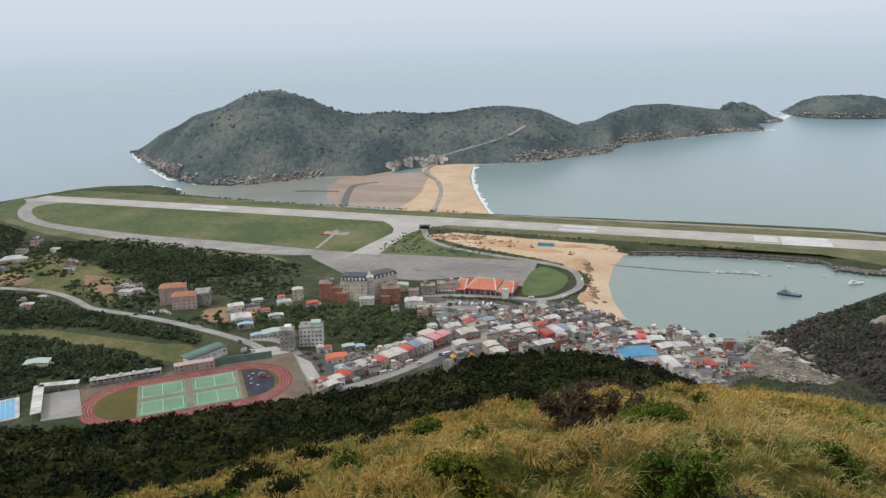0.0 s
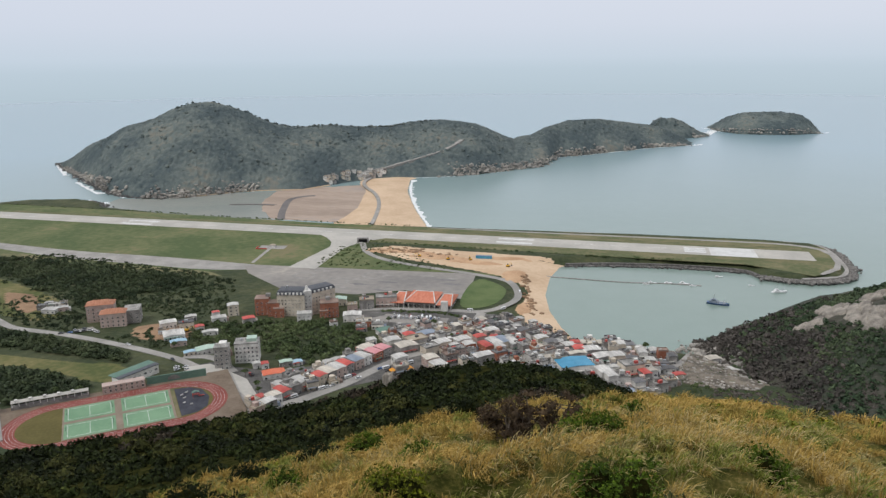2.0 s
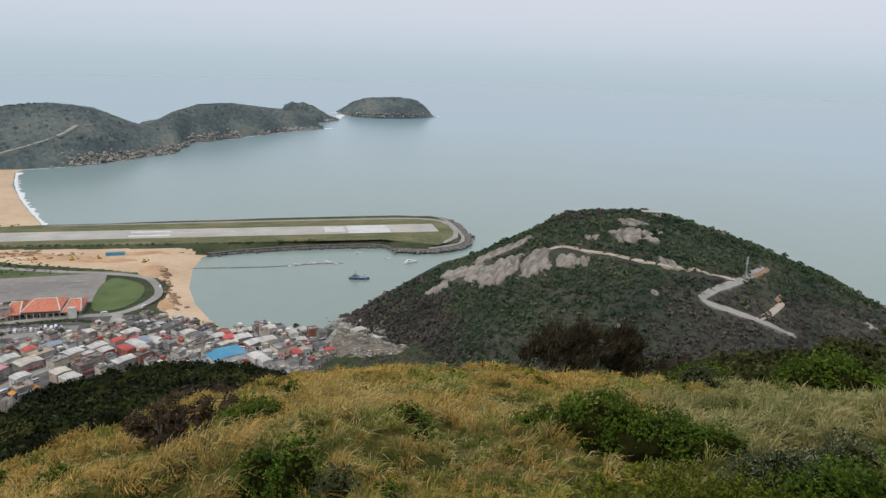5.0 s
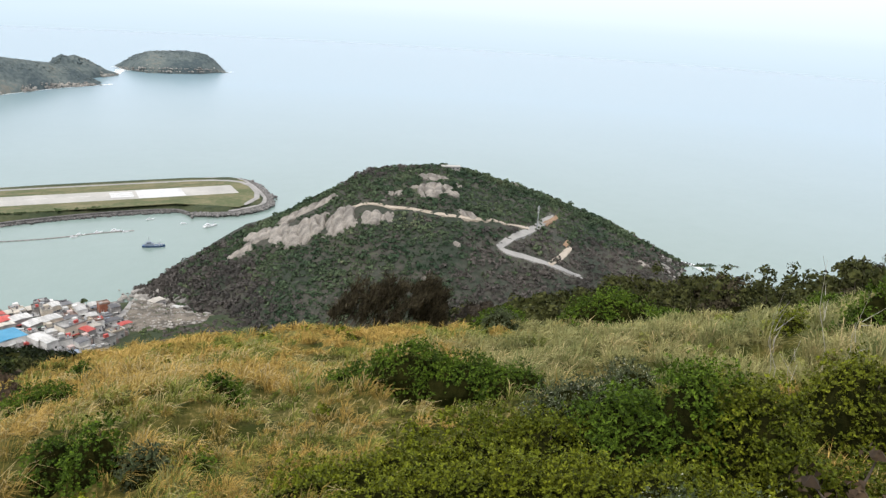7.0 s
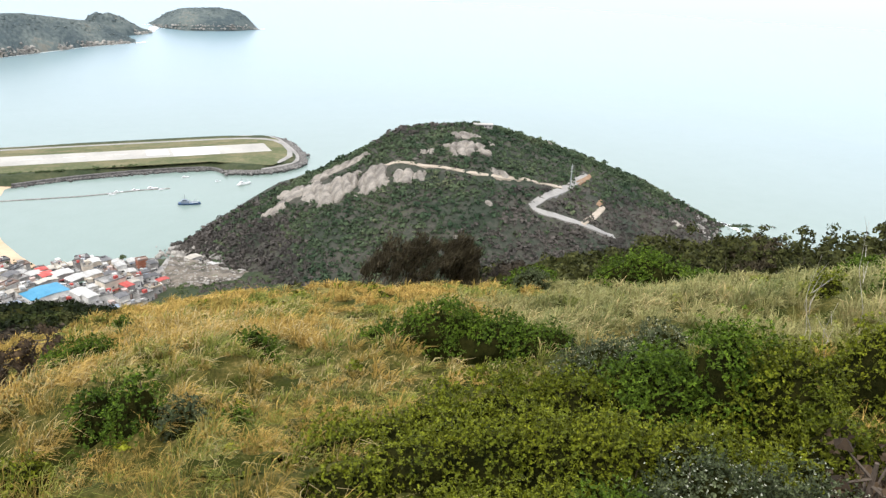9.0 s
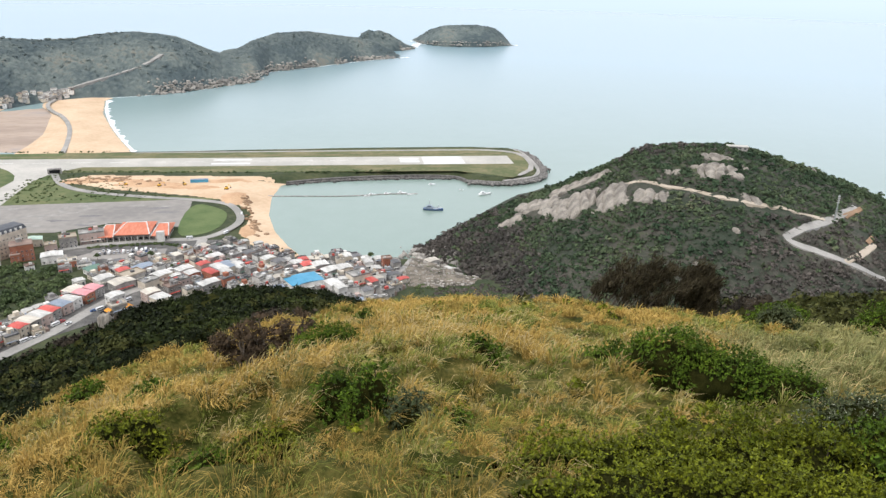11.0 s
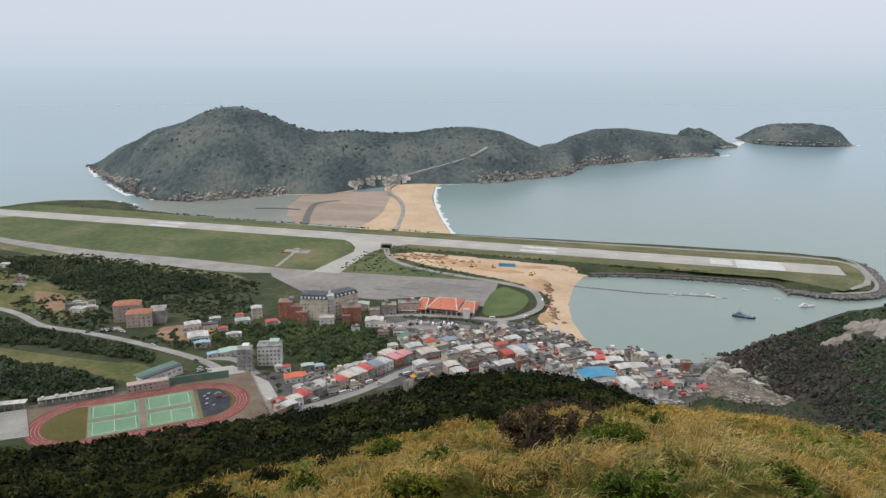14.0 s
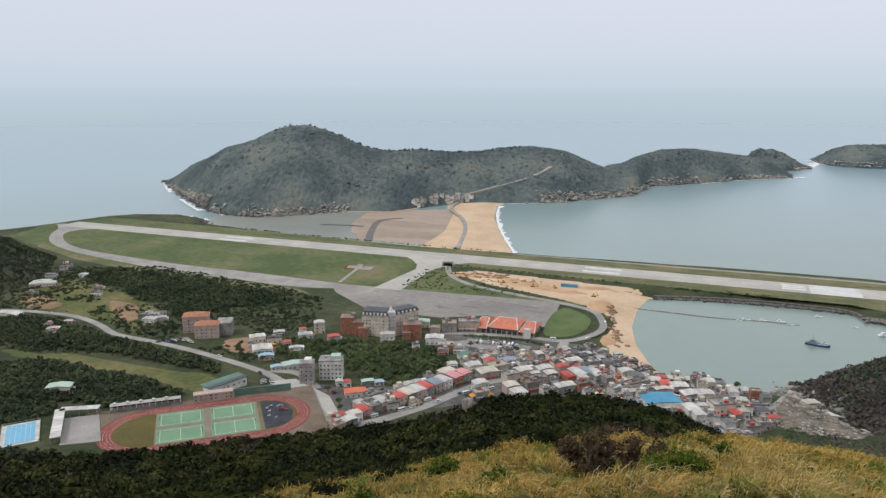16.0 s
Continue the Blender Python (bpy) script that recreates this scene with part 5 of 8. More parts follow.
# the stand, its grey steps and the painted wall behind the track
stand = thing("grandstand", (*school(-20, 36), SZ), SROT, "long pale concrete stand with open arcade", "stand")
part("base", boxes((-40, 4, -2, 2, -1, 1.6)), M_GREYWALL, stand)
part("roof", boxes((-40, 4, -2.4, 2.6, 4.2, 4.5)), M_CONC, stand)
for k in range(12):
    part("column", boxes((-39.5 + k * 3.9, -39.1 + k * 3.9, -1.9, -1.5, 1.6, 4.2)), M_PLASTER, stand)
for k in range(5):
    part("water_tank", boxes((-38 + 8 * k, -36.2 + 8 * k, -1, 1, 4.5, 5.8)), M_PLASTER, stand)
hut = thing("spectator_stand", (*school(5, 36), SZ), SROT, "pinkish spectator stand with small openings", "stand")
part("wall", boxes((-13, 13, -3, 3, -1, 5.5)), M_PINKTILE, hut)
windows(hut, 26, 6, 5.5, 1.0, 2.4, WINDOW, 3.2, "f")
mural = thing("mural_wall", (*school(38, 36), SZ), SROT - 3, "green painted wall with a pale hill shape", "wall")
part("wall", boxes((-19, 19, -0.4, 0.4, -1, 5)), ROOFS["green"], mural)
bm = bmesh.new()
vs = [bm.verts.new((4 * math.cos(a) - 2, -0.45, 1 + 3 * max(0, math.sin(a)))) for a in np.linspace(0, math.pi, 12)] + [bm.verts.new((4 * math.cos(a) - 2, -0.4, 1 + 3 * max(0, math.sin(a)))) for a in np.linspace(0, math.pi, 12)]
bm.faces.new(vs[:12])
for i in range(11):
    bm.faces.new((vs[i], vs[i + 1], vs[i + 13], vs[i + 12]))
part("painted_hill", bm, M_GREYWALL, mural)
hall = thing("school_hall", (-322, 405, 13), 70, "long white hall with green and dark roof", "hall")
part("wall", boxes((-15, 15, -4, 5, -2, 6)), M_PLASTER, hall)
part("roof", boxes((-15.6, 15.6, -4.6, 0, 6.0, 6.4)), M_DARKSTEEL, hall, "dark roof half")
part("roof", boxes((-15.6, 15.6, 0, 8, 5.8, 6.2)), ROOFS["green"], hall, "green roof half")
windows(hall, 30, 8, 5.5, 2.2, 3, WIDE_WINDOW, 4, "f")
lroof = thing("walkway_shelter", (-371, 312, 16.4), 0, "L-shaped shelter with pale sheet roof over a yard", "shelter")
for x0, y0, rot, ln in ((-4, -2.5, -46, 43), (-8.5, 19, 30, 24)):
    r_ = part("roof", boxes((-ln / 2, ln / 2, -3, 3, 4.2, 4.5)), ROOFS["white"], lroof, "", (x0, y0, 0), rot)
    for k in range(5):
        for sy in (-2.6, 2.6):
            part("post", boxes((-ln / 2 + 1 + k * (ln - 2) / 4 - 0.15, -ln / 2 + 1 + k * (ln - 2) / 4 + 0.15, sy - 0.15, sy + 0.15, -3, 4.2)), M_GREYWALL, r_)
structure(sheet("paved_yard", [(-385, 322), (-368, 335), (-338, 307), (-357, 294)], SZ + 0.5, 4, M_ROAD), "grey paved yard by a shelter", "yard")
pool = thing("swimming_pool", (-391.5, 296.5, 16.8), -42, "outdoor swimming pool with pale tiled deck", "pool")
part("deck", boxes((-16, 16, -10.5, 10.5, -4, 0.0)), M_PLASTER, pool)
part("water", boxes((-14, 14, -8, 8, 0.0, 0.03)), M_POOL, pool)
for k in range(5):
    part("lane_line", boxes((-14, 14, -5.4 + k * 2.7, -5.25 + k * 2.7, 0.03, 0.06)), M_PLASTER, pool)
for x0, x1, y0, y1 in ((-16, 16, 10.3, 10.5), (-16, 16, -10.5, -10.3), (-16, -15.8, -10.3, 10.3), (15.8, 16, -10.3, 10.3)):
    part("railing", boxes((x0, x1, y0, y1, 1.0, 1.15), (x0, x0 + 0.15, y0, y0 + 0.15, 0, 1.0), (x1 - 0.15, x1, y1 - 0.15, y1, 0, 1.0)), M_STEEL, pool)

# fields and earth in the valley
structure(land("meadow", rounded([(-694, 552), (-702, 629), (-603, 595), (-515, 558), (-471, 519), (-480, 488), (-537, 502), (-605, 504), (-690, 529)], 2), lambda sd, x, y: ground_at(x, y) + 0.18, 5, M_FIELD, 3, 0), "rough green and straw meadow in a clearing", "meadow")
for name, poly, m, lab, cat in (
        ("meadow", [(-552, 410), (-506, 412), (-482, 424), (-404, 420), (-336, 428), (-324, 398), (-343, 390), (-407, 403), (-478, 395), (-540, 400)], M_FIELD, "olive and straw-coloured meadow strip", "meadow"),
        ("bare_ground", [(-481, 354), (-450, 368), (-430, 358), (-461, 336)], M_EARTH, "bare brown earth among trees", "ground"),
        ("bare_ground", [(-687, 536), (-641, 551), (-601, 521), (-631, 499)], M_EARTH, "bare brown earth among scrub", "ground"),
        ("bare_ground", [(-594, 558), (-554, 570), (-498, 519), (-519, 502)], M_EARTH, "reddish dug earth beside a yard", "ground"),
        ("bare_ground", [(-400, 500), (-372, 520), (-340, 508), (-330, 480), (-372, 470)], M_EARTH, "bare earth yard with parked machines", "ground"),
        ("yard", [(-520, 545), (-500, 550), (-485, 528), (-500, 520)], M_ROAD, "pale yard with stored goods in the clearing", "yard")):
    structure(land(name, rounded(poly, 2), lambda sd, x, y: ground_at(x, y) + 0.3, 5, m, 3, 0), lab, cat)


# ---- harbour, boats, vehicles ----
def boat(x, y, length, rot, hull_mat, label, deck=True, cabin_mat=None):
    e = thing("boat", (x, y, -0.25), rot, label, "boat", "boats in the bay")
    bm, w = bmesh.new(), length * 0.15
    rows = []
    for s, k, lift in ((-0.5, 0.8, 0.1), (-0.25, 1.0, 0), (0.1, 1.0, 0.02), (0.33, 0.72, 0.15), (0.5, 0.06, 0.35)):
        top = length * (0.09 + 0.12 * lift)
        rows.append([bm.verts.new((s * length, sy * w * k * q, z)) for sy, q, z in ((-1, 0.7, 0), (-1, 1, top), (1, 1, top), (1, 0.7, 0))])
    for a, b in zip(rows, rows[1:]):
        for i in range(4):
            bm.faces.new((a[i], a[(i + 1) % 4], b[(i + 1) % 4], b[i]))
    bm.faces.new(rows[0][::-1])
    bm.faces.new(rows[-1])
    part("hull", bm, hull_mat, e)
    h = length * 0.09
    cabin = part("cabin", boxes((-0.38 * length, 0.0, -w * 0.7, w * 0.7, h, h + 0.1 * length), (-0.30 * length, -0.1 * length, -w * 0.55, w * 0.55, h + 0.1 * length, h + 0.17 * length)), cabin_mat or M_WHITEHULL, e, "blue wheelhouse" if cabin_mat else "white wheelhouse")
    part("cabin_window", boxes((-0.29 * length, -0.11 * length, -w * 0.57, w * 0.57, h + 0.115 * length, h + 0.145 * length)), M_GLASS, cabin)
    if deck:
        part("mast", tube(bmesh.new(), [(-0.2 * length, 0, h + 0.17 * length), (-0.2 * length, 0, h + 0.42 * length)], 0.012 * length, 6), M_STEEL, e)
        part("derrick", tube(bmesh.new(), [(0.18 * length, 0, h), (0.3 * length, 0, h + 0.24 * length)], 0.01 * length, 6), M_STEEL, e)
        part("rail", boxes((0.0, 0.42 * length, -w * 0.8, -w * 0.76, h + 0.03 * length, h + 0.05 * length), (0.0, 0.42 * length, w * 0.76, w * 0.8, h + 0.03 * length, h + 0.05 * length)), M_WHITEHULL, e)
    return e


boat(88, 697, 20, -14, M_BLUEHULL, "blue cargo boat with blue wheelhouse at anchor", True, ROOFS["blue_grey"])
boat(150, 748, 15, 20, M_WHITEHULL, "white motor boat moored in the bay")
for x, y, ln, rot in ((30, 753, 9, 5), (46, 757, 8, 10), (62, 758, 10, -8), (24, 748, 7, 3), (127, 766, 6, 0), (98, 790, 8, 12), (70, 752, 7, 15)):
    boat(x, y, ln, rot, M_WHITEHULL, "small white boat beside a floating pier", False)
pier = thing("floating_pier", (0, 0, 0.1), 0, "long low floating pier of pale pontoons", "pier")
pp = line_points([(-79, 754), (-34, 751), (-2, 749), (19, 751), (45, 755), (78, 754)], 6.0)
for a, b in zip(pp, pp[1:]):
    rot_ = math.degrees(math.atan2(b[1] - a[1], b[0] - a[0]))
    part("pontoon", boxes((-2.8, 2.8, -0.9, 0.9, -0.3, 0.55)), M_GREYWALL, pier, "", ((a[0] + b[0]) / 2, (a[1] + b[1]) / 2, 0), rot_)


def car_model(material, van=False):
    e = thing("van" if van else "car", (0, 0, -50), 0, ("white van" if van else material.name.split("_")[0] + " car") + " parked on the concrete", "van" if van else "car", "parked vehicles")
    ln, w, h = (5.2, 1.9, 2.1) if van else (4.3, 1.75, 0.95)
    bm = boxes()
    box(bm, -ln / 2, ln / 2, -w / 2, w / 2, 0.35, h, 0, 0.06)
    body = part("body", bm, material, e)
    if van:
        part("windscreen", boxes((ln / 2 - 0.1, ln / 2 + 0.02, -w / 2 + 0.15, w / 2 - 0.15, 1.2, 1.9)), M_GLASS, body)
        part("side_window", boxes((-ln / 2 + 0.4, ln / 2 - 0.5, -w / 2 - 0.01, w / 2 + 0.01, 1.25, 1.8)), M_GLASS, body)
    else:
        part("cabin", box(bmesh.new(), -1.5, 0.9, -w / 2 + 0.08, w / 2 - 0.08, h, 1.5, 0, 0.32), M_GLASS, body)
        part("roof", box(bmesh.new(), -1.15, 0.55, -w / 2 + 0.35, w / 2 - 0.35, 1.5, 1.54), material, body)
    for sx in (-ln * 0.31, ln * 0.31):
        for sy in (-w / 2 + 0.1, w / 2 - 0.1):
            part("wheel", tube(bmesh.new(), [(sx, sy - 0.11, 0.33), (sx, sy + 0.11, 0.33)], 0.33, 10), M_TYRE_AND_DARK, e)
    return e


models = [car_model(m) for m in CARS] + [car_model(CARS[0], True)]
car_rng = random.Random(3)


def park(x, y, rot, lift=0.5, model=None):
    copy_thing(model or car_rng.choices(models, (6, 4, 3, 1, 1, 3))[0], pose(x, y, float(ground_at(x, y)) + lift, 0, 0, rot))


for k in range(13):
    park(-192 + k * 3.4, 573 + k * 0.5, 100 + car_rng.uniform(-4, 4), 0.62)
    if k % 3:
        park(-195 + k * 3.6, 580, 100 + car_rng.uniform(-4, 4), 0.62)
for x, y, rot in ((-318, 441, -30), (-306, 428, 60), (-303, 424, 60), (-300, 430, 60), (-296, 426, 60), (-270, 417, -38), (-248, 404, -40), (-222, 386, 50), (-196, 418, 55), (-180, 440, 55), (-160, 462, 48), (-146, 476, 45), (-118, 540, 90), (-118, 585, 90), (-130, 608, 10), (-102, 620, 60), (-96, 680, 95), (-430, 476, 30), (-426, 479, 30), (-422, 482, 30), (-434, 473, 30), (-440, 470, 30), (-600, 502, 5), (-370, 460, -10), (30, 520, 60), (-20, 512, -20)):
    park(x, y, rot)
for k in range(46):
    along, side = car_rng.random(), car_rng.choice([-3, 3])
    a, b, rot = car_rng.choice([((-219, 384), (-168, 452), 53), ((-168, 452), (-135, 482), 42), ((-118, 522), (-118, 600), 90), ((-110, 520), (-45, 516), 0), ((-40, 516), (36, 508), 0), ((-262, 440), (-225, 420), -40), ((-440, 484), (-412, 476), -20)])
    park(a[0] + (b[0] - a[0]) * along + side * math.sin(radians(rot)), a[1] + (b[1] - a[1]) * along - side * math.cos(radians(rot)), rot + car_rng.choice([0, 180]))
for m in models:
    for o in (*m.children_recursive, m):
        bpy.data.objects.remove(o)


def digger(x, y, rot):
    e = thing("excavator", (x, y, float(ground_at(x, y)) + 0.5), rot, "yellow tracked excavator on bare sand", "excavator", "excavators at the beach")
    for sy in (-1.2, 1.2):
        part("track", boxes((-1.9, 1.9, sy - 0.3, sy + 0.3, 0, 0.8)), M_TYRE_AND_DARK, e)
    body = part("body", boxes((-1.8, 1.2, -1.3, 1.3, 0.85, 2.0)), M_YELLOW, e)
    part("cab", boxes((0.0, 1.2, 0.2, 1.25, 2.0, 3.1)), M_GLASS, body)
    part("boom", tube(bmesh.new(), [(1.0, -0.3, 1.8), (3.2, -0.3, 4.2), (5.4, -0.3, 3.0), (5.8, -0.3, 0.9)], 0.25, 5, 0.15), M_YELLOW, e)
    part("bucket", boxes((5.2, 6.4, -0.9, 0.3, 0.1, 0.9)), M_DARKSTEEL, e)


for x, y, rot in ((-190, 772, 30), (-165, 775, 120), (-225, 778, 200), (-120, 757, 60), (-344, 500, 40)):
    digger(x, y, rot)
barge = thing("blue_container", (-152, 786, float(ground_at(-152, 786)) + 0.4), 5, "blue steel site container on the sand", "container")
part("body", boxes((-9, 9, -2, 2, 0, 3.2)), ROOFS["blue"], barge)
part("roof", boxes((-9.1, 9.1, -2.1, 2.1, 3.2, 3.4)), ROOFS["blue_grey"], barge)
shed_rng = random.Random(8)
for x, y, w, d, h, roof, rot in ((-699, 580, 26, 9, 4, "mint", 35), (-625, 478, 24, 10, 4, "white", 10), (-676, 546, 12, 5, 3, "grey", 30), (-547, 459, 10, 7, 4, "white", 25), (-541, 452, 8, 6, 4, "grey", 25), (-491, 516, 12, 8, 4, "white", 15), (-612, 571, 10, 6, 4, "grey", 10), (-426, 357, 16, 9, 5, "mint", 30), (-720, 610, 12, 8, 5, "grey", 35), (-690, 628, 9, 7, 4, "white", 20), (-505, 522, 8, 6, 4, "grey", 40), (-484, 524, 8, 6, 4, "white", 40), (68, 540, 10, 7, 4, "cream", 30), (80, 530, 9, 6, 4, "white", 20)):
    house(x, y, w, d, h, rot, roof, shed_rng, "sheds of the valley")
for k in range(7):
    x, y = -184 + 3.2 * (k % 4), 452 + 3 * (k // 4)
canopy = thing("market_canopy", (-148, 458, float(ground_at(-148, 458)) + 0.3), 45, "bright orange market canopies on posts", "canopy")
for x0, y0 in ((-5, 0), (1, 2), (6, -2)):
    c_ = part("cover", gable(bmesh.new(), 5, 5, 3.0, 0.9, 0.2, 0.12), mat("orange_canvas", (0.62, 0.25, 0.03), (0.70, 0.32, 0.05), 0.5, 0.8, 0.1), canopy, "", (x0, y0, 0), 0)
    for sx in (-2.3, 2.3):
        for sy in (-2.3, 2.3):
            part("post", tube(bmesh.new(), [(sx, sy, -0.5), (sx, sy, 3.0)], 0.08, 5), M_STEEL, c_)

# village under the far island's slope
vil_rng = random.Random(21)
for k in range(46):
    bearing = vil_rng.uniform(-23.4, -18.6)
    p = island_at(np.array(bearing), np.array(vil_rng.uniform(0.01, 0.08)))
    w, d, h = vil_rng.uniform(6, 10), vil_rng.uniform(5, 8), vil_rng.choice([3, 3, 4, 5])
    e = thing("village_house", (float(p[0]), float(p[1]), float(p[2])), 25 + vil_rng.uniform(-20, 20), "grey stone village house on the island shore", "house", "island village")
    wall_ = part("wall", boxes((-w / 2, w / 2, -d / 2, d / 2, -3, h)), vil_rng.choice([M_PLASTER, M_GREYWALL, M_PLASTER, M_CREAM]), e)
    if k % 3:
        part("roof", boxes((-w / 2 - 0.2, w / 2 + 0.2, -d / 2 - 0.2, d / 2 + 0.2, h, h + 0.6)), ROOFS["grey"], e)
    else:
        part("roof", gable(bmesh.new(), w, d, h, 1.6), ROOFS[vil_rng.choice(["brown", "cream", "tan"])], e)
    windows(e, w, d, h, faces="f")

# ---- headland: road, mast, rocks ----
for name, pts, w, m, lab in (
        ("hill_road", [(205, 534), (215, 524), (234, 505), (246, 498), (257, 488), (262, 479), (269, 473), (287, 468), (301, 467), (320, 464), (343, 464)], 3.6, M_DIRT, "pale dirt road across the headland"),
        ("hill_road", [(397, 503), (365, 477), (342, 460), (313, 445), (301, 439), (296, 435), (300, 431), (313, 427), (328, 423), (336, 419), (350, 416), (364, 415)], 6.0, M_ROAD, "pale concrete hairpin road on the headland"),
        ("hill_road", [(333, 420), (355, 434), (374, 449), (379, 454)], 4.4, M_DIRT, "sandy spur road on the headland")):
    structure(ribbon(name, pts, w, head_z, 1.2, m, 3, 2.2, 0.75), lab, "road")
for name, pts, w, lab in (("earth_bank", [(402, 503), (386, 491), (368, 476)], 3.6, "orange earth cut above the road bend"), ("earth_bank", [(372, 452), (379, 458), (384, 462)], 3.2, "orange earth cut beside the spur road")):
    structure(ribbon(name, pts, w, head_z, 1.9, M_EARTH, 3, 2.5, 1.0), lab, "earth bank")
mast = thing("mast", (352.2, 465.4, 60.5), 0, "tall pale lattice mast beside the road", "mast")
part("pole", tube(bmesh.new(), [(0, 0, 0), (0, 0, 10), (0, 0, 20)], 0.55, 8, 0.35), M_STEEL, mast)
part("base", boxes((-1.2, 1.2, -1.2, 1.2, -1, 0.8)), M_CONC, mast)
for k in range(4):
    part("antenna", boxes((-1.0, 1.0, -0.15, 0.15, 14 + k * 1.5, 14.5 + k * 1.5)), M_PLASTER, mast)
rail = thing("guard_stones", (0, 0, 0), 0, "row of pale kerb stones along the hairpin road", "kerb")
for a in line_points([(294, 433), (299, 428), (313, 424), (328, 420), (337, 416), (350, 413), (364, 412)], 2.6):
    part("stone", box(bmesh.new(), -0.6, 0.6, -0.45, 0.45, -1.0, 1.3, 0, 0.2), M_ROCK, rail, "", (float(a[0]), float(a[1]), float(head_z(a[0], a[1]))), random.uniform(0, 90))


def slab(x, y, wide, tall, seed, bulge=None, lean=0.0):
    """A granite slab growing out of the hillside: a cracked swelling of bare rock."""
    n, m = 52, 30
    s, t = np.meshgrid(np.linspace(-1.25, 1.25, n), np.linspace(-1.25, 1.25, m), indexing="ij")
    out = np.array([x, y]) / math.hypot(x, y)
    side = np.array([out[1], -out[0]])
    run = tall * 0.80
    px = x + side[0] * (s * wide / 2 + lean * t * wide) - out[0] * -t * run / 2
    py = y + side[1] * (s * wide / 2 + lean * t * wide) - out[1] * -t * run / 2
    rr = (np.abs(s) ** 3 + np.abs(t) ** 3) ** (1 / 3) + 0.30 * fbm(px + seed * 31, py, wide * 0.35, 3, seed)
    rise = smooth(1.12, 0.72, rr)
    bulge = bulge or 0.13 * min(wide, tall) + 1.8
    joint = np.abs(np.sin(s * wide * 0.19 + 0.7 * np.sin(t * 2 + seed) + seed + 0.8 * fbm(px, py, 8.0, 2, seed))) ** 0.4
    step = np.floor((t + 0.25 * fbm(px, py, 9.0, 2, seed + 3)) * 2.2) * 0.16
    h = bulge * (rise * (0.30 + 0.70 * joint + 0.22 * fbm(px, py, 7.0, 2, seed + 5)) - 0.5 * (1 - rise)) + bulge * rise * step
    v = np.stack([px - out[0] * h * 0.55, py - out[1] * h * 0.55, head_z(px, py) + h * 0.85], -1)
    keep = (rise.ravel()[grid_faces(n, m)].max(1) > 0.02)
    f = grid_faces(n, m)[keep]
    used, inv = np.unique(f, return_inverse=True)
    ob = array_mesh("rock_slab", v.reshape(-1, 3)[used], inv.reshape(-1, 4)[:, ::-1], M_ROCK, 4, True)
    return tagged(ob, "pale cracked granite slab among scrub" if wide > 15 else "small weathered granite outcrop among scrub", "rock", "granite slabs of the headland")


SLABS = [(179, 536, 34, 46), (203, 517, 27, 42), (192, 543, 24, 16), (219, 496, 19, 23), (230, 491, 12, 17), (166, 558, 19, 52), (156, 574, 19, 34), (185, 581, 34, 20), (200, 573, 38, 17), (135, 560, 24, 17), (149, 583, 17, 17), (143, 566, 12, 14),
         (289, 536, 27, 17), (277, 512, 23, 38), (292, 510, 9, 12), (306, 517, 7, 10), (252, 517, 10, 12), (291, 500, 14, 12), (289, 472, 17, 9), (245, 519, 6, 7), (268, 522, 9, 8), (300, 531, 8, 8), (236, 514, 6, 6), (469, 458, 13, 15), (390, 557, 9, 9), (205, 500, 9, 8), (188, 512, 7, 8), (262, 440, 6, 6), (226, 420, 4, 4)]
for i, (x, y, w, h) in enumerate(SLABS):
    slab(x, y, w, h, i + 1)


def boulder(x, y, z, w, d, h, rot, seed, label="pale weathered granite slab on the hill", name="rock_slab"):
    v, f = stone_template(3, seed, 0.0)
    n = np.array([noise.fractal(Vector((p[0] * 2.2, p[1] * 2.2, p[2] * 0.7)) + Vector((seed * 3.1, 0, 0)), 0.8, 2.1, 6) for p in v])
    crack = np.array([abs(math.sin(p[0] * 5 + seed * 1.3 + 1.5 * p[1] + 0.6 * math.sin(3 * p[2] + seed))) for p in v])
    box_like = np.sign(v) * np.abs(v) ** 0.75
    v = box_like * (1 + 0.28 * n[:, None] - 0.16 * np.maximum(0, 0.35 - crack)[:, None] / 0.35) * (w / 2, d / 2, h / 2)
    ob = array_mesh(name, v, f, M_ROCK, 3, True)
    ob.matrix_world = pose(x, y, z, 0, 0, rot)
    return tagged(ob, label, "rock", "granite slabs of the headland")


boulder(-112, 328, float(slope_z(np.array(-112.0), np.array(328.0))) + 2.5, 6, 5, 10, 20, 40, "tall tan standing rock on the scrub slope", "standing_rock")

bunker = thing("bunker", (322, 560, float(head_z(322, 560)) + 0.5), -20, "low pale concrete bunker on the summit", "bunker")
part("wall", boxes((-8, 8, -3, 3, -3, 2.6)), M_GREYWALL, bunker)
part("roof", boxes((-8.6, 8.6, -3.6, 3.6, 2.6, 3.1)), M_CONC, bunker)
for k in range(4):
    part("opening", boxes((-6.4 + 3.8 * k, -4.8 + 3.8 * k, -3.06, -2.9, 0.9, 1.9)), M_GLASS, bunker)
YARD = [(54, 556), (66, 574), (76, 540), (97, 532), (104, 506), (90, 484), (62, 482), (44, 486), (42, 516)]
structure(land("rocky_yard", YARD, lambda sd, x, y: np.maximum(ground_at(x, y), head_z(x, y) * 0.6) + 0.3 + 1.2 * smooth(0, 8, sd) * (0.5 + fbm(x, y, 9.0, 3, 8)), 2.0, M_YARD, 3.0), "tan rubble yard behind the harbour", "ground")
yx, yy = in_polygon(YARD, 420, 33)
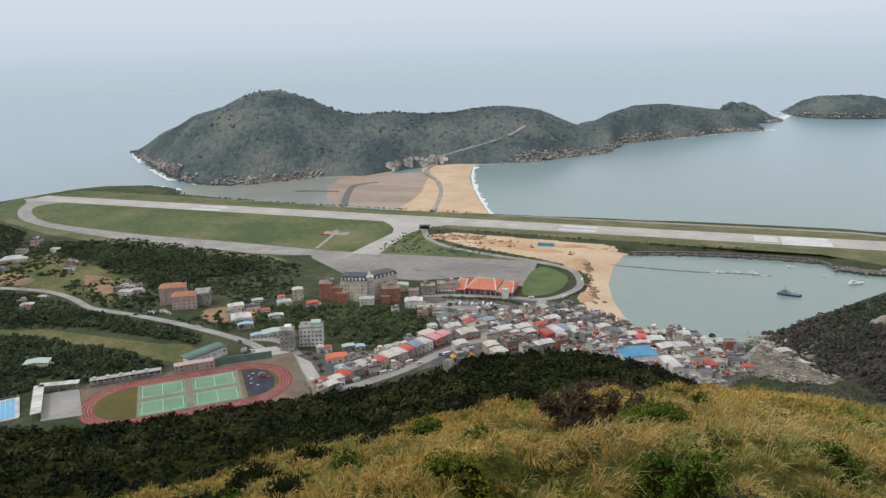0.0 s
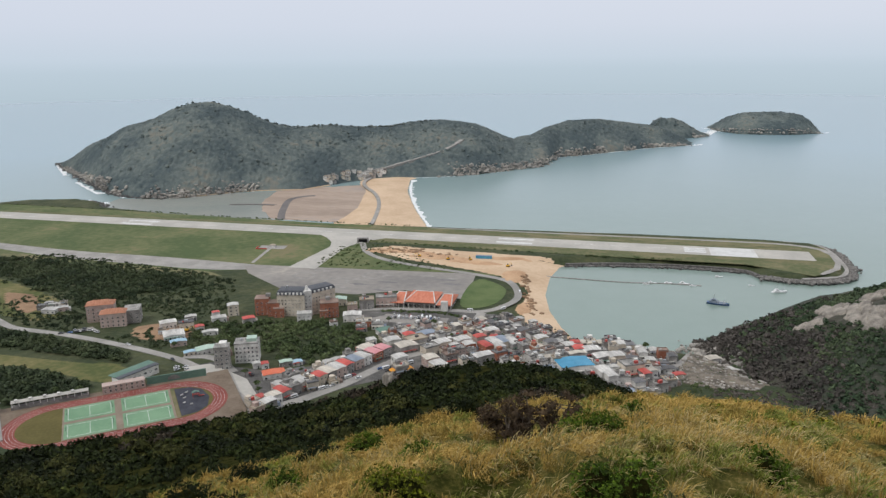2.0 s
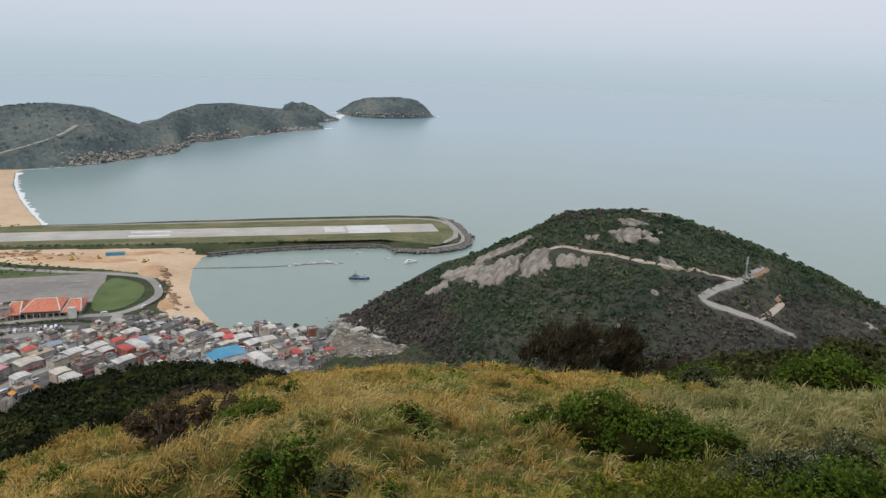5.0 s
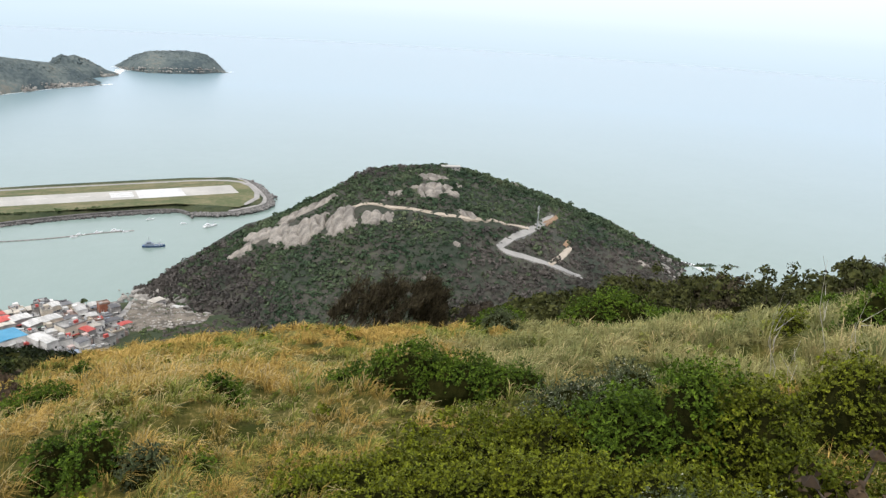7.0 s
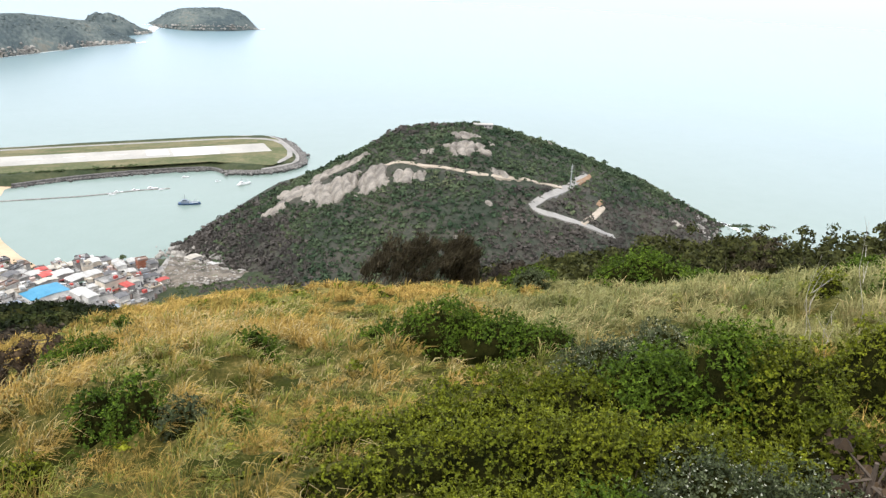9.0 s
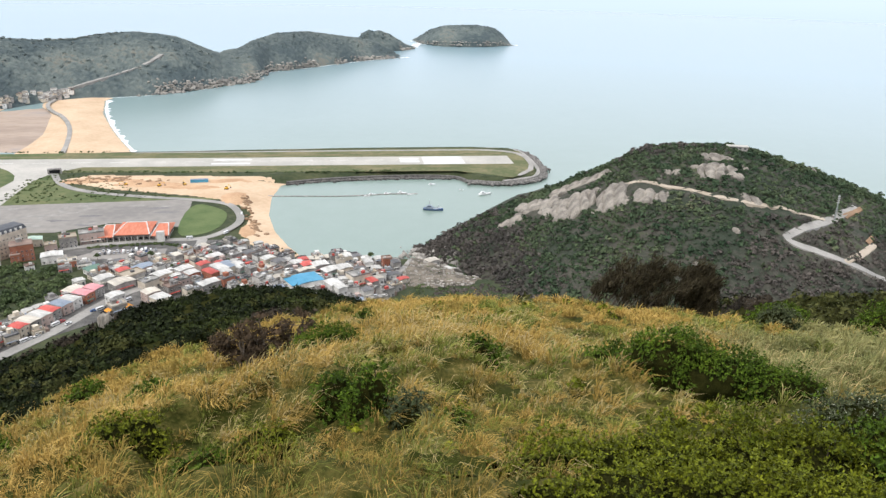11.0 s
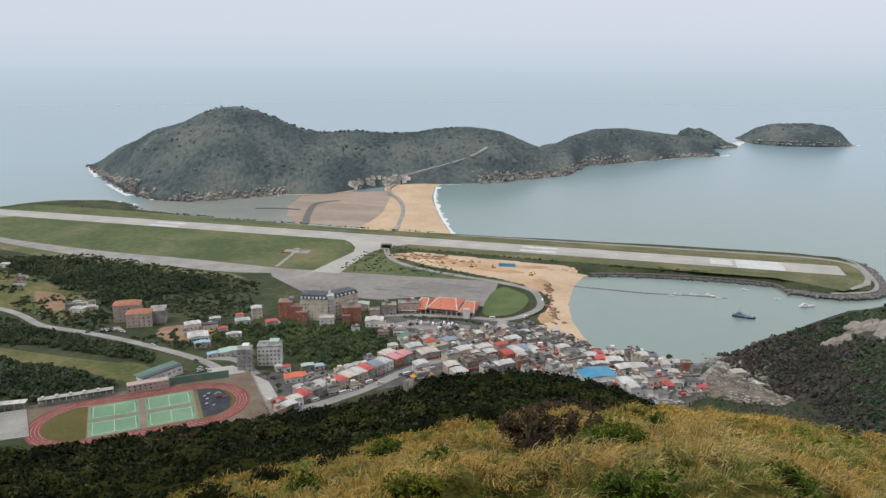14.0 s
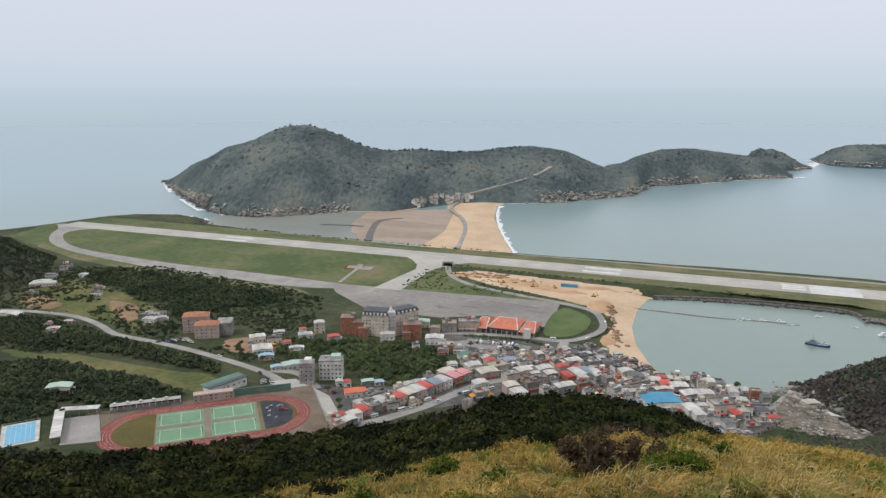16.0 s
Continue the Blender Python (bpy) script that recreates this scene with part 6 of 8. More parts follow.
stuff(stones("yard_rubble", np.c_[yx, yy, ground_at(yx, yy) + 0.8], np.random.RandomState(8).uniform(0.4, 1.5, len(yx)), M_SHORE, 35, 0, 0.6), "tan rubble and stone heaps behind the harbour", "rubble")

# ---- shore stones and surf ----
rs = np.random.RandomState(9)
b_, a_ = -41.4 + 13.0 * rs.uniform(0, 1, 1100) ** 1.6, np.abs(rs.normal(size=1100)) * 0.02
c1 = island_at(b_, a_)
b_, a_ = rs.uniform(-41.5, -38.2, 700), rs.uniform(0.0, 0.13, 700)
c1 = np.concatenate([c1, island_at(b_, a_)])
b_, a_ = rs.uniform(-17, -8.2, 900), np.abs(rs.normal(size=900)) * 0.05
c2 = island_at(b_, a_)
b_, a_ = rs.uniform(-9, 4.4, 1500), np.abs(rs.normal(size=1500)) * 0.04
c3 = cape_at(b_, a_)
b_, a_ = rs.uniform(1.0, 5.5, 300), np.abs(rs.normal(size=300)) * 0.15
c4 = stack_at(b_, a_)
b_, a_ = rs.uniform(5.5, 12.8, 300), np.abs(rs.normal(size=300)) * 0.05
c5 = islet_at(b_, a_)
cs = np.concatenate([c1, c2, c3, c4, c5])
cs = cs + rs.normal(size=cs.shape) * (4.0, 4.0, 0.5)
wet = along_line([(-1262, 1418, 0.2), (-1225, 1384, 0.2), (-1080, 1262, 0.2), (-985, 1180, 0.2), (-892, 1112, 0.2), (-835, 1072, 0.2), (-780, 1090, 0.2)], 620, 5, 41)
stuff(stones("waterline_rocks", wet, rs.uniform(1.6, 4.2, len(wet)), M_WETROCK, 42, 0, 0.6), "dark wet rocks along the island's waterline", "rocks")
cs = cs[fbm(cs[:, 0], cs[:, 1], 60.0, 2, 6) > -0.25]
stuff(stones("shore_rocks", cs, np.clip(np.exp(rs.normal(0.75, 0.4, len(cs))), 0.9, 4.6), M_SHORE, 2, 0, 0.7), "tan and brown shore rocks of the islands", "rocks")
b_, a_ = rs.uniform(5.6, 9.5, 350), np.abs(rs.normal(size=350)) * 0.22
c6 = head_at(b_, a_)
c7 = along_line([(56, 574, 1), (62, 580, 2), (66, 590, 1), (60, 566, 1)], 120, 5, 3)
b_, a_ = rs.uniform(47, 50.5, 150), rs.uniform(0.8, 1.0, 150)
c8 = head_at(b_, a_)
c9x, c9y = in_polygon([(70, 545), (95, 505), (118, 505), (112, 530), (84, 552)], 260, 31)
c9 = np.c_[c9x, c9y, ground_at(c9x, c9y) + 0.8]
cs = np.concatenate([c6, c7, c8, c9])
stuff(stones("headland_rocks", cs, rs.uniform(0.8, 2.8, len(cs)), M_SHORE, 4, 0, 0.8), "tan boulders at the headland's foot", "rocks")
tet = along_line([(150, 945, 1.5), (222, 948, 1.5), (236, 925, 2), (238, 870, 2), (235, 826, 2), (222, 798, 2), (178, 782, 2), (142, 792, 2)], 2300, 3.2, 6)
stuff(stones("breakwater_blocks", tet, rs.uniform(1.1, 2.1, len(tet)), M_TETRA, 7, 0, 0.9), "grey concrete breakwater blocks round the runway end", "breakwater")
rip = np.concatenate([along_line([(-60, 797, 0.8), (-44, 805, 0.8), (55, 817, 0.8), (131, 812, 1)], 900, 1.8, 8), along_line([(-800, 978, 1), (-688, 955, 1), (-525, 937, 1), (-398, 938, 1)], 900, 2.5, 10), along_line([(-262, 943, 1), (0, 957, 1), (150, 958, 1)], 900, 2.2, 12), along_line([(-1000, 960, 1), (-962, 1005, 1), (-911, 1020, 1), (-883, 1030, 1), (-829, 1014, 1), (-802, 982, 1)], 400, 4, 14)])
stuff(stones("shore_riprap", rip, rs.uniform(0.8, 1.8, len(rip)), M_RIPRAP, 11, 0, 0.8), "dark stone riprap along the sea wall", "riprap")


def foam(points, width, seed):
    """A ragged band of broken water along a shore."""
    p = line_points(points, 4.0)
    t = np.gradient(p[:, :2], axis=0)
    t /= np.linalg.norm(t, axis=1, keepdims=True)
    s = np.stack([-t[:, 1], t[:, 0]], -1)
    r = np.random.RandomState(seed)
    k = np.convolve(r.uniform(-1, 1, len(p) + 4), np.ones(5) / 5, "valid")[:len(p)]
    k = np.abs(k) * 2.2
    inner, outer = p[:, :2] - s * (width * 0.3 + width * 0.2 * k[::-1])[:, None], p[:, :2] + s * (width * (0.15 + k))[:, None]
    v = np.stack([np.c_[inner, np.full(len(p), 0.02)], np.c_[(inner + outer) / 2, np.full(len(p), 0.22)], np.c_[outer, np.full(len(p), 0.02)]], 1)
    ob = array_mesh("surf_foam", v.reshape(-1, 3), grid_faces(len(p), 3), M_FOAM, 4, True)
    return structure(ob, "white surf breaking on the shore", "surf")


foot_sand = [tuple(island_at(np.array(b), np.array(0.01))[:2]) for b in np.arange(-34.5, -22.5, 0.6)]
structure(ribbon("foot_beach", foot_sand, 13, lambda x, y: 0 * x + 0.7, 0.3, M_SAND, 6, 1.5), "thin pale beach under the island's slope", "beach")
foam([(-400, 1345), (-372, 1232), (-318, 1085), (-258, 950)], 6, 1)
foam([(-1240, 1420), (-1225, 1380), (-1088, 1260), (-985, 1176), (-892, 1108), (-830, 1068)], 5, 2)
foam([(-1268, 1442), (-1252, 1396), (-1118, 1268)], 9, 21)
foam([(-1030, 1196), (-985, 1158), (-900, 1092)], 9, 22)
foam([(-900, 1026), (-860, 1030), (-822, 1018)], 9, 3)
foam([(-960, 1012), (-925, 1026), (-890, 1036)], 8, 13)
foam([(-180, 1608), (-163, 1735), (-101, 1776), (-29, 1858), (48, 1946), (160, 2030)], 4, 4)
foam([(160, 2030), (185, 2050)], 9, 5)
foam([(215, 2300), (255, 2440), (262, 2560)], 24, 6)
foam([(262, 2420), (394, 2352), (560, 2418), (575, 2430)], 6, 7)
foam([(-420, 1366), (-331, 1400), (-237, 1498)], 2, 8)
foam([(556, 500), (562, 480), (558, 466)], 4, 9)
streak = [(-487, 962), (-505, 1000), (-523, 1047), (-545, 1108), (-536, 1138), (-515, 1150)]
structure(ribbon("mud_channel", streak, 11, lambda x, y: 0 * x + 0.62, 0.06, M_DARKMUD, 6, 0.3), "dark wet channel in the tidal flat", "mudflat")
structure(ribbon("mud_channel", [(-620, 1050), (-580, 1062), (-545, 1060)], 8, lambda x, y: 0 * x + 0.62, 0.05, M_DARKMUD, 6, 0.3), "dark wet streak in the tidal flat", "mudflat")
isroad = [(-492, 1330, 3), (-469.6, 1366.5, 14.8), (-435.6, 1406.7, 22.5), (-388.3, 1446.4, 34.8), (-360.6, 1475.7, 44.1), (-342.4, 1522.8, 56.3)]
heaps = np.concatenate([along_line([(-285, 795, 7.4), (-255, 800, 7.4), (-220, 796, 7.4), (-190, 790, 7.4)], 60, 7, 61), along_line([(-100, 740, 6.5), (-92, 700, 6), (-84, 660, 6), (-76, 625, 5.5)], 55, 2.5, 62)])
heaps[:, 2] = ground_at(heaps[:, 0], heaps[:, 1]) + 0.4
stuff(stones("sand_heaps", heaps, np.random.RandomState(6).uniform(0.8, 3.2, len(heaps)), M_EARTH, 63, 1, 0.4, True), "heaps of dug brown sand and earth", "heaps")
for hx_, hy_, a_r, b_r in ((-255, 797, 40, 11), (-205, 782, 36, 11), (-160, 768, 32, 10), (-108, 728, 12, 26), (-125, 790, 26, 8), (-84, 640, 7, 26)):
    edge = [(hx_ + a_r * math.cos(a) * (1 + 0.2 * math.sin(3 * a + hx_)), hy_ + b_r * math.sin(a) * (1 + 0.25 * math.cos(2 * a + hy_))) for a in np.linspace(0, 6.283, 25)[:-1]]
    structure(land("dug_sand", edge, lambda sd, x, y: ground_at(x, y) + 0.5 + 0.15 * smooth(0, 3, sd), 3.0, mat("dug_sand", (0.42, 0.255, 0.145), (0.56, 0.37, 0.225), 0.05, 0.95, 0.5, bscale=0.4), 2), "orange-brown dug sand above the beach", "beach")
q_ = line_points(isroad, 8.0)
structure(ribbon("island_road", isroad, 9, lambda x, y: q_[[int(np.argmin((q_[:, 0] - a) ** 2 + (q_[:, 1] - b) ** 2)) for a, b in zip(x, y)], 2], 3.5, M_ROAD, 8, 6), "pale road climbing the island", "road")


# ---- growth ----
LEFT_HILL = [crest_row(*r) for r in ((-62, 850, 1000, 8.6), (-56, 870, 1020, 8.9), (-53, 893, 1040, 9.7), (-51.8, 900, 1050, 10.1), (-50.9, 915, 1060, 10.8), (-49.9, 950, 1065, 11.3), (-48.5, 1010, 1075, 12.0), (-47.3, 1070, 1085, 12.4))]
left_hill, left_at = hill("ground_west_hill", LEFT_HILL, 0.9, 150, M_HEAD, 0.2, 5, 41, 50)
structure(left_hill, "dark wooded hill beside the airfield", "hill")


def on_hill(at, a0, a1, n, seed, lo=0.04, hi=1.0):
    r = np.random.RandomState(seed)
    return at(r.uniform(a0, a1, n), r.uniform(lo, hi, n) ** 0.8)


rs = np.random.RandomState(55)
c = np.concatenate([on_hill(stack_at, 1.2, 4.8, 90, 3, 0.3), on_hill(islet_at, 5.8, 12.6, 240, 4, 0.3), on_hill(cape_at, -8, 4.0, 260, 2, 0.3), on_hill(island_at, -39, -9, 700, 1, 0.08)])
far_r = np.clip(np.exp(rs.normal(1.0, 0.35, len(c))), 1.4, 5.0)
stuff(card_clumps("island_scrub", c - (0, 0, 0.6), far_r, 22, 0.45, M_ISLELEAF_HAZED, 61, 0.5, 0.0, -0.7, True, 0.15), "grey-green scrub over the islands, with haze in its colour", "scrub")
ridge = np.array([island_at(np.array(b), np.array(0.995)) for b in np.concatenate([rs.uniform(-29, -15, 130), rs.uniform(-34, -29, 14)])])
stuff(card_clumps("island_trees", ridge + (0, 0, 1.5), rs.uniform(1.8, 3.8, len(ridge)), 26, 0.4, M_ISLELEAF_HAZED, 62, 1.0, 0.6), "small trees along the island's ridge", "trees")
c = on_hill(head_at, 5.8, 52.4, 19000, 5, 0.0, 1.22)
c = c + rs.normal(size=c.shape) * (0.9, 0.9, 0.1)
dark = fbm(c[:, 0], c[:, 1], 90.0, 3, 77)
along_h = np.clip((c[:, 2] - 10) / 75, 0, 1)
grey = (dark - 0.9 * along_h + 0.28 + rs.normal(size=len(c)) * 0.22) > 0
near_road = np.min([np.hypot(c[:, 0] - q[0], c[:, 1] - q[1]) for q in line_points([(206, 532), (225, 504), (245, 497), (260, 479), (273, 469), (294, 463), (314, 458), (334, 463), (348, 463), (328, 449), (305, 442), (294, 435), (300, 431), (313, 427), (328, 423), (336, 419), (350, 416), (364, 415), (355, 434), (374, 449), (379, 454), (365, 477), (386, 491), (397, 503)], 3.0)], axis=0) < 4.6
near_road |= np.min([np.hypot(c[:, 0] - q[0], c[:, 1] - q[1]) / max(q[2], q[3]) for q in SLABS if q[2] > 8], axis=0) < 0.36
r = np.clip(np.exp(rs.normal(0.35, 0.40, len(c))), 0.7, 3.6)
for nm, pick, m, lab in (("headland_scrub", ~grey & ~near_road, M_HEADLEAF, "dark green scrub on the headland"), ("headland_dead_scrub", grey & ~near_road, M_DEADLEAF, "grey-brown leafless scrub on the headland")):
    stuff(card_clumps(nm, c[pick] + np.c_[0 * r[pick], 0 * r[pick], 0.25 * r[pick]], r[pick], 20, 0.38, m, 63, 0.75, 0.0, -0.35, True, 0.35), lab, "scrub")
crown = np.array([head_at(np.array(b), np.array(0.99)) for b in np.concatenate([rs.uniform(31, 51, 150), rs.uniform(36, 44, 60)])])
stuff(card_clumps("headland_trees", crown + (0, 0, 1.8), rs.uniform(1.6, 3.6, len(crown)), 34, 0.34, M_HEADLEAF, 64, 1.0, 0.55), "low trees along the headland's ridge", "trees")
fx, fy = in_polygon([(70, 500), (110, 480), (150, 470), (200, 420), (290, 380), (300, 300), (60, 300), (50, 440)], 1500, 88)
fz = np.maximum(ground_at(fx, fy), head_z(fx, fy))
ok = fz > slope_z(fx, fy) - 1
r = rs.uniform(1.0, 2.6, ok.sum())
stuff(card_clumps("foot_scrub", np.stack([fx, fy, fz], -1)[ok], r, 30, 0.32, M_DEADLEAF, 89, 0.6, 0.9, 0.1, True, 0.4), "grey-brown scrub at the headland's foot", "scrub")
c = on_hill(left_at, -60, -47.6, 2200, 6, 0.02)
stuff(card_clumps("west_hill_wood", c, rs.uniform(1.6, 3.2, len(c)), 26, 0.36, M_WOODLEAF, 65, 0.7, 0.65), "dark wood on the hill beside the airfield", "trees")

WOODS = [([(-713, 640), (-683, 670), (-607, 668), (-510, 658), (-443, 648), (-409, 632), (-432, 603), (-457, 583), (-462, 542), (-486, 542), (-525, 581), (-561, 569), (-612, 610), (-674, 620)], 520, 3.4),
         ([(-634, 476), (-587, 488), (-515, 462), (-510, 492), (-477, 480), (-427, 475), (-360, 450), (-347, 428), (-401, 430), (-467, 434), (-521, 422), (-568, 423)], 420, 3.2),
         ([(-520, 372), (-490, 400), (-388, 396), (-343, 385), (-336, 372), (-362, 350), (-405, 345), (-450, 334), (-500, 340)], 480, 3.4),
         ([(-440, 335), (-402, 338), (-400, 318), (-415, 300), (-445, 290), (-470, 320)], 170, 3.0),
         ([(-384, 276), (-352, 286), (-332, 270), (-360, 252), (-398, 266)], 130, 2.6)]
VALLEY_ROAD = [(-653, 490), (-619, 500), (-566, 504), (-522, 489), (-492, 472), (-454, 471), (-410, 466), (-361, 456), (-322, 446), (-302, 438)]
CLEARING = [(-694, 552), (-702, 629), (-603, 595), (-515, 558), (-471, 519), (-480, 488), (-537, 502), (-605, 504), (-690, 529)]
TOWN_GREEN = ([(-345, 515), (-301, 540), (-265, 543), (-228, 556), (-196, 522), (-200, 482), (-216, 452), (-246, 472), (-262, 474), (-300, 478), (-325, 480)], 430, 2.5)


def wood(name, poly, n, size, material, seed, label):
    x, y = in_polygon(poly, int(n * 1.9), seed, keep=lambda x, y: np.min([np.hypot(x - q[0], y - q[1]) for q in line_points(VALLEY_ROAD, 6.0)], axis=0) > 10)
    r = np.random.RandomState(seed).uniform(0.5, 1.2, len(x)) * size * 0.9
    z = ground_at(x, y) + r * 0.55
    return stuff(card_clumps(name, np.stack([x, y, z], -1), r, 40, 0.30, material, seed + 100, 0.85, 0.7, 0.0, True, 0.4), label, "trees")


for i, (poly, n, size) in enumerate(WOODS):
    wood("wood", poly, n, size, M_WOODLEAF, 70 + i, "dark green broadleaf wood in the valley")
keep_off = np.array([(a, b) for a, b, _ in placed])
x, y = in_polygon(*TOWN_GREEN[:2], 90, keep=lambda x, y: np.min(np.hypot(x[:, None] - keep_off[:, 0], y[:, None] - keep_off[:, 1]), axis=1) > 9)
r = rs.uniform(0.5, 1.3, len(x)) * TOWN_GREEN[2]
stuff(card_clumps("town_trees", np.stack([x, y, ground_at(x, y) + r * 0.6], -1), r, 44, 0.3, M_TOWNLEAF, 91, 0.85, 0.65), "green gardens and trees behind the town", "trees")
x, y = in_polygon([(-330, 720), (-332, 800), (-300, 835), (-240, 790), (-200, 752), (-150, 735), (-200, 728)], 260, 92, keep=lambda x, y: np.hypot(x + 270, y - 765) > 18)
r = rs.uniform(0.6, 1.8, len(x))
stuff(card_clumps("airfield_scrub", np.stack([x, y, np.full(len(x), Z0 + 0.3)], -1), r, 30, 0.32, M_TOWNLEAF, 93, 0.6, 0.65), "low scrub beside the coast road", "scrub")
lx, ly = in_polygon([(-760, 650), (-640, 700), (-445, 672), (-385, 650), (-345, 570), (-330, 500), (-300, 470), (-420, 440), (-560, 400), (-520, 320), (-340, 280), (-420, 250), (-620, 380), (-780, 520)], 5200, 95, keep=lambda x, y: (np.min(np.hypot(x[:, None] - keep_off[:, 0], y[:, None] - keep_off[:, 1]), axis=1) > 10) & (np.min([np.hypot(x - q[0], y - q[1]) for q in line_points([(-653, 490), (-619, 500), (-566, 504), (-522, 489), (-492, 472), (-454, 471), (-410, 466), (-361, 456), (-322, 446), (-302, 438), (-271, 420), (-237, 394)], 6.0)], axis=0) > 8) & (np.hypot((x + 302) * 0.77 + (y - 353) * 0.64, ((y - 353) * 0.77 - (x + 302) * 0.64) * 1.7) > 76) & (np.hypot(x + 410, y - 505) > 34) & (inside_distance([(-552, 408), (-506, 412), (-482, 424), (-404, 420), (-336, 428), (-310, 440), (-300, 380), (-343, 388), (-407, 401), (-478, 393), (-540, 398)], x, y) < 0) & (np.hypot(x + 385, y - 305) > 34) & ((inside_distance(CLEARING, x, y) < 0) | (fbm(x, y, 26.0, 2, 12) > 0.02)))
r = rs.uniform(0.6, 2.5, len(lx))
stuff(card_clumps("valley_scrub", np.stack([lx, ly, ground_at(lx, ly) + r * 0.2], -1), r, 30, 0.34, M_WOODLEAF, 96, 0.7, 0.7), "mixed green scrub across the valley floor", "scrub")
hx, hy = in_polygon([(60, 555), (75, 545), (95, 500), (115, 470), (95, 440), (40, 440), (44, 480), (48, 520)], 200, 97)
r = rs.uniform(0.5, 1.8, len(hx))
stuff(card_clumps("harbour_scrub", np.stack([hx, hy, ground_at(hx, hy) + r * 0.2], -1), r, 30, 0.3, M_TOWNLEAF, 98, 0.7, 0.7), "green scrub behind the harbour", "scrub")
hedge = np.concatenate([along_line([(-205, 590, 8), (-180, 594, 8), (-150, 596, 8), (-132, 590, 8)], 60, 1.0, 15), along_line([(-110, 560, 8), (-80, 575, 8), (-55, 575, 8), (-40, 562, 8)], 40, 2.0, 16), along_line([(-960, 950, 7), (-700, 945, 7), (-500, 930, 7), (-280, 932, 7)], 150, 1.6, 17), along_line([(-310, 838, 7), (-200, 830, 7), (-60, 822, 7), (60, 826, 7)], 140, 1.5, 18)])
stuff(card_clumps("hedge", hedge, rs.uniform(0.9, 1.9, len(hedge)), 34, 0.3, M_TOWNLEAF, 94, 0.8, 0.7), "dark green hedge and verge bushes", "hedge")


def tree(x, y, height, rng, material, label):
    e = thing("tree", (x, y, float(ground_at(x, y)) + 0.2), rng.uniform(0, 360), label, "tree", "street trees")
    trunk = tube(bmesh.new(), [(0, 0, -0.4), (0.1, 0, height * 0.3), (0.05, 0.1, height * 0.6)], 0.22, 6, 0.12)
    tips = []
    for k in range(4):
        a = k * 1.6 + rng.uniform(0, 1)
        tip = (math.cos(a) * height * 0.22, math.sin(a) * height * 0.22, height * rng.uniform(0.62, 0.8))
        tube(trunk, [(0.08, 0.05, height * 0.45), tip], 0.1, 5, 0.04)
        tips.append(tip)
    part("trunk", trunk, M_WOOD, e)
    tips.append((0, 0, height * 0.85))
    crown_ = card_clumps("crown", np.array(tips), np.full(len(tips), height * 0.24), 70, 0.24, material, int(height * 10), 0.8, 0.5)
    crown_.parent = e


tree_rng = random.Random(6)
for x, y in ((-206, 375), (-228, 402), (-232, 408), (-250, 425), (-190, 560), (-150, 560), (-128, 530), (-90, 545), (-60, 500), (20, 545), (-36, 500), (-105, 560), (-200, 520), (-215, 440), (-240, 455), (-330, 462), (-380, 462), (-340, 372), (-354, 366)):
    tree(x, y, tree_rng.uniform(4, 7), tree_rng, M_TOWNLEAF, "small broadleaf street tree with dark green crown")


# ---- scrub on the lookout's slope ----
def slope_places(n, a0, a1, d0, d1, seed, power=1.0):
    r = np.random.RandomState(seed)
    a, d = np.radians(r.uniform(a0, a1, n)), d0 * (d1 / d0) ** (r.uniform(0, 1, n) ** power)
    x, y = d * np.sin(a), d * np.cos(a)
    return x, y, slope_z(x, y), d


rs = np.random.RandomState(77)
x, y, z, d = slope_places(7600, -62, 34, 92, 420, 101, 0.9)
ok = z > ground_at(x, y) + 1
x, y, z, d = x[ok], y[ok], z[ok], d[ok]
r = np.clip(d * 0.0112, 0.8, 3.4) * rs.uniform(0.55, 1.3, len(x))
tone = fbm(x, y, 55.0, 3, 5)
bare = tone - 0.35 * smooth(-24, -8, np.degrees(np.arctan2(x, y))) * smooth(200, 110, d) < -0.20
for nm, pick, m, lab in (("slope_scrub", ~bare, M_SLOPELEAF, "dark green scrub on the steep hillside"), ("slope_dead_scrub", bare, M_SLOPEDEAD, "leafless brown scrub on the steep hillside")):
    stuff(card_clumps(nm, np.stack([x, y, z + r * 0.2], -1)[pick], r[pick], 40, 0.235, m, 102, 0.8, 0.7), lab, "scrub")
x, y, z, d = slope_places(620, -62, 32, 95, 330, 111, 0.9)
ok = (z > ground_at(x, y) + 1) & (fbm(x, y, 40.0, 2, 15) > -0.1)
x, y, z, d = x[ok], y[ok], z[ok], d[ok]
r = np.clip(d * 0.016, 1.2, 4.0) * rs.uniform(0.6, 1.3, len(x))
stuff(card_clumps("slope_bushes", np.stack([x, y, z + r * 0.45], -1), r, 90, 0.16, M_HILLTREE, 112, 0.8, 0.7), "olive-green bushes standing out of the dark scrub", "bushes")
x, y, z, d = slope_places(2800, -70, -16, 10, 96, 104, 0.8)
g_edge = np.degrees(np.arctan2(x, y)) < -39 + 9 * fbm(x, y, 14.0, 2, 9)
x, y, z, d = x[g_edge], y[g_edge], z[g_edge], d[g_edge]
r = np.clip(d * 0.02, 0.3, 0.9) * rs.uniform(0.6, 1.3, len(x))
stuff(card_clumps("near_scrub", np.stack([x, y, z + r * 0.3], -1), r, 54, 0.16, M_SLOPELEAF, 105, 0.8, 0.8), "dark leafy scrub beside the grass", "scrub")


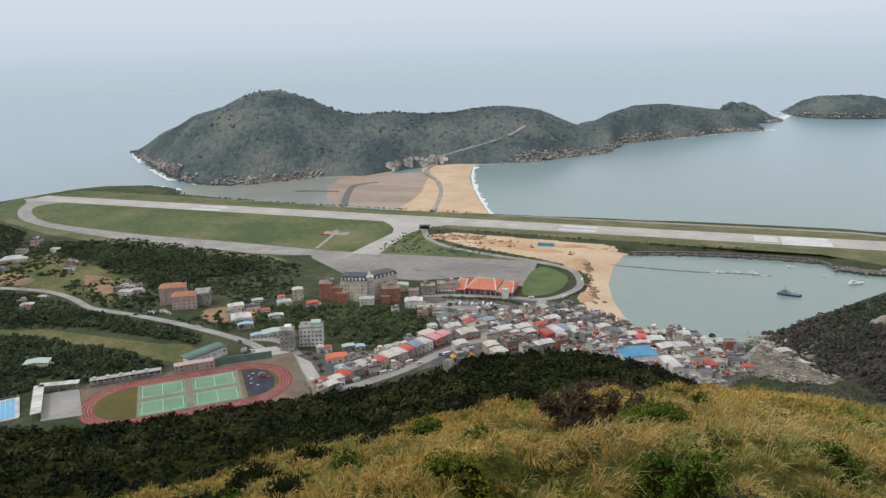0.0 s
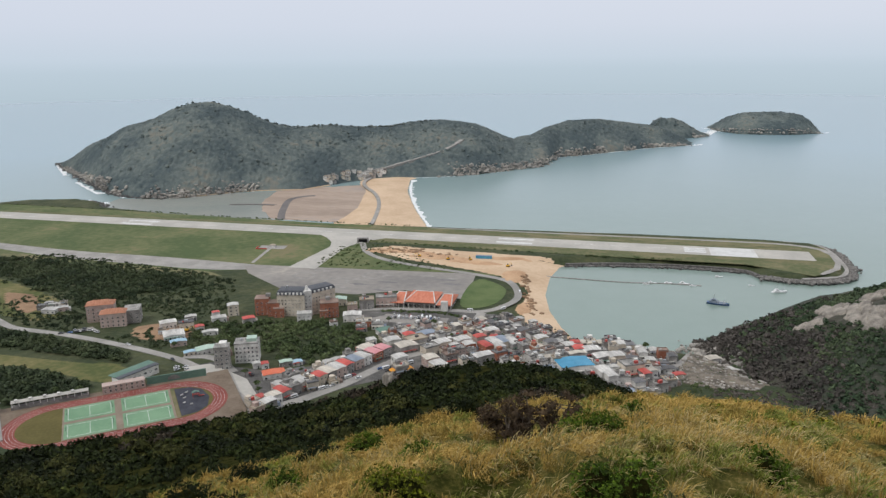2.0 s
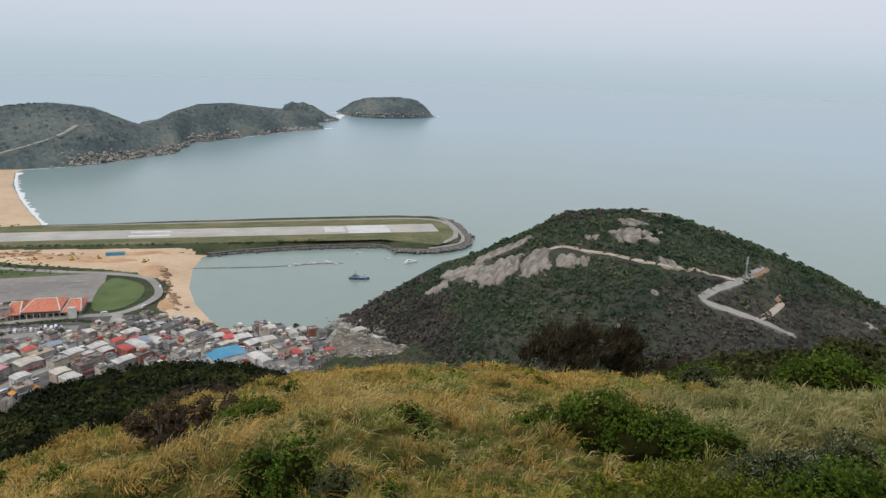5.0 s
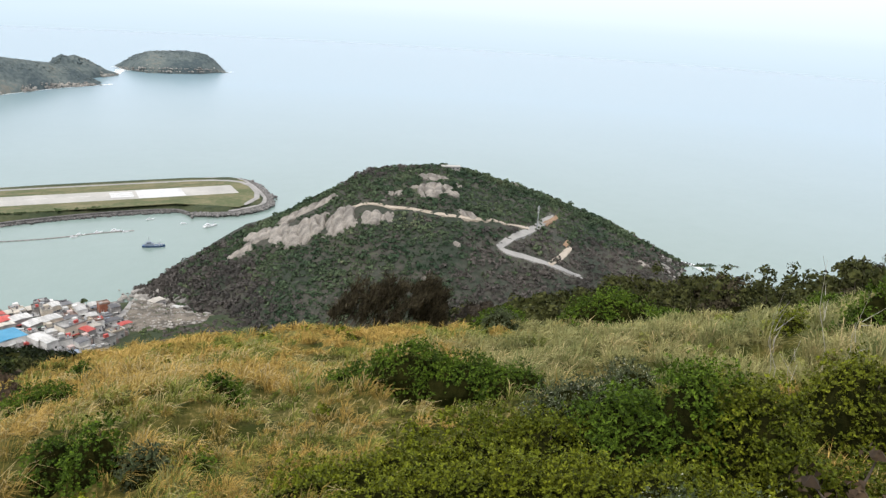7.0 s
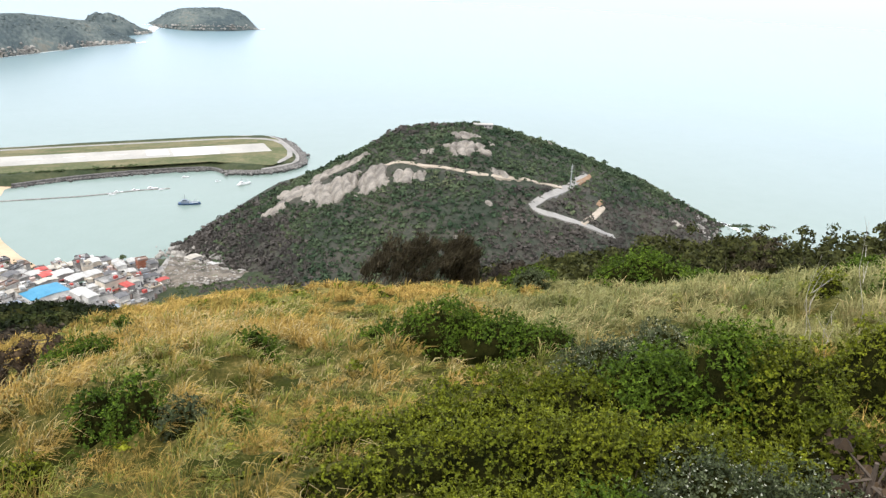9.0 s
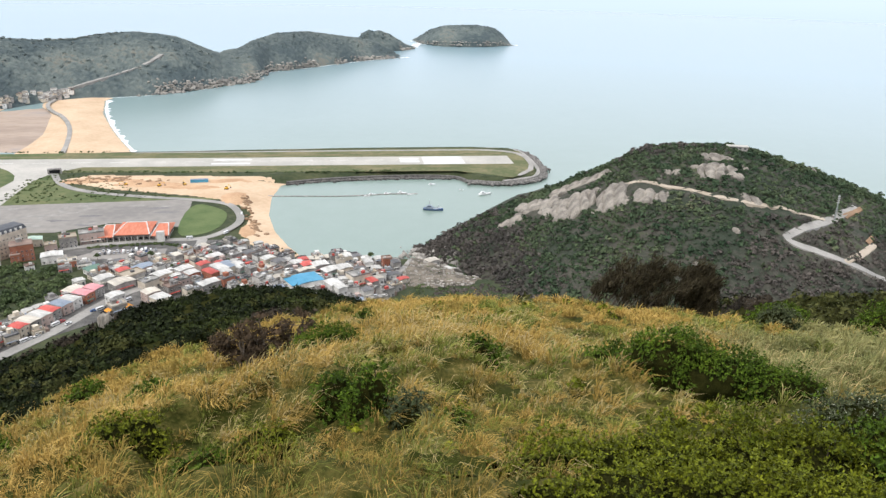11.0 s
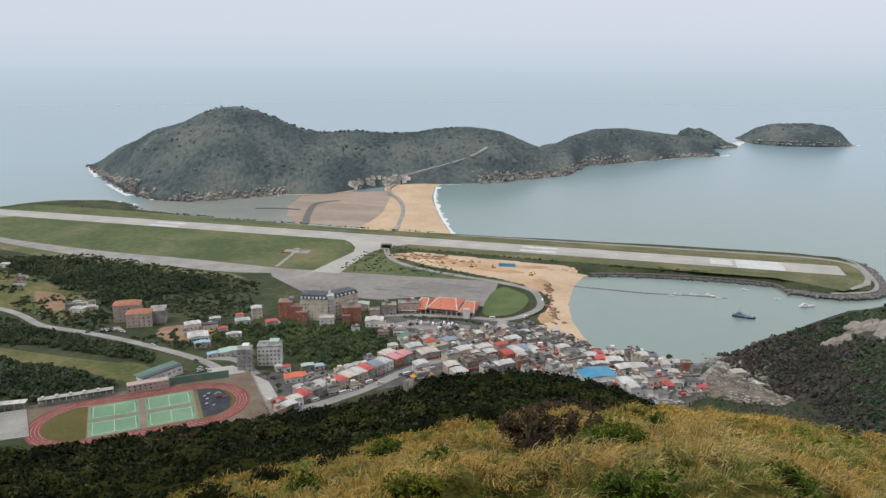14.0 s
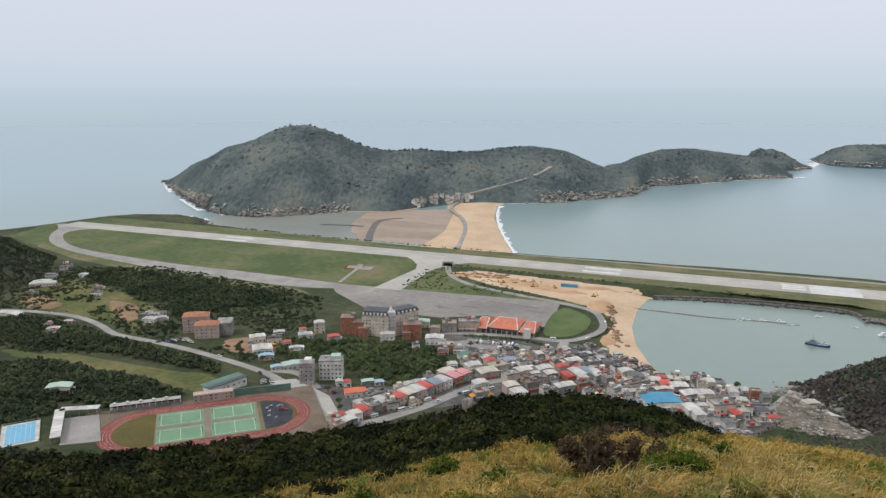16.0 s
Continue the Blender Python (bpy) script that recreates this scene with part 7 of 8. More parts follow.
# ---- silvergrass ----
# shrubs that stand in the grass: bearing, distance, width, height, leaf, material, label
OLIVE, GREEN, FLOWERS = "olive-green leafy bush close to the lookout", "dense dark green bush in the grass", "dark shrub with small pale flowers"
SHRUBS = [
    (15.0, 10.8, 1.8, 0.7, 0.040, M_OLIVEBUSH, OLIVE), (19.0, 11.4, 2.2, 1.0, 0.040, M_OLIVEBUSH, OLIVE), (23.5, 11.8, 2.5, 1.3, 0.042, M_OLIVEBUSH, OLIVE),
    (28.5, 12.2, 2.9, 1.8, 0.042, M_OLIVEBUSH, OLIVE), (34.0, 12.8, 3.1, 2.2, 0.042, M_OLIVEBUSH, OLIVE), (40.0, 13.2, 3.3, 2.6, 0.044, M_OLIVEBUSH, OLIVE),
    (46.0, 13.8, 3.5, 3.5, 0.044, M_GREENBUSH, "tall green bush close to the lookout"), (51.5, 14.2, 3.6, 3.9, 0.044, M_GREENBUSH, "tall green bush close to the lookout"),
    (56.0, 13.8, 3.2, 3.6, 0.044, M_OLIVEBUSH, "tall olive-green bush close to the lookout"), (59.5, 12.8, 2.4, 2.6, 0.042, M_OLIVEBUSH, "twiggy olive bush at the lookout's side"),
    (20.0, 8.7, 2.1, 1.0, 0.036, M_OLIVEBUSH, OLIVE), (26.0, 9.1, 2.4, 1.5, 0.036, M_OLIVEBUSH, OLIVE), (32.0, 9.5, 2.6, 1.8, 0.036, M_OLIVEBUSH, OLIVE),
    (38.0, 9.9, 2.8, 2.1, 0.036, M_OLIVEBUSH, OLIVE), (44.0, 10.1, 2.9, 2.4, 0.036, M_OLIVEBUSH, OLIVE), (50.0, 10.4, 3.0, 2.6, 0.038, M_OLIVEBUSH, OLIVE), (55.5, 10.5, 2.7, 2.4, 0.038, M_OLIVEBUSH, OLIVE),
    (22.0, 6.8, 1.9, 0.9, 0.032, M_OLIVEBUSH, "low olive-green bush at the lookout's foot"), (30.0, 7.2, 2.1, 1.2, 0.032, M_OLIVEBUSH, "low olive-green bush at the lookout's foot"),
    (38.0, 7.4, 2.2, 1.4, 0.032, M_OLIVEBUSH, "low olive-green bush at the lookout's foot"), (45.0, 7.6, 2.3, 1.5, 0.032, M_GREENBUSH, "low green bush at the lookout's foot"),
    (53.5, 8.8, 2.5, 2.1, 0.034, M_GREYBUSH, FLOWERS), (60.0, 9.0, 2.3, 2.1, 0.034, M_GREYBUSH, FLOWERS), (57.0, 7.4, 2.0, 1.5, 0.032, M_GREYBUSH, FLOWERS),
    (23.0, 22.6, 3.4, 0.9, 0.046, M_GREENBUSH, GREEN), (27.4, 22.2, 4.4, 1.7, 0.046, M_GREENBUSH, GREEN), (32.2, 22.0, 4.2, 1.8, 0.046, M_GREENBUSH, GREEN), (36.6, 21.4, 2.8, 1.2, 0.046, M_GREENBUSH, GREEN),
    (42.0, 18.6, 3.2, 1.4, 0.044, M_GREYBUSH, "grey-green thicket with small pale flowers"), (46.0, 20.2, 2.4, 1.4, 0.048, M_GREYBUSH, "grey-green thicket with small pale flowers"),
    (11.4, 22.4, 1.8, 1.5, 0.046, M_GREENBUSH, "bright green rounded bush in dry grass"),
    (-1.6, 27.0, 4.0, 1.9, 0.046, M_GREENBUSH, "low green bush beside a leafless shrub"),
    (2.0, 15.6, 1.5, 1.6, 0.048, M_GREENBUSH, "leafy green bush amid tall grass"), (-1.0, 16.4, 1.7, 1.4, 0.048, M_GREENBUSH, "leafy green bush amid tall grass"),
    (5.2, 15.2, 1.4, 1.1, 0.044, M_GREYBUSH, "grey-green shrub amid tall grass"), (9.6, 15.4, 0.9, 1.0, 0.044, M_GREENBUSH, "small green bush amid tall grass"),
    (-7.5, 15.2, 1.8, 0.9, 0.048, M_OLIVEBUSH, "low olive shrub in dry grass"), (-13.0, 15.4, 1.8, 0.8, 0.048, M_GREENBUSH, "low green bush in the grass"),
    (-1.0, 9.4, 2.0, 0.7, 0.038, M_OLIVEBUSH, "yellow-green low bush in the grass"), (9.5, 9.2, 1.8, 0.7, 0.038, M_OLIVEBUSH, "yellow-green low bush in the grass"),
    (1.6, 38.6, 1.5, 1.3, 0.08, M_GREENBUSH, "small green shrub in dry grass"), (-16.3, 29.2, 2.4, 1.3, 0.07, M_GREENBUSH, "low green bush in the grass"), (-19.2, 17.9, 2.8, 1.0, 0.05, M_OLIVEBUSH, "low olive shrub in dry grass"),
    (-21.0, 44.6, 3.8, 1.6, 0.085, M_GREENBUSH, "green shrub at the grass edge"), (-25.2, 60.1, 5.1, 1.9, 0.108, M_SLOPELEAF, "dark shrub at the grass edge"),
    (-31.0, 52.0, 4.6, 2.0, 0.10, M_SLOPELEAF, "dark shrub at the grass edge"), (-36.0, 40.0, 4.2, 1.7, 0.085, M_SLOPELEAF, "dark shrub at the grass edge"), (-28.0, 34.0, 2.6, 1.2, 0.075, M_GREENBUSH, "green shrub at the grass edge"),
    (-12.5, 66.0, 4.4, 1.9, 0.11, M_SLOPELEAF, "dark shrub at the grass edge"), (-17.5, 69.0, 5.0, 2.0, 0.11, M_SLOPELEAF, "dark shrub at the grass edge"), (-33.0, 24.0, 2.6, 1.3, 0.06, M_SLOPELEAF, "dark shrub at the grass edge"),
    (-38.0, 26.0, 2.8, 1.4, 0.06, M_GREENBUSH, "green shrub at the grass edge"), (-22.0, 27.0, 1.8, 0.9, 0.06, M_OLIVEBUSH, "low olive shrub in dry grass"),
    (56.7, 34.2, 2.4, 1.6, 0.08, M_OLIVEBUSH, "low olive bush on the grassy shoulder"), (34.7, 62.0, 4.2, 2.7, 0.09, M_GREYBUSH, "pale grey-green shrub on the grassy shoulder"),
    (34.8, 70.1, 7.2, 2.6, 0.12, M_GREENBUSH, "broad green bush on the shoulder of the slope"), (43.6, 70.7, 12.0, 4.2, 0.13, M_GREENBUSH, "broad bright green bush on the slope"),
    (47.5, 78.1, 9.6, 3.5, 0.13, M_GREENBUSH, "broad bright green bush on the slope"), (58.8, 61.7, 5.4, 2.6, 0.10, M_GREENBUSH, "green bush on the grassy shoulder"),
    (62.5, 33.0, 4.0, 2.4, 0.07, M_GREENBUSH, "green bush on the grassy shoulder"), (66.0, 30.0, 3.6, 2.2, 0.07, M_OLIVEBUSH, "low olive bush on the grassy shoulder"),
    (63.5, 13.0, 3.0, 2.3, 0.044, M_OLIVEBUSH, "twiggy olive bush at the lookout's side"), (68.0, 12.4, 3.2, 2.6, 0.044, M_OLIVEBUSH, "twiggy olive bush at the lookout's side"), (65.5, 9.4, 2.4, 2.0, 0.036, M_BROWNBUSH, "dark half-bare bush at the lookout's side"), (61.5, 18.0, 3.0, 1.6, 0.05, M_OLIVEBUSH, "low olive bush on the grassy shoulder")]
SHRUB_PLACES = [(d * math.sin(radians(a)), d * math.cos(radians(a)), w) for a, d, w, *_ in SHRUBS]


def under_shrubs(x, y, reach=0.42):
    """True where a shrub stands."""
    near = np.zeros(np.shape(x), bool)
    for sx, sy, w in SHRUB_PLACES:
        near |= np.hypot(x - sx, y - sy) < w * reach
    return near


def grass_edge(az, x, y, d):
    """Above zero inside the grass."""
    return az + 41 - 9 * fbm(x, y, 14.0, 2, 9)


def tussocks(x, y):
    """Height of the matted grass above the soil: rounded tussocks of two sizes."""
    big, small = fbm(x + 0.6 * fbm(x, y, 1.1, 1, 5), y, 3.2, 2, 44), fbm(x, y, 1.25, 2, 46)
    return 0.02 + 1.15 * smooth(-0.45, 0.45, big) + 0.55 * (1 - np.abs(small)) ** 2.5 * smooth(-0.6, 0.4, big + 0.3)


def pale_zone(x, y):
    az, d = np.degrees(np.arctan2(x, y)), np.hypot(x, y)
    return smooth(30, 40, az + 10 * fbm(x, y, 12.0, 2, 61)) * smooth(15, 24, d)


def grass_mat():
    """The matted foot of the grass, coloured dark for the shade between tussocks."""
    az = np.arange(-54, 76, 0.36)
    d = 4.6 * (96 / 4.6) ** np.linspace(0, 1, 220)
    a, dd = np.meshgrid(az, d, indexing="ij")
    x, y = dd * np.sin(np.radians(a)), dd * np.cos(np.radians(a))
    inside = grass_edge(a, x, y, dd)
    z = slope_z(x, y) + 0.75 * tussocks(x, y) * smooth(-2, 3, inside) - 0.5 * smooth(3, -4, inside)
    z += 0.10 * fbm(x, y, 0.35, 2, 47) - 0.4 * smooth(86, 96, dd)
    f = grid_faces(len(az), len(d))
    keep = (inside.ravel()[f].max(1) > -4) & ~under_shrubs(x, y, 0.40).ravel()[f].all(1)
    used, inv = np.unique(f[keep], return_inverse=True)
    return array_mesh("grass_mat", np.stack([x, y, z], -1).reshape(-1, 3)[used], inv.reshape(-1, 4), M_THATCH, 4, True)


def grass(name, x, y, z, size, blades, material, seed, lean=0.38, thin=1.0, stand=1.0):
    """Tussocks: fountains of arching blades, combed by the wind towards the east."""
    r = np.random.RandomState(seed)
    n = len(x)
    own = np.repeat(np.arange(n), blades)
    k = len(own)
    d = np.hypot(x, y)[own]
    h = size[own] * r.uniform(0.45, 1.0, k) * stand
    wide = np.maximum(0.005, d * 0.00055) * r.uniform(0.7, 1.4, k) * thin
    a = r.uniform(0, 6.283, k)
    spread = 0.30 * size[own] * np.sqrt(r.rand(k))
    bx, by = x[own] + np.cos(a) * spread, y[own] + np.sin(a) * spread
    bz = z[own] - 0.06
    gust = 0.5 + 0.9 * (0.5 + fbm(x, y, 5.0, 2, 64))[own]
    turn = -0.35 + 1.1 * fbm(x, y, 9.0, 2, 65)[own]
    out = r.uniform(0.20, 1.05, k) * h
    tx, ty = np.cos(a) * out + lean * gust * np.cos(turn) * h, np.sin(a) * out + lean * gust * np.sin(turn) * h
    b = r.uniform(0, 6.283, k)
    sx, sy = np.cos(b) * wide, np.sin(b) * wide
    m, tip = r.uniform(0.55, 0.75, k), r.uniform(0.35, 0.95, k)
    v = np.stack([np.stack([bx, by, bz], -1), np.stack([bx + tx * 0.40 - sx, by + ty * 0.40 - sy, bz + h * m], -1),
                  np.stack([bx + tx * 0.40 + sx, by + ty * 0.40 + sy, bz + h * m], -1), np.stack([bx + tx, by + ty, bz + h * tip], -1)], 1).reshape(-1, 3)
    i = np.arange(k)[:, None] * 4
    return array_mesh(name, v, np.concatenate([i + [0, 1, 2], i + [1, 3, 2]]), material, 3, False)


def grass_field(n, seed, d0=5.0, d1=92.0):
    """Places of tussocks, which grow wider apart down the slope."""
    r = np.random.RandomState(seed)
    a = r.uniform(-52, 70, n)
    q = np.linspace(d0, d1, 400)
    share = np.cumsum(q / (0.42 + 0.014 * q) ** 2)
    d = np.interp(r.uniform(0, share[-1], n), share, q)
    x, y = d * np.sin(np.radians(a)), d * np.cos(np.radians(a))
    ok = (grass_edge(a, x, y, d) > 0) & ~under_shrubs(x, y)
    return x[ok], y[ok], d[ok]


stuff(grass_mat(), "shade-darkened matted foot of golden silvergrass covering the slope", "grass")
gx, gy, gd = grass_field(11200, 201)
high = smooth(0.2, 1.0, tussocks(gx, gy))
gz_ = slope_z(gx, gy) + 0.75 * tussocks(gx, gy)
gs = (0.50 + 0.0060 * gd) * np.random.RandomState(8).uniform(0.5, 1.35, len(gx)) * (0.65 + 0.45 * high)
pale = pale_zone(gx, gy) + 0.25 * np.random.RandomState(6).normal(size=len(gx)) > 0.5
green = ~pale & (fbm(gx, gy, 4.2, 3, 72) + 0.26 * np.random.RandomState(5).normal(size=len(gx)) - 0.45 * (high - 0.5) > 0.0)
gold = ~pale & ~green
stuff(grass("silvergrass", gx[gold], gy[gold], gz_[gold], gs[gold], 58, M_BLADE, 202), "golden wind-bent silvergrass on the slope", "grass")
stuff(grass("green_grass", gx[green], gy[green], gz_[green], gs[green] * 0.9, 58, M_BLADEGREEN, 205), "green blades among the golden grass", "grass")
stuff(grass("pale_silvergrass", gx[pale], gy[pale], gz_[pale], gs[pale] * 1.1, 58, M_BLADEPALE, 203, 0.3, 1.0, 1.15), "pale straw and grey-green grass on the shoulder", "grass")
pick = (fbm(gx, gy, 6.0, 2, 71) > 0.0) & (gd < 45)
stuff(grass("grass_plumes", gx[pick], gy[pick], gz_[pick] + 0.12, gs[pick], 7, M_PLUME, 204, 0.5, 0.8, 1.25), "pale straw plumes above the grass", "grass")


tx, ty, td = grass_field(1500, 207, 7.0)
tz = slope_z(tx, ty) + 0.6 * tussocks(tx, ty)
in_pale = pale_zone(tx, ty) > 0.5
mottle = fbm(tx, ty, 7.0, 2, 52)
for nm, pick, m, lab in (("low_shrubs", ~in_pale & (mottle > 0.15), M_OLIVEBUSH, "low olive tufts among the golden grass"), ("pale_shrubs", in_pale & (mottle > 0.0), M_BLADEGREEN, "low green tufts among pale grass")):
    tr = np.clip(td * 0.013, 0.18, 0.75)[pick] * np.random.RandomState(4).uniform(0.6, 1.5, pick.sum())
    stuff(card_clumps(nm, np.stack([tx, ty, tz + 0.2], -1)[pick], tr, 70, 0.17, m, 208, 0.7, 0.6, 0.2, True, 0.6), lab, "shrubs")


# ---- bushes and trees of the foreground ----
def rosettes(name, centres, radii, leaf, material, seed, squash=0.85, dense=1.0):
    """Foliage as sprays of small leaves over rounded lobes."""
    r = np.random.RandomState(seed)
    count = np.clip(dense * 3.2 * (radii / (leaf * 1.9)) ** 2, 10, 260).astype(int)
    own = np.repeat(np.arange(len(centres)), count)
    k = len(own)
    v = r.normal(size=(k, 3))
    v[:, 2] = np.abs(v[:, 2]) - 0.35
    v /= np.linalg.norm(v, axis=1, keepdims=True)
    lump = 0.78 + 0.26 * np.sin(v[:, 0] * 5 + own) * np.cos(v[:, 1] * 6 + own * 1.7) + r.uniform(-0.38, 0.16, k)
    c = centres[own] + v * (radii[own] * lump)[:, None] * (1, 1, squash)
    axis = v + (0, 0, 0.7) + r.normal(size=(k, 3)) * 0.25
    axis /= np.linalg.norm(axis, axis=1, keepdims=True)
    per = 6
    c, axis = np.repeat(c, per, 0), np.repeat(axis, per, 0)
    k *= per
    q = r.normal(size=(k, 3))
    q -= axis * (q * axis).sum(1, keepdims=True)
    q /= np.linalg.norm(q, axis=1, keepdims=True)
    along = axis * r.uniform(0.05, 1.0, (k, 1)) + q * r.uniform(0.6, 1.0, (k, 1))
    along /= np.linalg.norm(along, axis=1, keepdims=True)
    side = np.cross(along, axis + r.normal(size=(k, 3)) * 0.2)
    side /= np.linalg.norm(side, axis=1, keepdims=True)
    s = leaf * r.uniform(0.7, 1.3, (k, 1))
    base = c + axis * leaf * r.uniform(-0.4, 0.5, (k, 1))
    quad = np.stack([base, base + along * s * 0.55 - side * s * 0.27, base + along * s * 1.1, base + along * s * 0.55 + side * s * 0.27], 1).reshape(-1, 3)
    f = np.arange(k * 4).reshape(-1, 4)
    return array_mesh(name, quad, np.concatenate([f[:, [0, 1, 2]], f[:, [0, 2, 3]]]), material, 3, False)


def bush(bearing, dist, w, h, leaf, material, label, seed, name="bush"):
    """A shrub: a near-black core painted as the shade in its gaps, and lobes of leafy sprays."""
    x, y = dist * math.sin(radians(bearing)), dist * math.cos(radians(bearing))
    z = float(slope_z(np.array(x), np.array(y)))
    e = thing(name, (x, y, z), 0, label, name.replace("_", " "), "shrubs on the slope")
    r = np.random.RandomState(seed)
    depth = w * 0.85
    lift = 0.55 * float(tussocks(np.array(x), np.array(y))) if dist > 11 else 0.0
    h = h + lift
    lobes = int(np.clip((w * depth + 1.6 * h * (w + depth)) * 2.3, 28, 100))
    k = np.arange(lobes)
    a, up = k * 2.4 + r.uniform(-0.35, 0.35, lobes), 1 - (k + 0.5) / lobes * 1.02
    q = np.sqrt(np.clip(1 - up ** 2, 0, 1)) * r.uniform(0.84, 1.06, lobes)
    lx, ly = np.cos(a) * q * w / 2 * 0.88, np.sin(a) * q * depth / 2 * 0.88
    swell = 1 + 0.16 * np.sin(a * 3 + seed) * q
    lx, ly = lx * swell, ly * swell
    rad = np.minimum(0.66 * math.sqrt((w * depth + 1.6 * h * (w + depth)) / lobes), 0.34 * h) * r.uniform(0.65, 1.25, lobes) + 0.03
    gz0 = slope_z(x + lx, y + ly) - z
    c = np.stack([lx, ly, gz0 + h * np.clip(up, 0.02, 1) * r.uniform(0.80, 1.04, lobes) - rad * 0.35], -1)
    crown_ = rosettes("crown", c, rad, leaf * 1.5, material, seed, 0.85, 1.05)
    crown_.parent = e
    # solid dark core: paints the shade seen between the leafy lobes
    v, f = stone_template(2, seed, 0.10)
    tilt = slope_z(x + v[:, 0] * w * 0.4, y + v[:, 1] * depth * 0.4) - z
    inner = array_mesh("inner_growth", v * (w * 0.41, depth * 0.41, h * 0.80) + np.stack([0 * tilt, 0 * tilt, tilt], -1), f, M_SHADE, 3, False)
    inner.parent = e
    if "flower" in label:
        petals = rosettes("blossom", c + (0, 0, 0.05), rad * 1.05, leaf * 0.55, M_PETAL, seed + 1, 0.85, 0.03)
        petals.parent = e
    stems = bmesh.new()
    for i in range(0, lobes, max(1, lobes // 12)):
        tube(stems, [(lx[i] * 0.4, ly[i] * 0.4, gz0[i] * 0.4 - 0.1), (lx[i] * 0.8, ly[i] * 0.8, c[i, 2] * 0.6), tuple(c[i])], 0.02 + 0.008 * h, 5, 0.008)
    part("stem", stems, M_WOOD, e)
    return e


for i, row in enumerate(SHRUBS):
    bush(*row, 300 + i)


def wind_tree(x, y, height, spread, label, seed, material=M_PINE, low=0.1, cards=60, tufts=9, puff=0.15):
    """A tree bent by the wind: leaning stems and layered tufts."""
    z = float(slope_z(np.array(float(x)), np.array(float(y))))
    e = thing("tree", (x, y, z), 0, label, "tree", "trees on the slope")
    r = np.random.RandomState(seed)
    bm, tips = bmesh.new(), []
    for k in range(9):
        bx = (k - 4) * spread * 0.09
        top = (bx + spread * r.uniform(0.05, 0.45) - spread * 0.12, r.uniform(-1, 1) * spread * 0.18, height * r.uniform(0.6, 0.95))
        mid = (bx + (top[0] - bx) * 0.35, top[1] * 0.5, top[2] * 0.5)
        tube(bm, [(bx * 0.5, 0, -0.3), mid, top], 0.11, 6, 0.03)
        for j in range(tufts):
            u = r.uniform(low, 1.0)
            base = np.array(mid) * (1 - u) + np.array(top) * u
            tip = base + r.normal(size=3) * (spread * 0.10, spread * 0.09, height * 0.10)
            tube(bm, [tuple(base), tuple(tip)], 0.03, 4, 0.01)
            tips.append(tip)
    part("trunk", bm, M_WOOD, e)
    tips = np.array(tips)
    crown_ = card_clumps("crown", tips, r.uniform(0.45, 0.95, len(tips)) * height * puff, cards, 0.19, material, seed, 0.8, 0.55)
    crown_.parent = e
    return e



def wind_pine(x, y, height, spread, label, seed, bend=1.0):
    """A pine combed over by the wind: stems sweep to leeward, the needles stand in upright feathery sprays."""
    z = float(slope_z(np.array(float(x)), np.array(float(y))))
    e = thing("tree", (x, y, z), 0, label, "tree", "trees on the slope")
    r = np.random.RandomState(seed)
    lee = np.array((math.cos(math.atan2(x, y)), -math.sin(math.atan2(x, y)), 0.0))
    deep = np.array((lee[1], -lee[0], 0.0))
    bm, sprays = bmesh.new(), []
    for k in range(11):
        u = k / 10
        foot = lee * spread * (-0.46 + 0.55 * u) + deep * r.uniform(-0.5, 0.5)
        top = foot + lee * spread * bend * r.uniform(0.18, 0.42) + deep * r.uniform(-1, 1) * spread * 0.14 + np.array((0, 0, height * (0.62 + 0.32 * math.sin(0.6 + 2.1 * u)) * r.uniform(0.85, 1.05)))
        mid = foot + (top - foot) * (0.40, 0.40, 0.62) + deep * r.uniform(-0.2, 0.2)
        tube(bm, [tuple(foot + (0, 0, -0.4)), tuple(foot + (mid - foot) * (0.35, 0.35, 0.5)), tuple(mid), tuple(top)], 0.13, 6, 0.03)
        for j in range(22):
            s = r.uniform(0.16 + 0.25 * (1 - u), 1.0)
            base = (mid + (top - mid) * (s - 0.5) * 2) if s > 0.5 else (foot + (mid - foot) * s * 2)
            tip = base + lee * spread * r.uniform(-0.02, 0.13) + deep * r.normal() * spread * 0.07 + np.array((0, 0, r.uniform(-0.02, 0.14) * height))
            tube(bm, [tuple(base), tuple(tip)], 0.035, 4, 0.012)
            sprays += [base + (tip - base) * q for q in (0.45, 0.75, 1.0)]
    part("trunk", bm, M_WOOD, e)
    sprays = np.array(sprays)
    per = 16
    c = np.repeat(sprays, per, 0) + r.normal(size=(len(sprays) * per, 3)) * height * 0.030
    way = lee * r.uniform(-0.1, 0.6, (len(c), 1)) + deep * r.normal(size=(len(c), 1)) * 0.30 + np.array((0, 0, 1.0)) * r.uniform(0.3, 1.2, (len(c), 1))
    way *= (height * r.uniform(0.05, 0.11, len(c)) / np.linalg.norm(way, axis=1))[:, None]
    side = np.cross(way, r.normal(size=way.shape))
    side *= (0.045 / np.linalg.norm(side, axis=1))[:, None]
    needles = array_mesh("crown", np.stack([c - side, c + side, c + way], 1).reshape(-1, 3), np.arange(len(c) * 3).reshape(-1, 3), M_PINE, 3, False)
    needles.parent = e


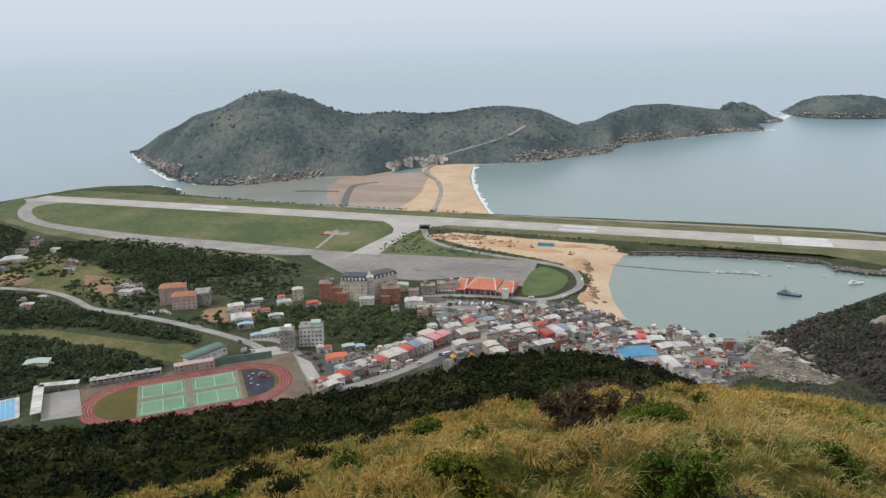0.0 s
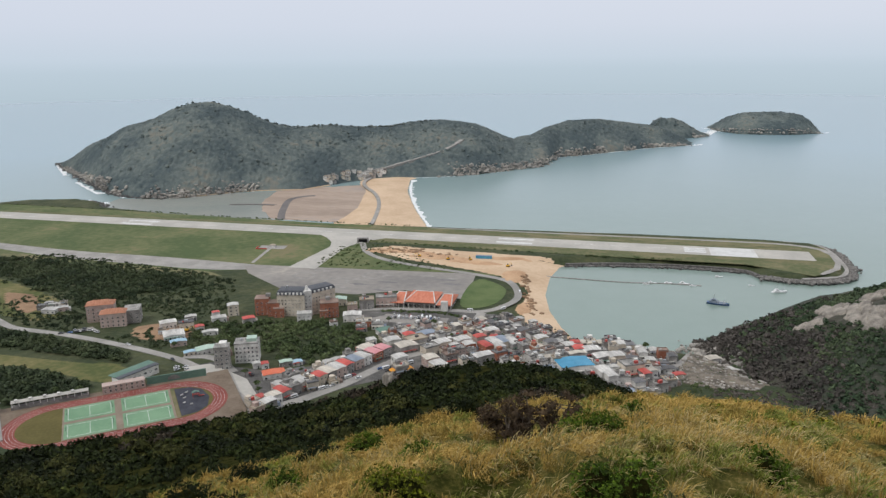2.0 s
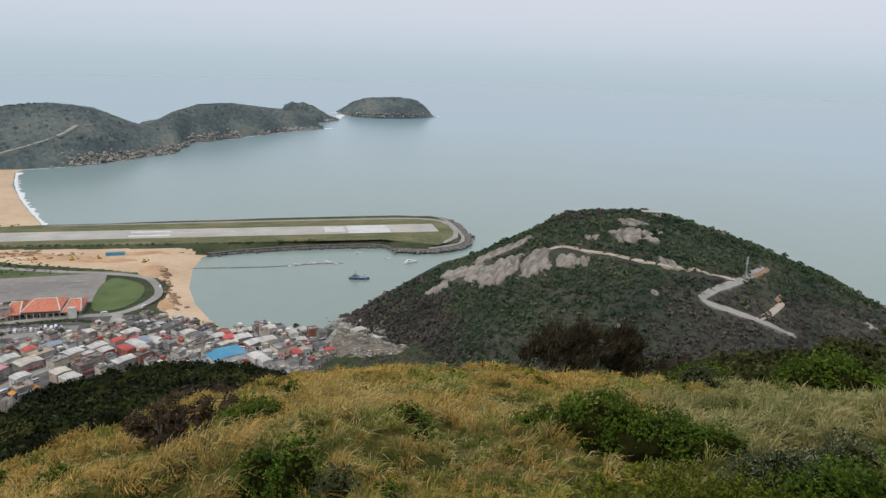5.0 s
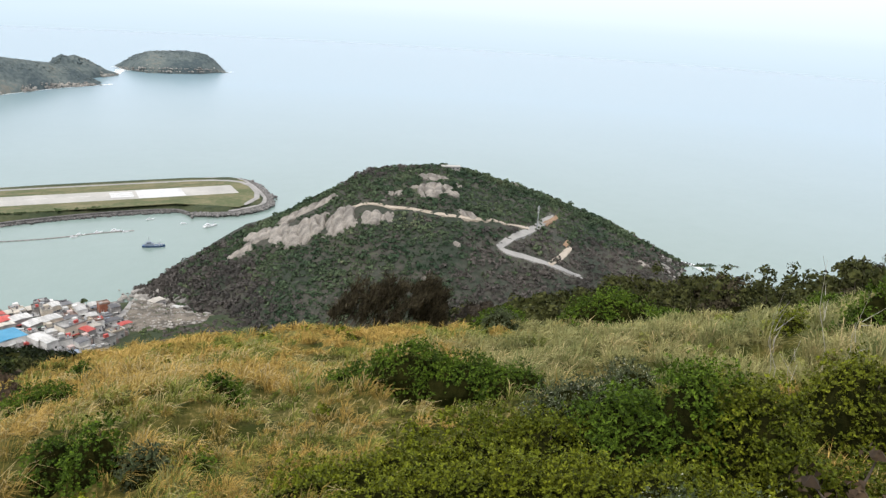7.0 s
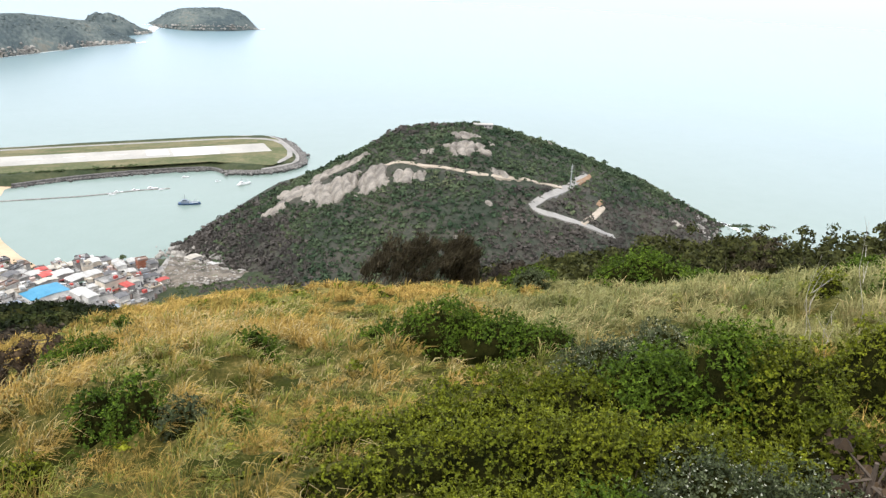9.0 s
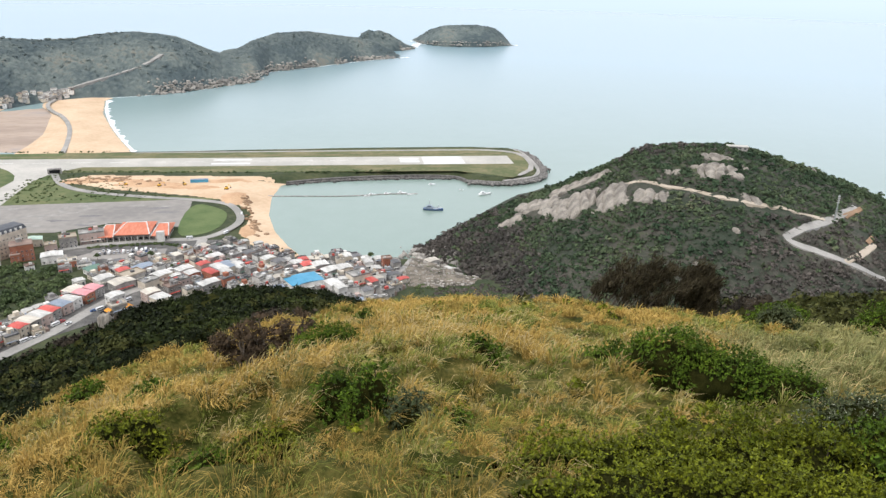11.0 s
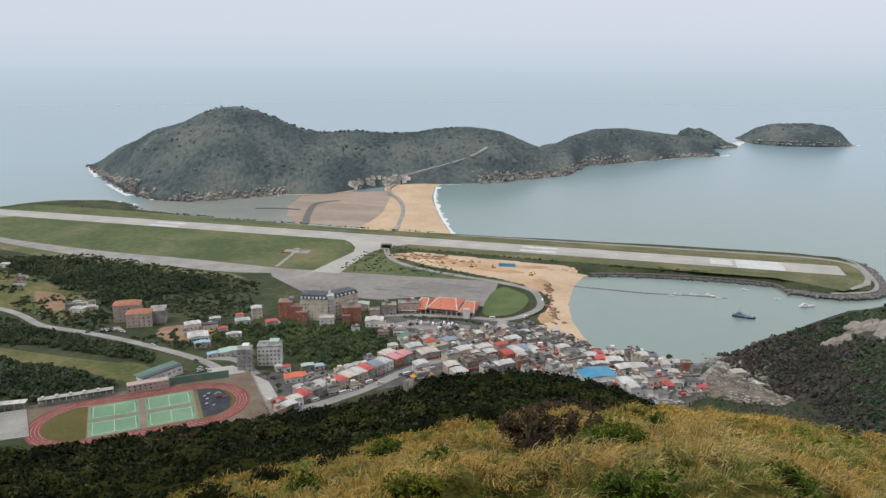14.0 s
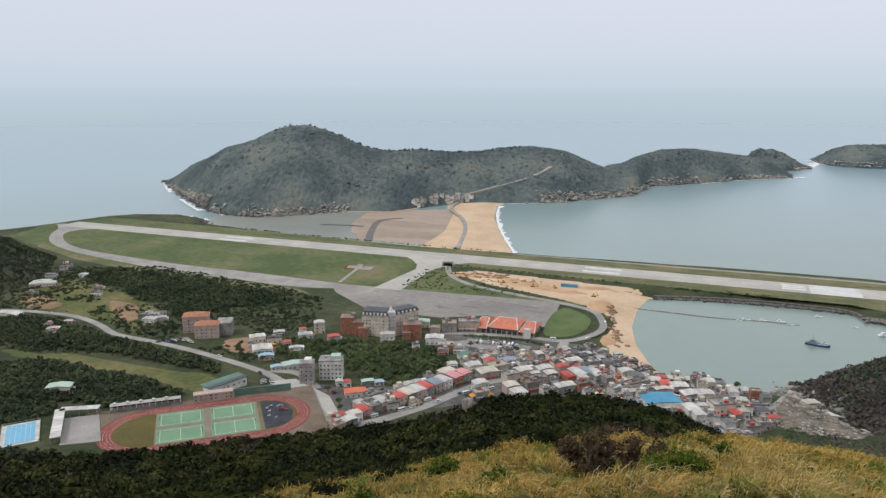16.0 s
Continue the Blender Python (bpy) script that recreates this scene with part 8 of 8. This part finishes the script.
wind_pine(32.0, 71.5, 7.6, 13.0, "brown wind-bent pine on the crest of the slope", 401)
wind_pine(39.2, 70.3, 8.8, 6.4, "dark upright pine on the crest of the slope", 402, 0.5)
for i, (x, y, h) in enumerate(((-4.0, 32.6, 3.2), (-5.6, 33.6, 2.6))):
    wind_tree(x, y, h, h * 1.1, "leafless brown shrub in dry grass", 340 + i, M_BROWNBUSH, 0.05, 34)
for i, (b, dist, h) in enumerate(((43.5, 122, 9), (45.5, 125, 10.5), (48, 122, 10.5), (50.5, 126, 10), (53, 126, 8.5), (56, 124, 8), (59, 124, 8.5), (62, 120, 9), (65, 120, 9), (44.8, 135, 11), (47, 135, 11.5), (49.3, 138, 11.5), (52, 138, 10), (54.5, 136, 9.5), (57.5, 136, 9.5), (60.5, 134, 9.5), (63.5, 132, 9.5), (41.5, 112, 5), (44.5, 104, 6.5), (47, 106, 7), (49, 108, 7), (52, 108, 6), (55, 108, 6), (58, 106, 6), (60, 104, 6), (63, 104, 6), (39, 104, 4.5), (36.5, 100, 4))):
    h += 3.2 * float(smooth(51, 55, b)) * (dist > 110)
    wind_tree(dist * math.sin(radians(b)), dist * math.cos(radians(b)), h, h * 1.6, "dark round-crowned tree on the hill's shoulder", 410 + i, M_HILLTREE if i % 4 else M_PINE, 0.1, 50, 9, 0.2)
x, y, z, d = slope_places(1300, 14, 72, 80, 160, 107, 1.0)
r = rs.uniform(0.9, 2.4, len(x))
stuff(card_clumps("crest_scrub", np.stack([x, y, z + r * 0.3], -1), r, 50, 0.22, M_HILLTREE, 108, 0.75, 0.6), "olive scrub behind the crest of the slope", "scrub")
wind_tree(9.8, 4.6, 3.6, 3.4, "dark bare shrub tangle at the lookout's side", 460, M_BROWNBUSH, 0.1, 16, 10, 0.10)
twigs = thing("bare_twigs", (17.4, 9.8, float(slope_z(np.array(17.4), np.array(9.8)))), 0, "bleached bare branches beside the lookout", "branches")
tw = np.random.RandomState(9)
for k in range(6):
    b = bmesh.new()
    p0 = Vector((tw.uniform(-2.0, 2.0), tw.uniform(-1.3, 1.3), -0.1))
    dirn = Vector((tw.uniform(-0.6, 0.2), tw.uniform(-0.3, 0.5), tw.uniform(2.0, 3.8)))
    tube(b, [tuple(p0), tuple(p0 + dirn * 0.3 + Vector((0.12, 0, 0))), tuple(p0 + dirn * 0.62 + Vector((-0.06, 0.1, 0))), tuple(p0 + dirn)], 0.010, 5, 0.003)
    for j in range(4):
        s = p0 + dirn * tw.uniform(0.4, 0.9)
        tube(b, [tuple(s), tuple(s + Vector((tw.uniform(-0.5, 0.5), tw.uniform(-0.3, 0.3), tw.uniform(0.1, 0.6))))], 0.008, 4, 0.003)
    part("branch", b, M_TWIG, twigs)
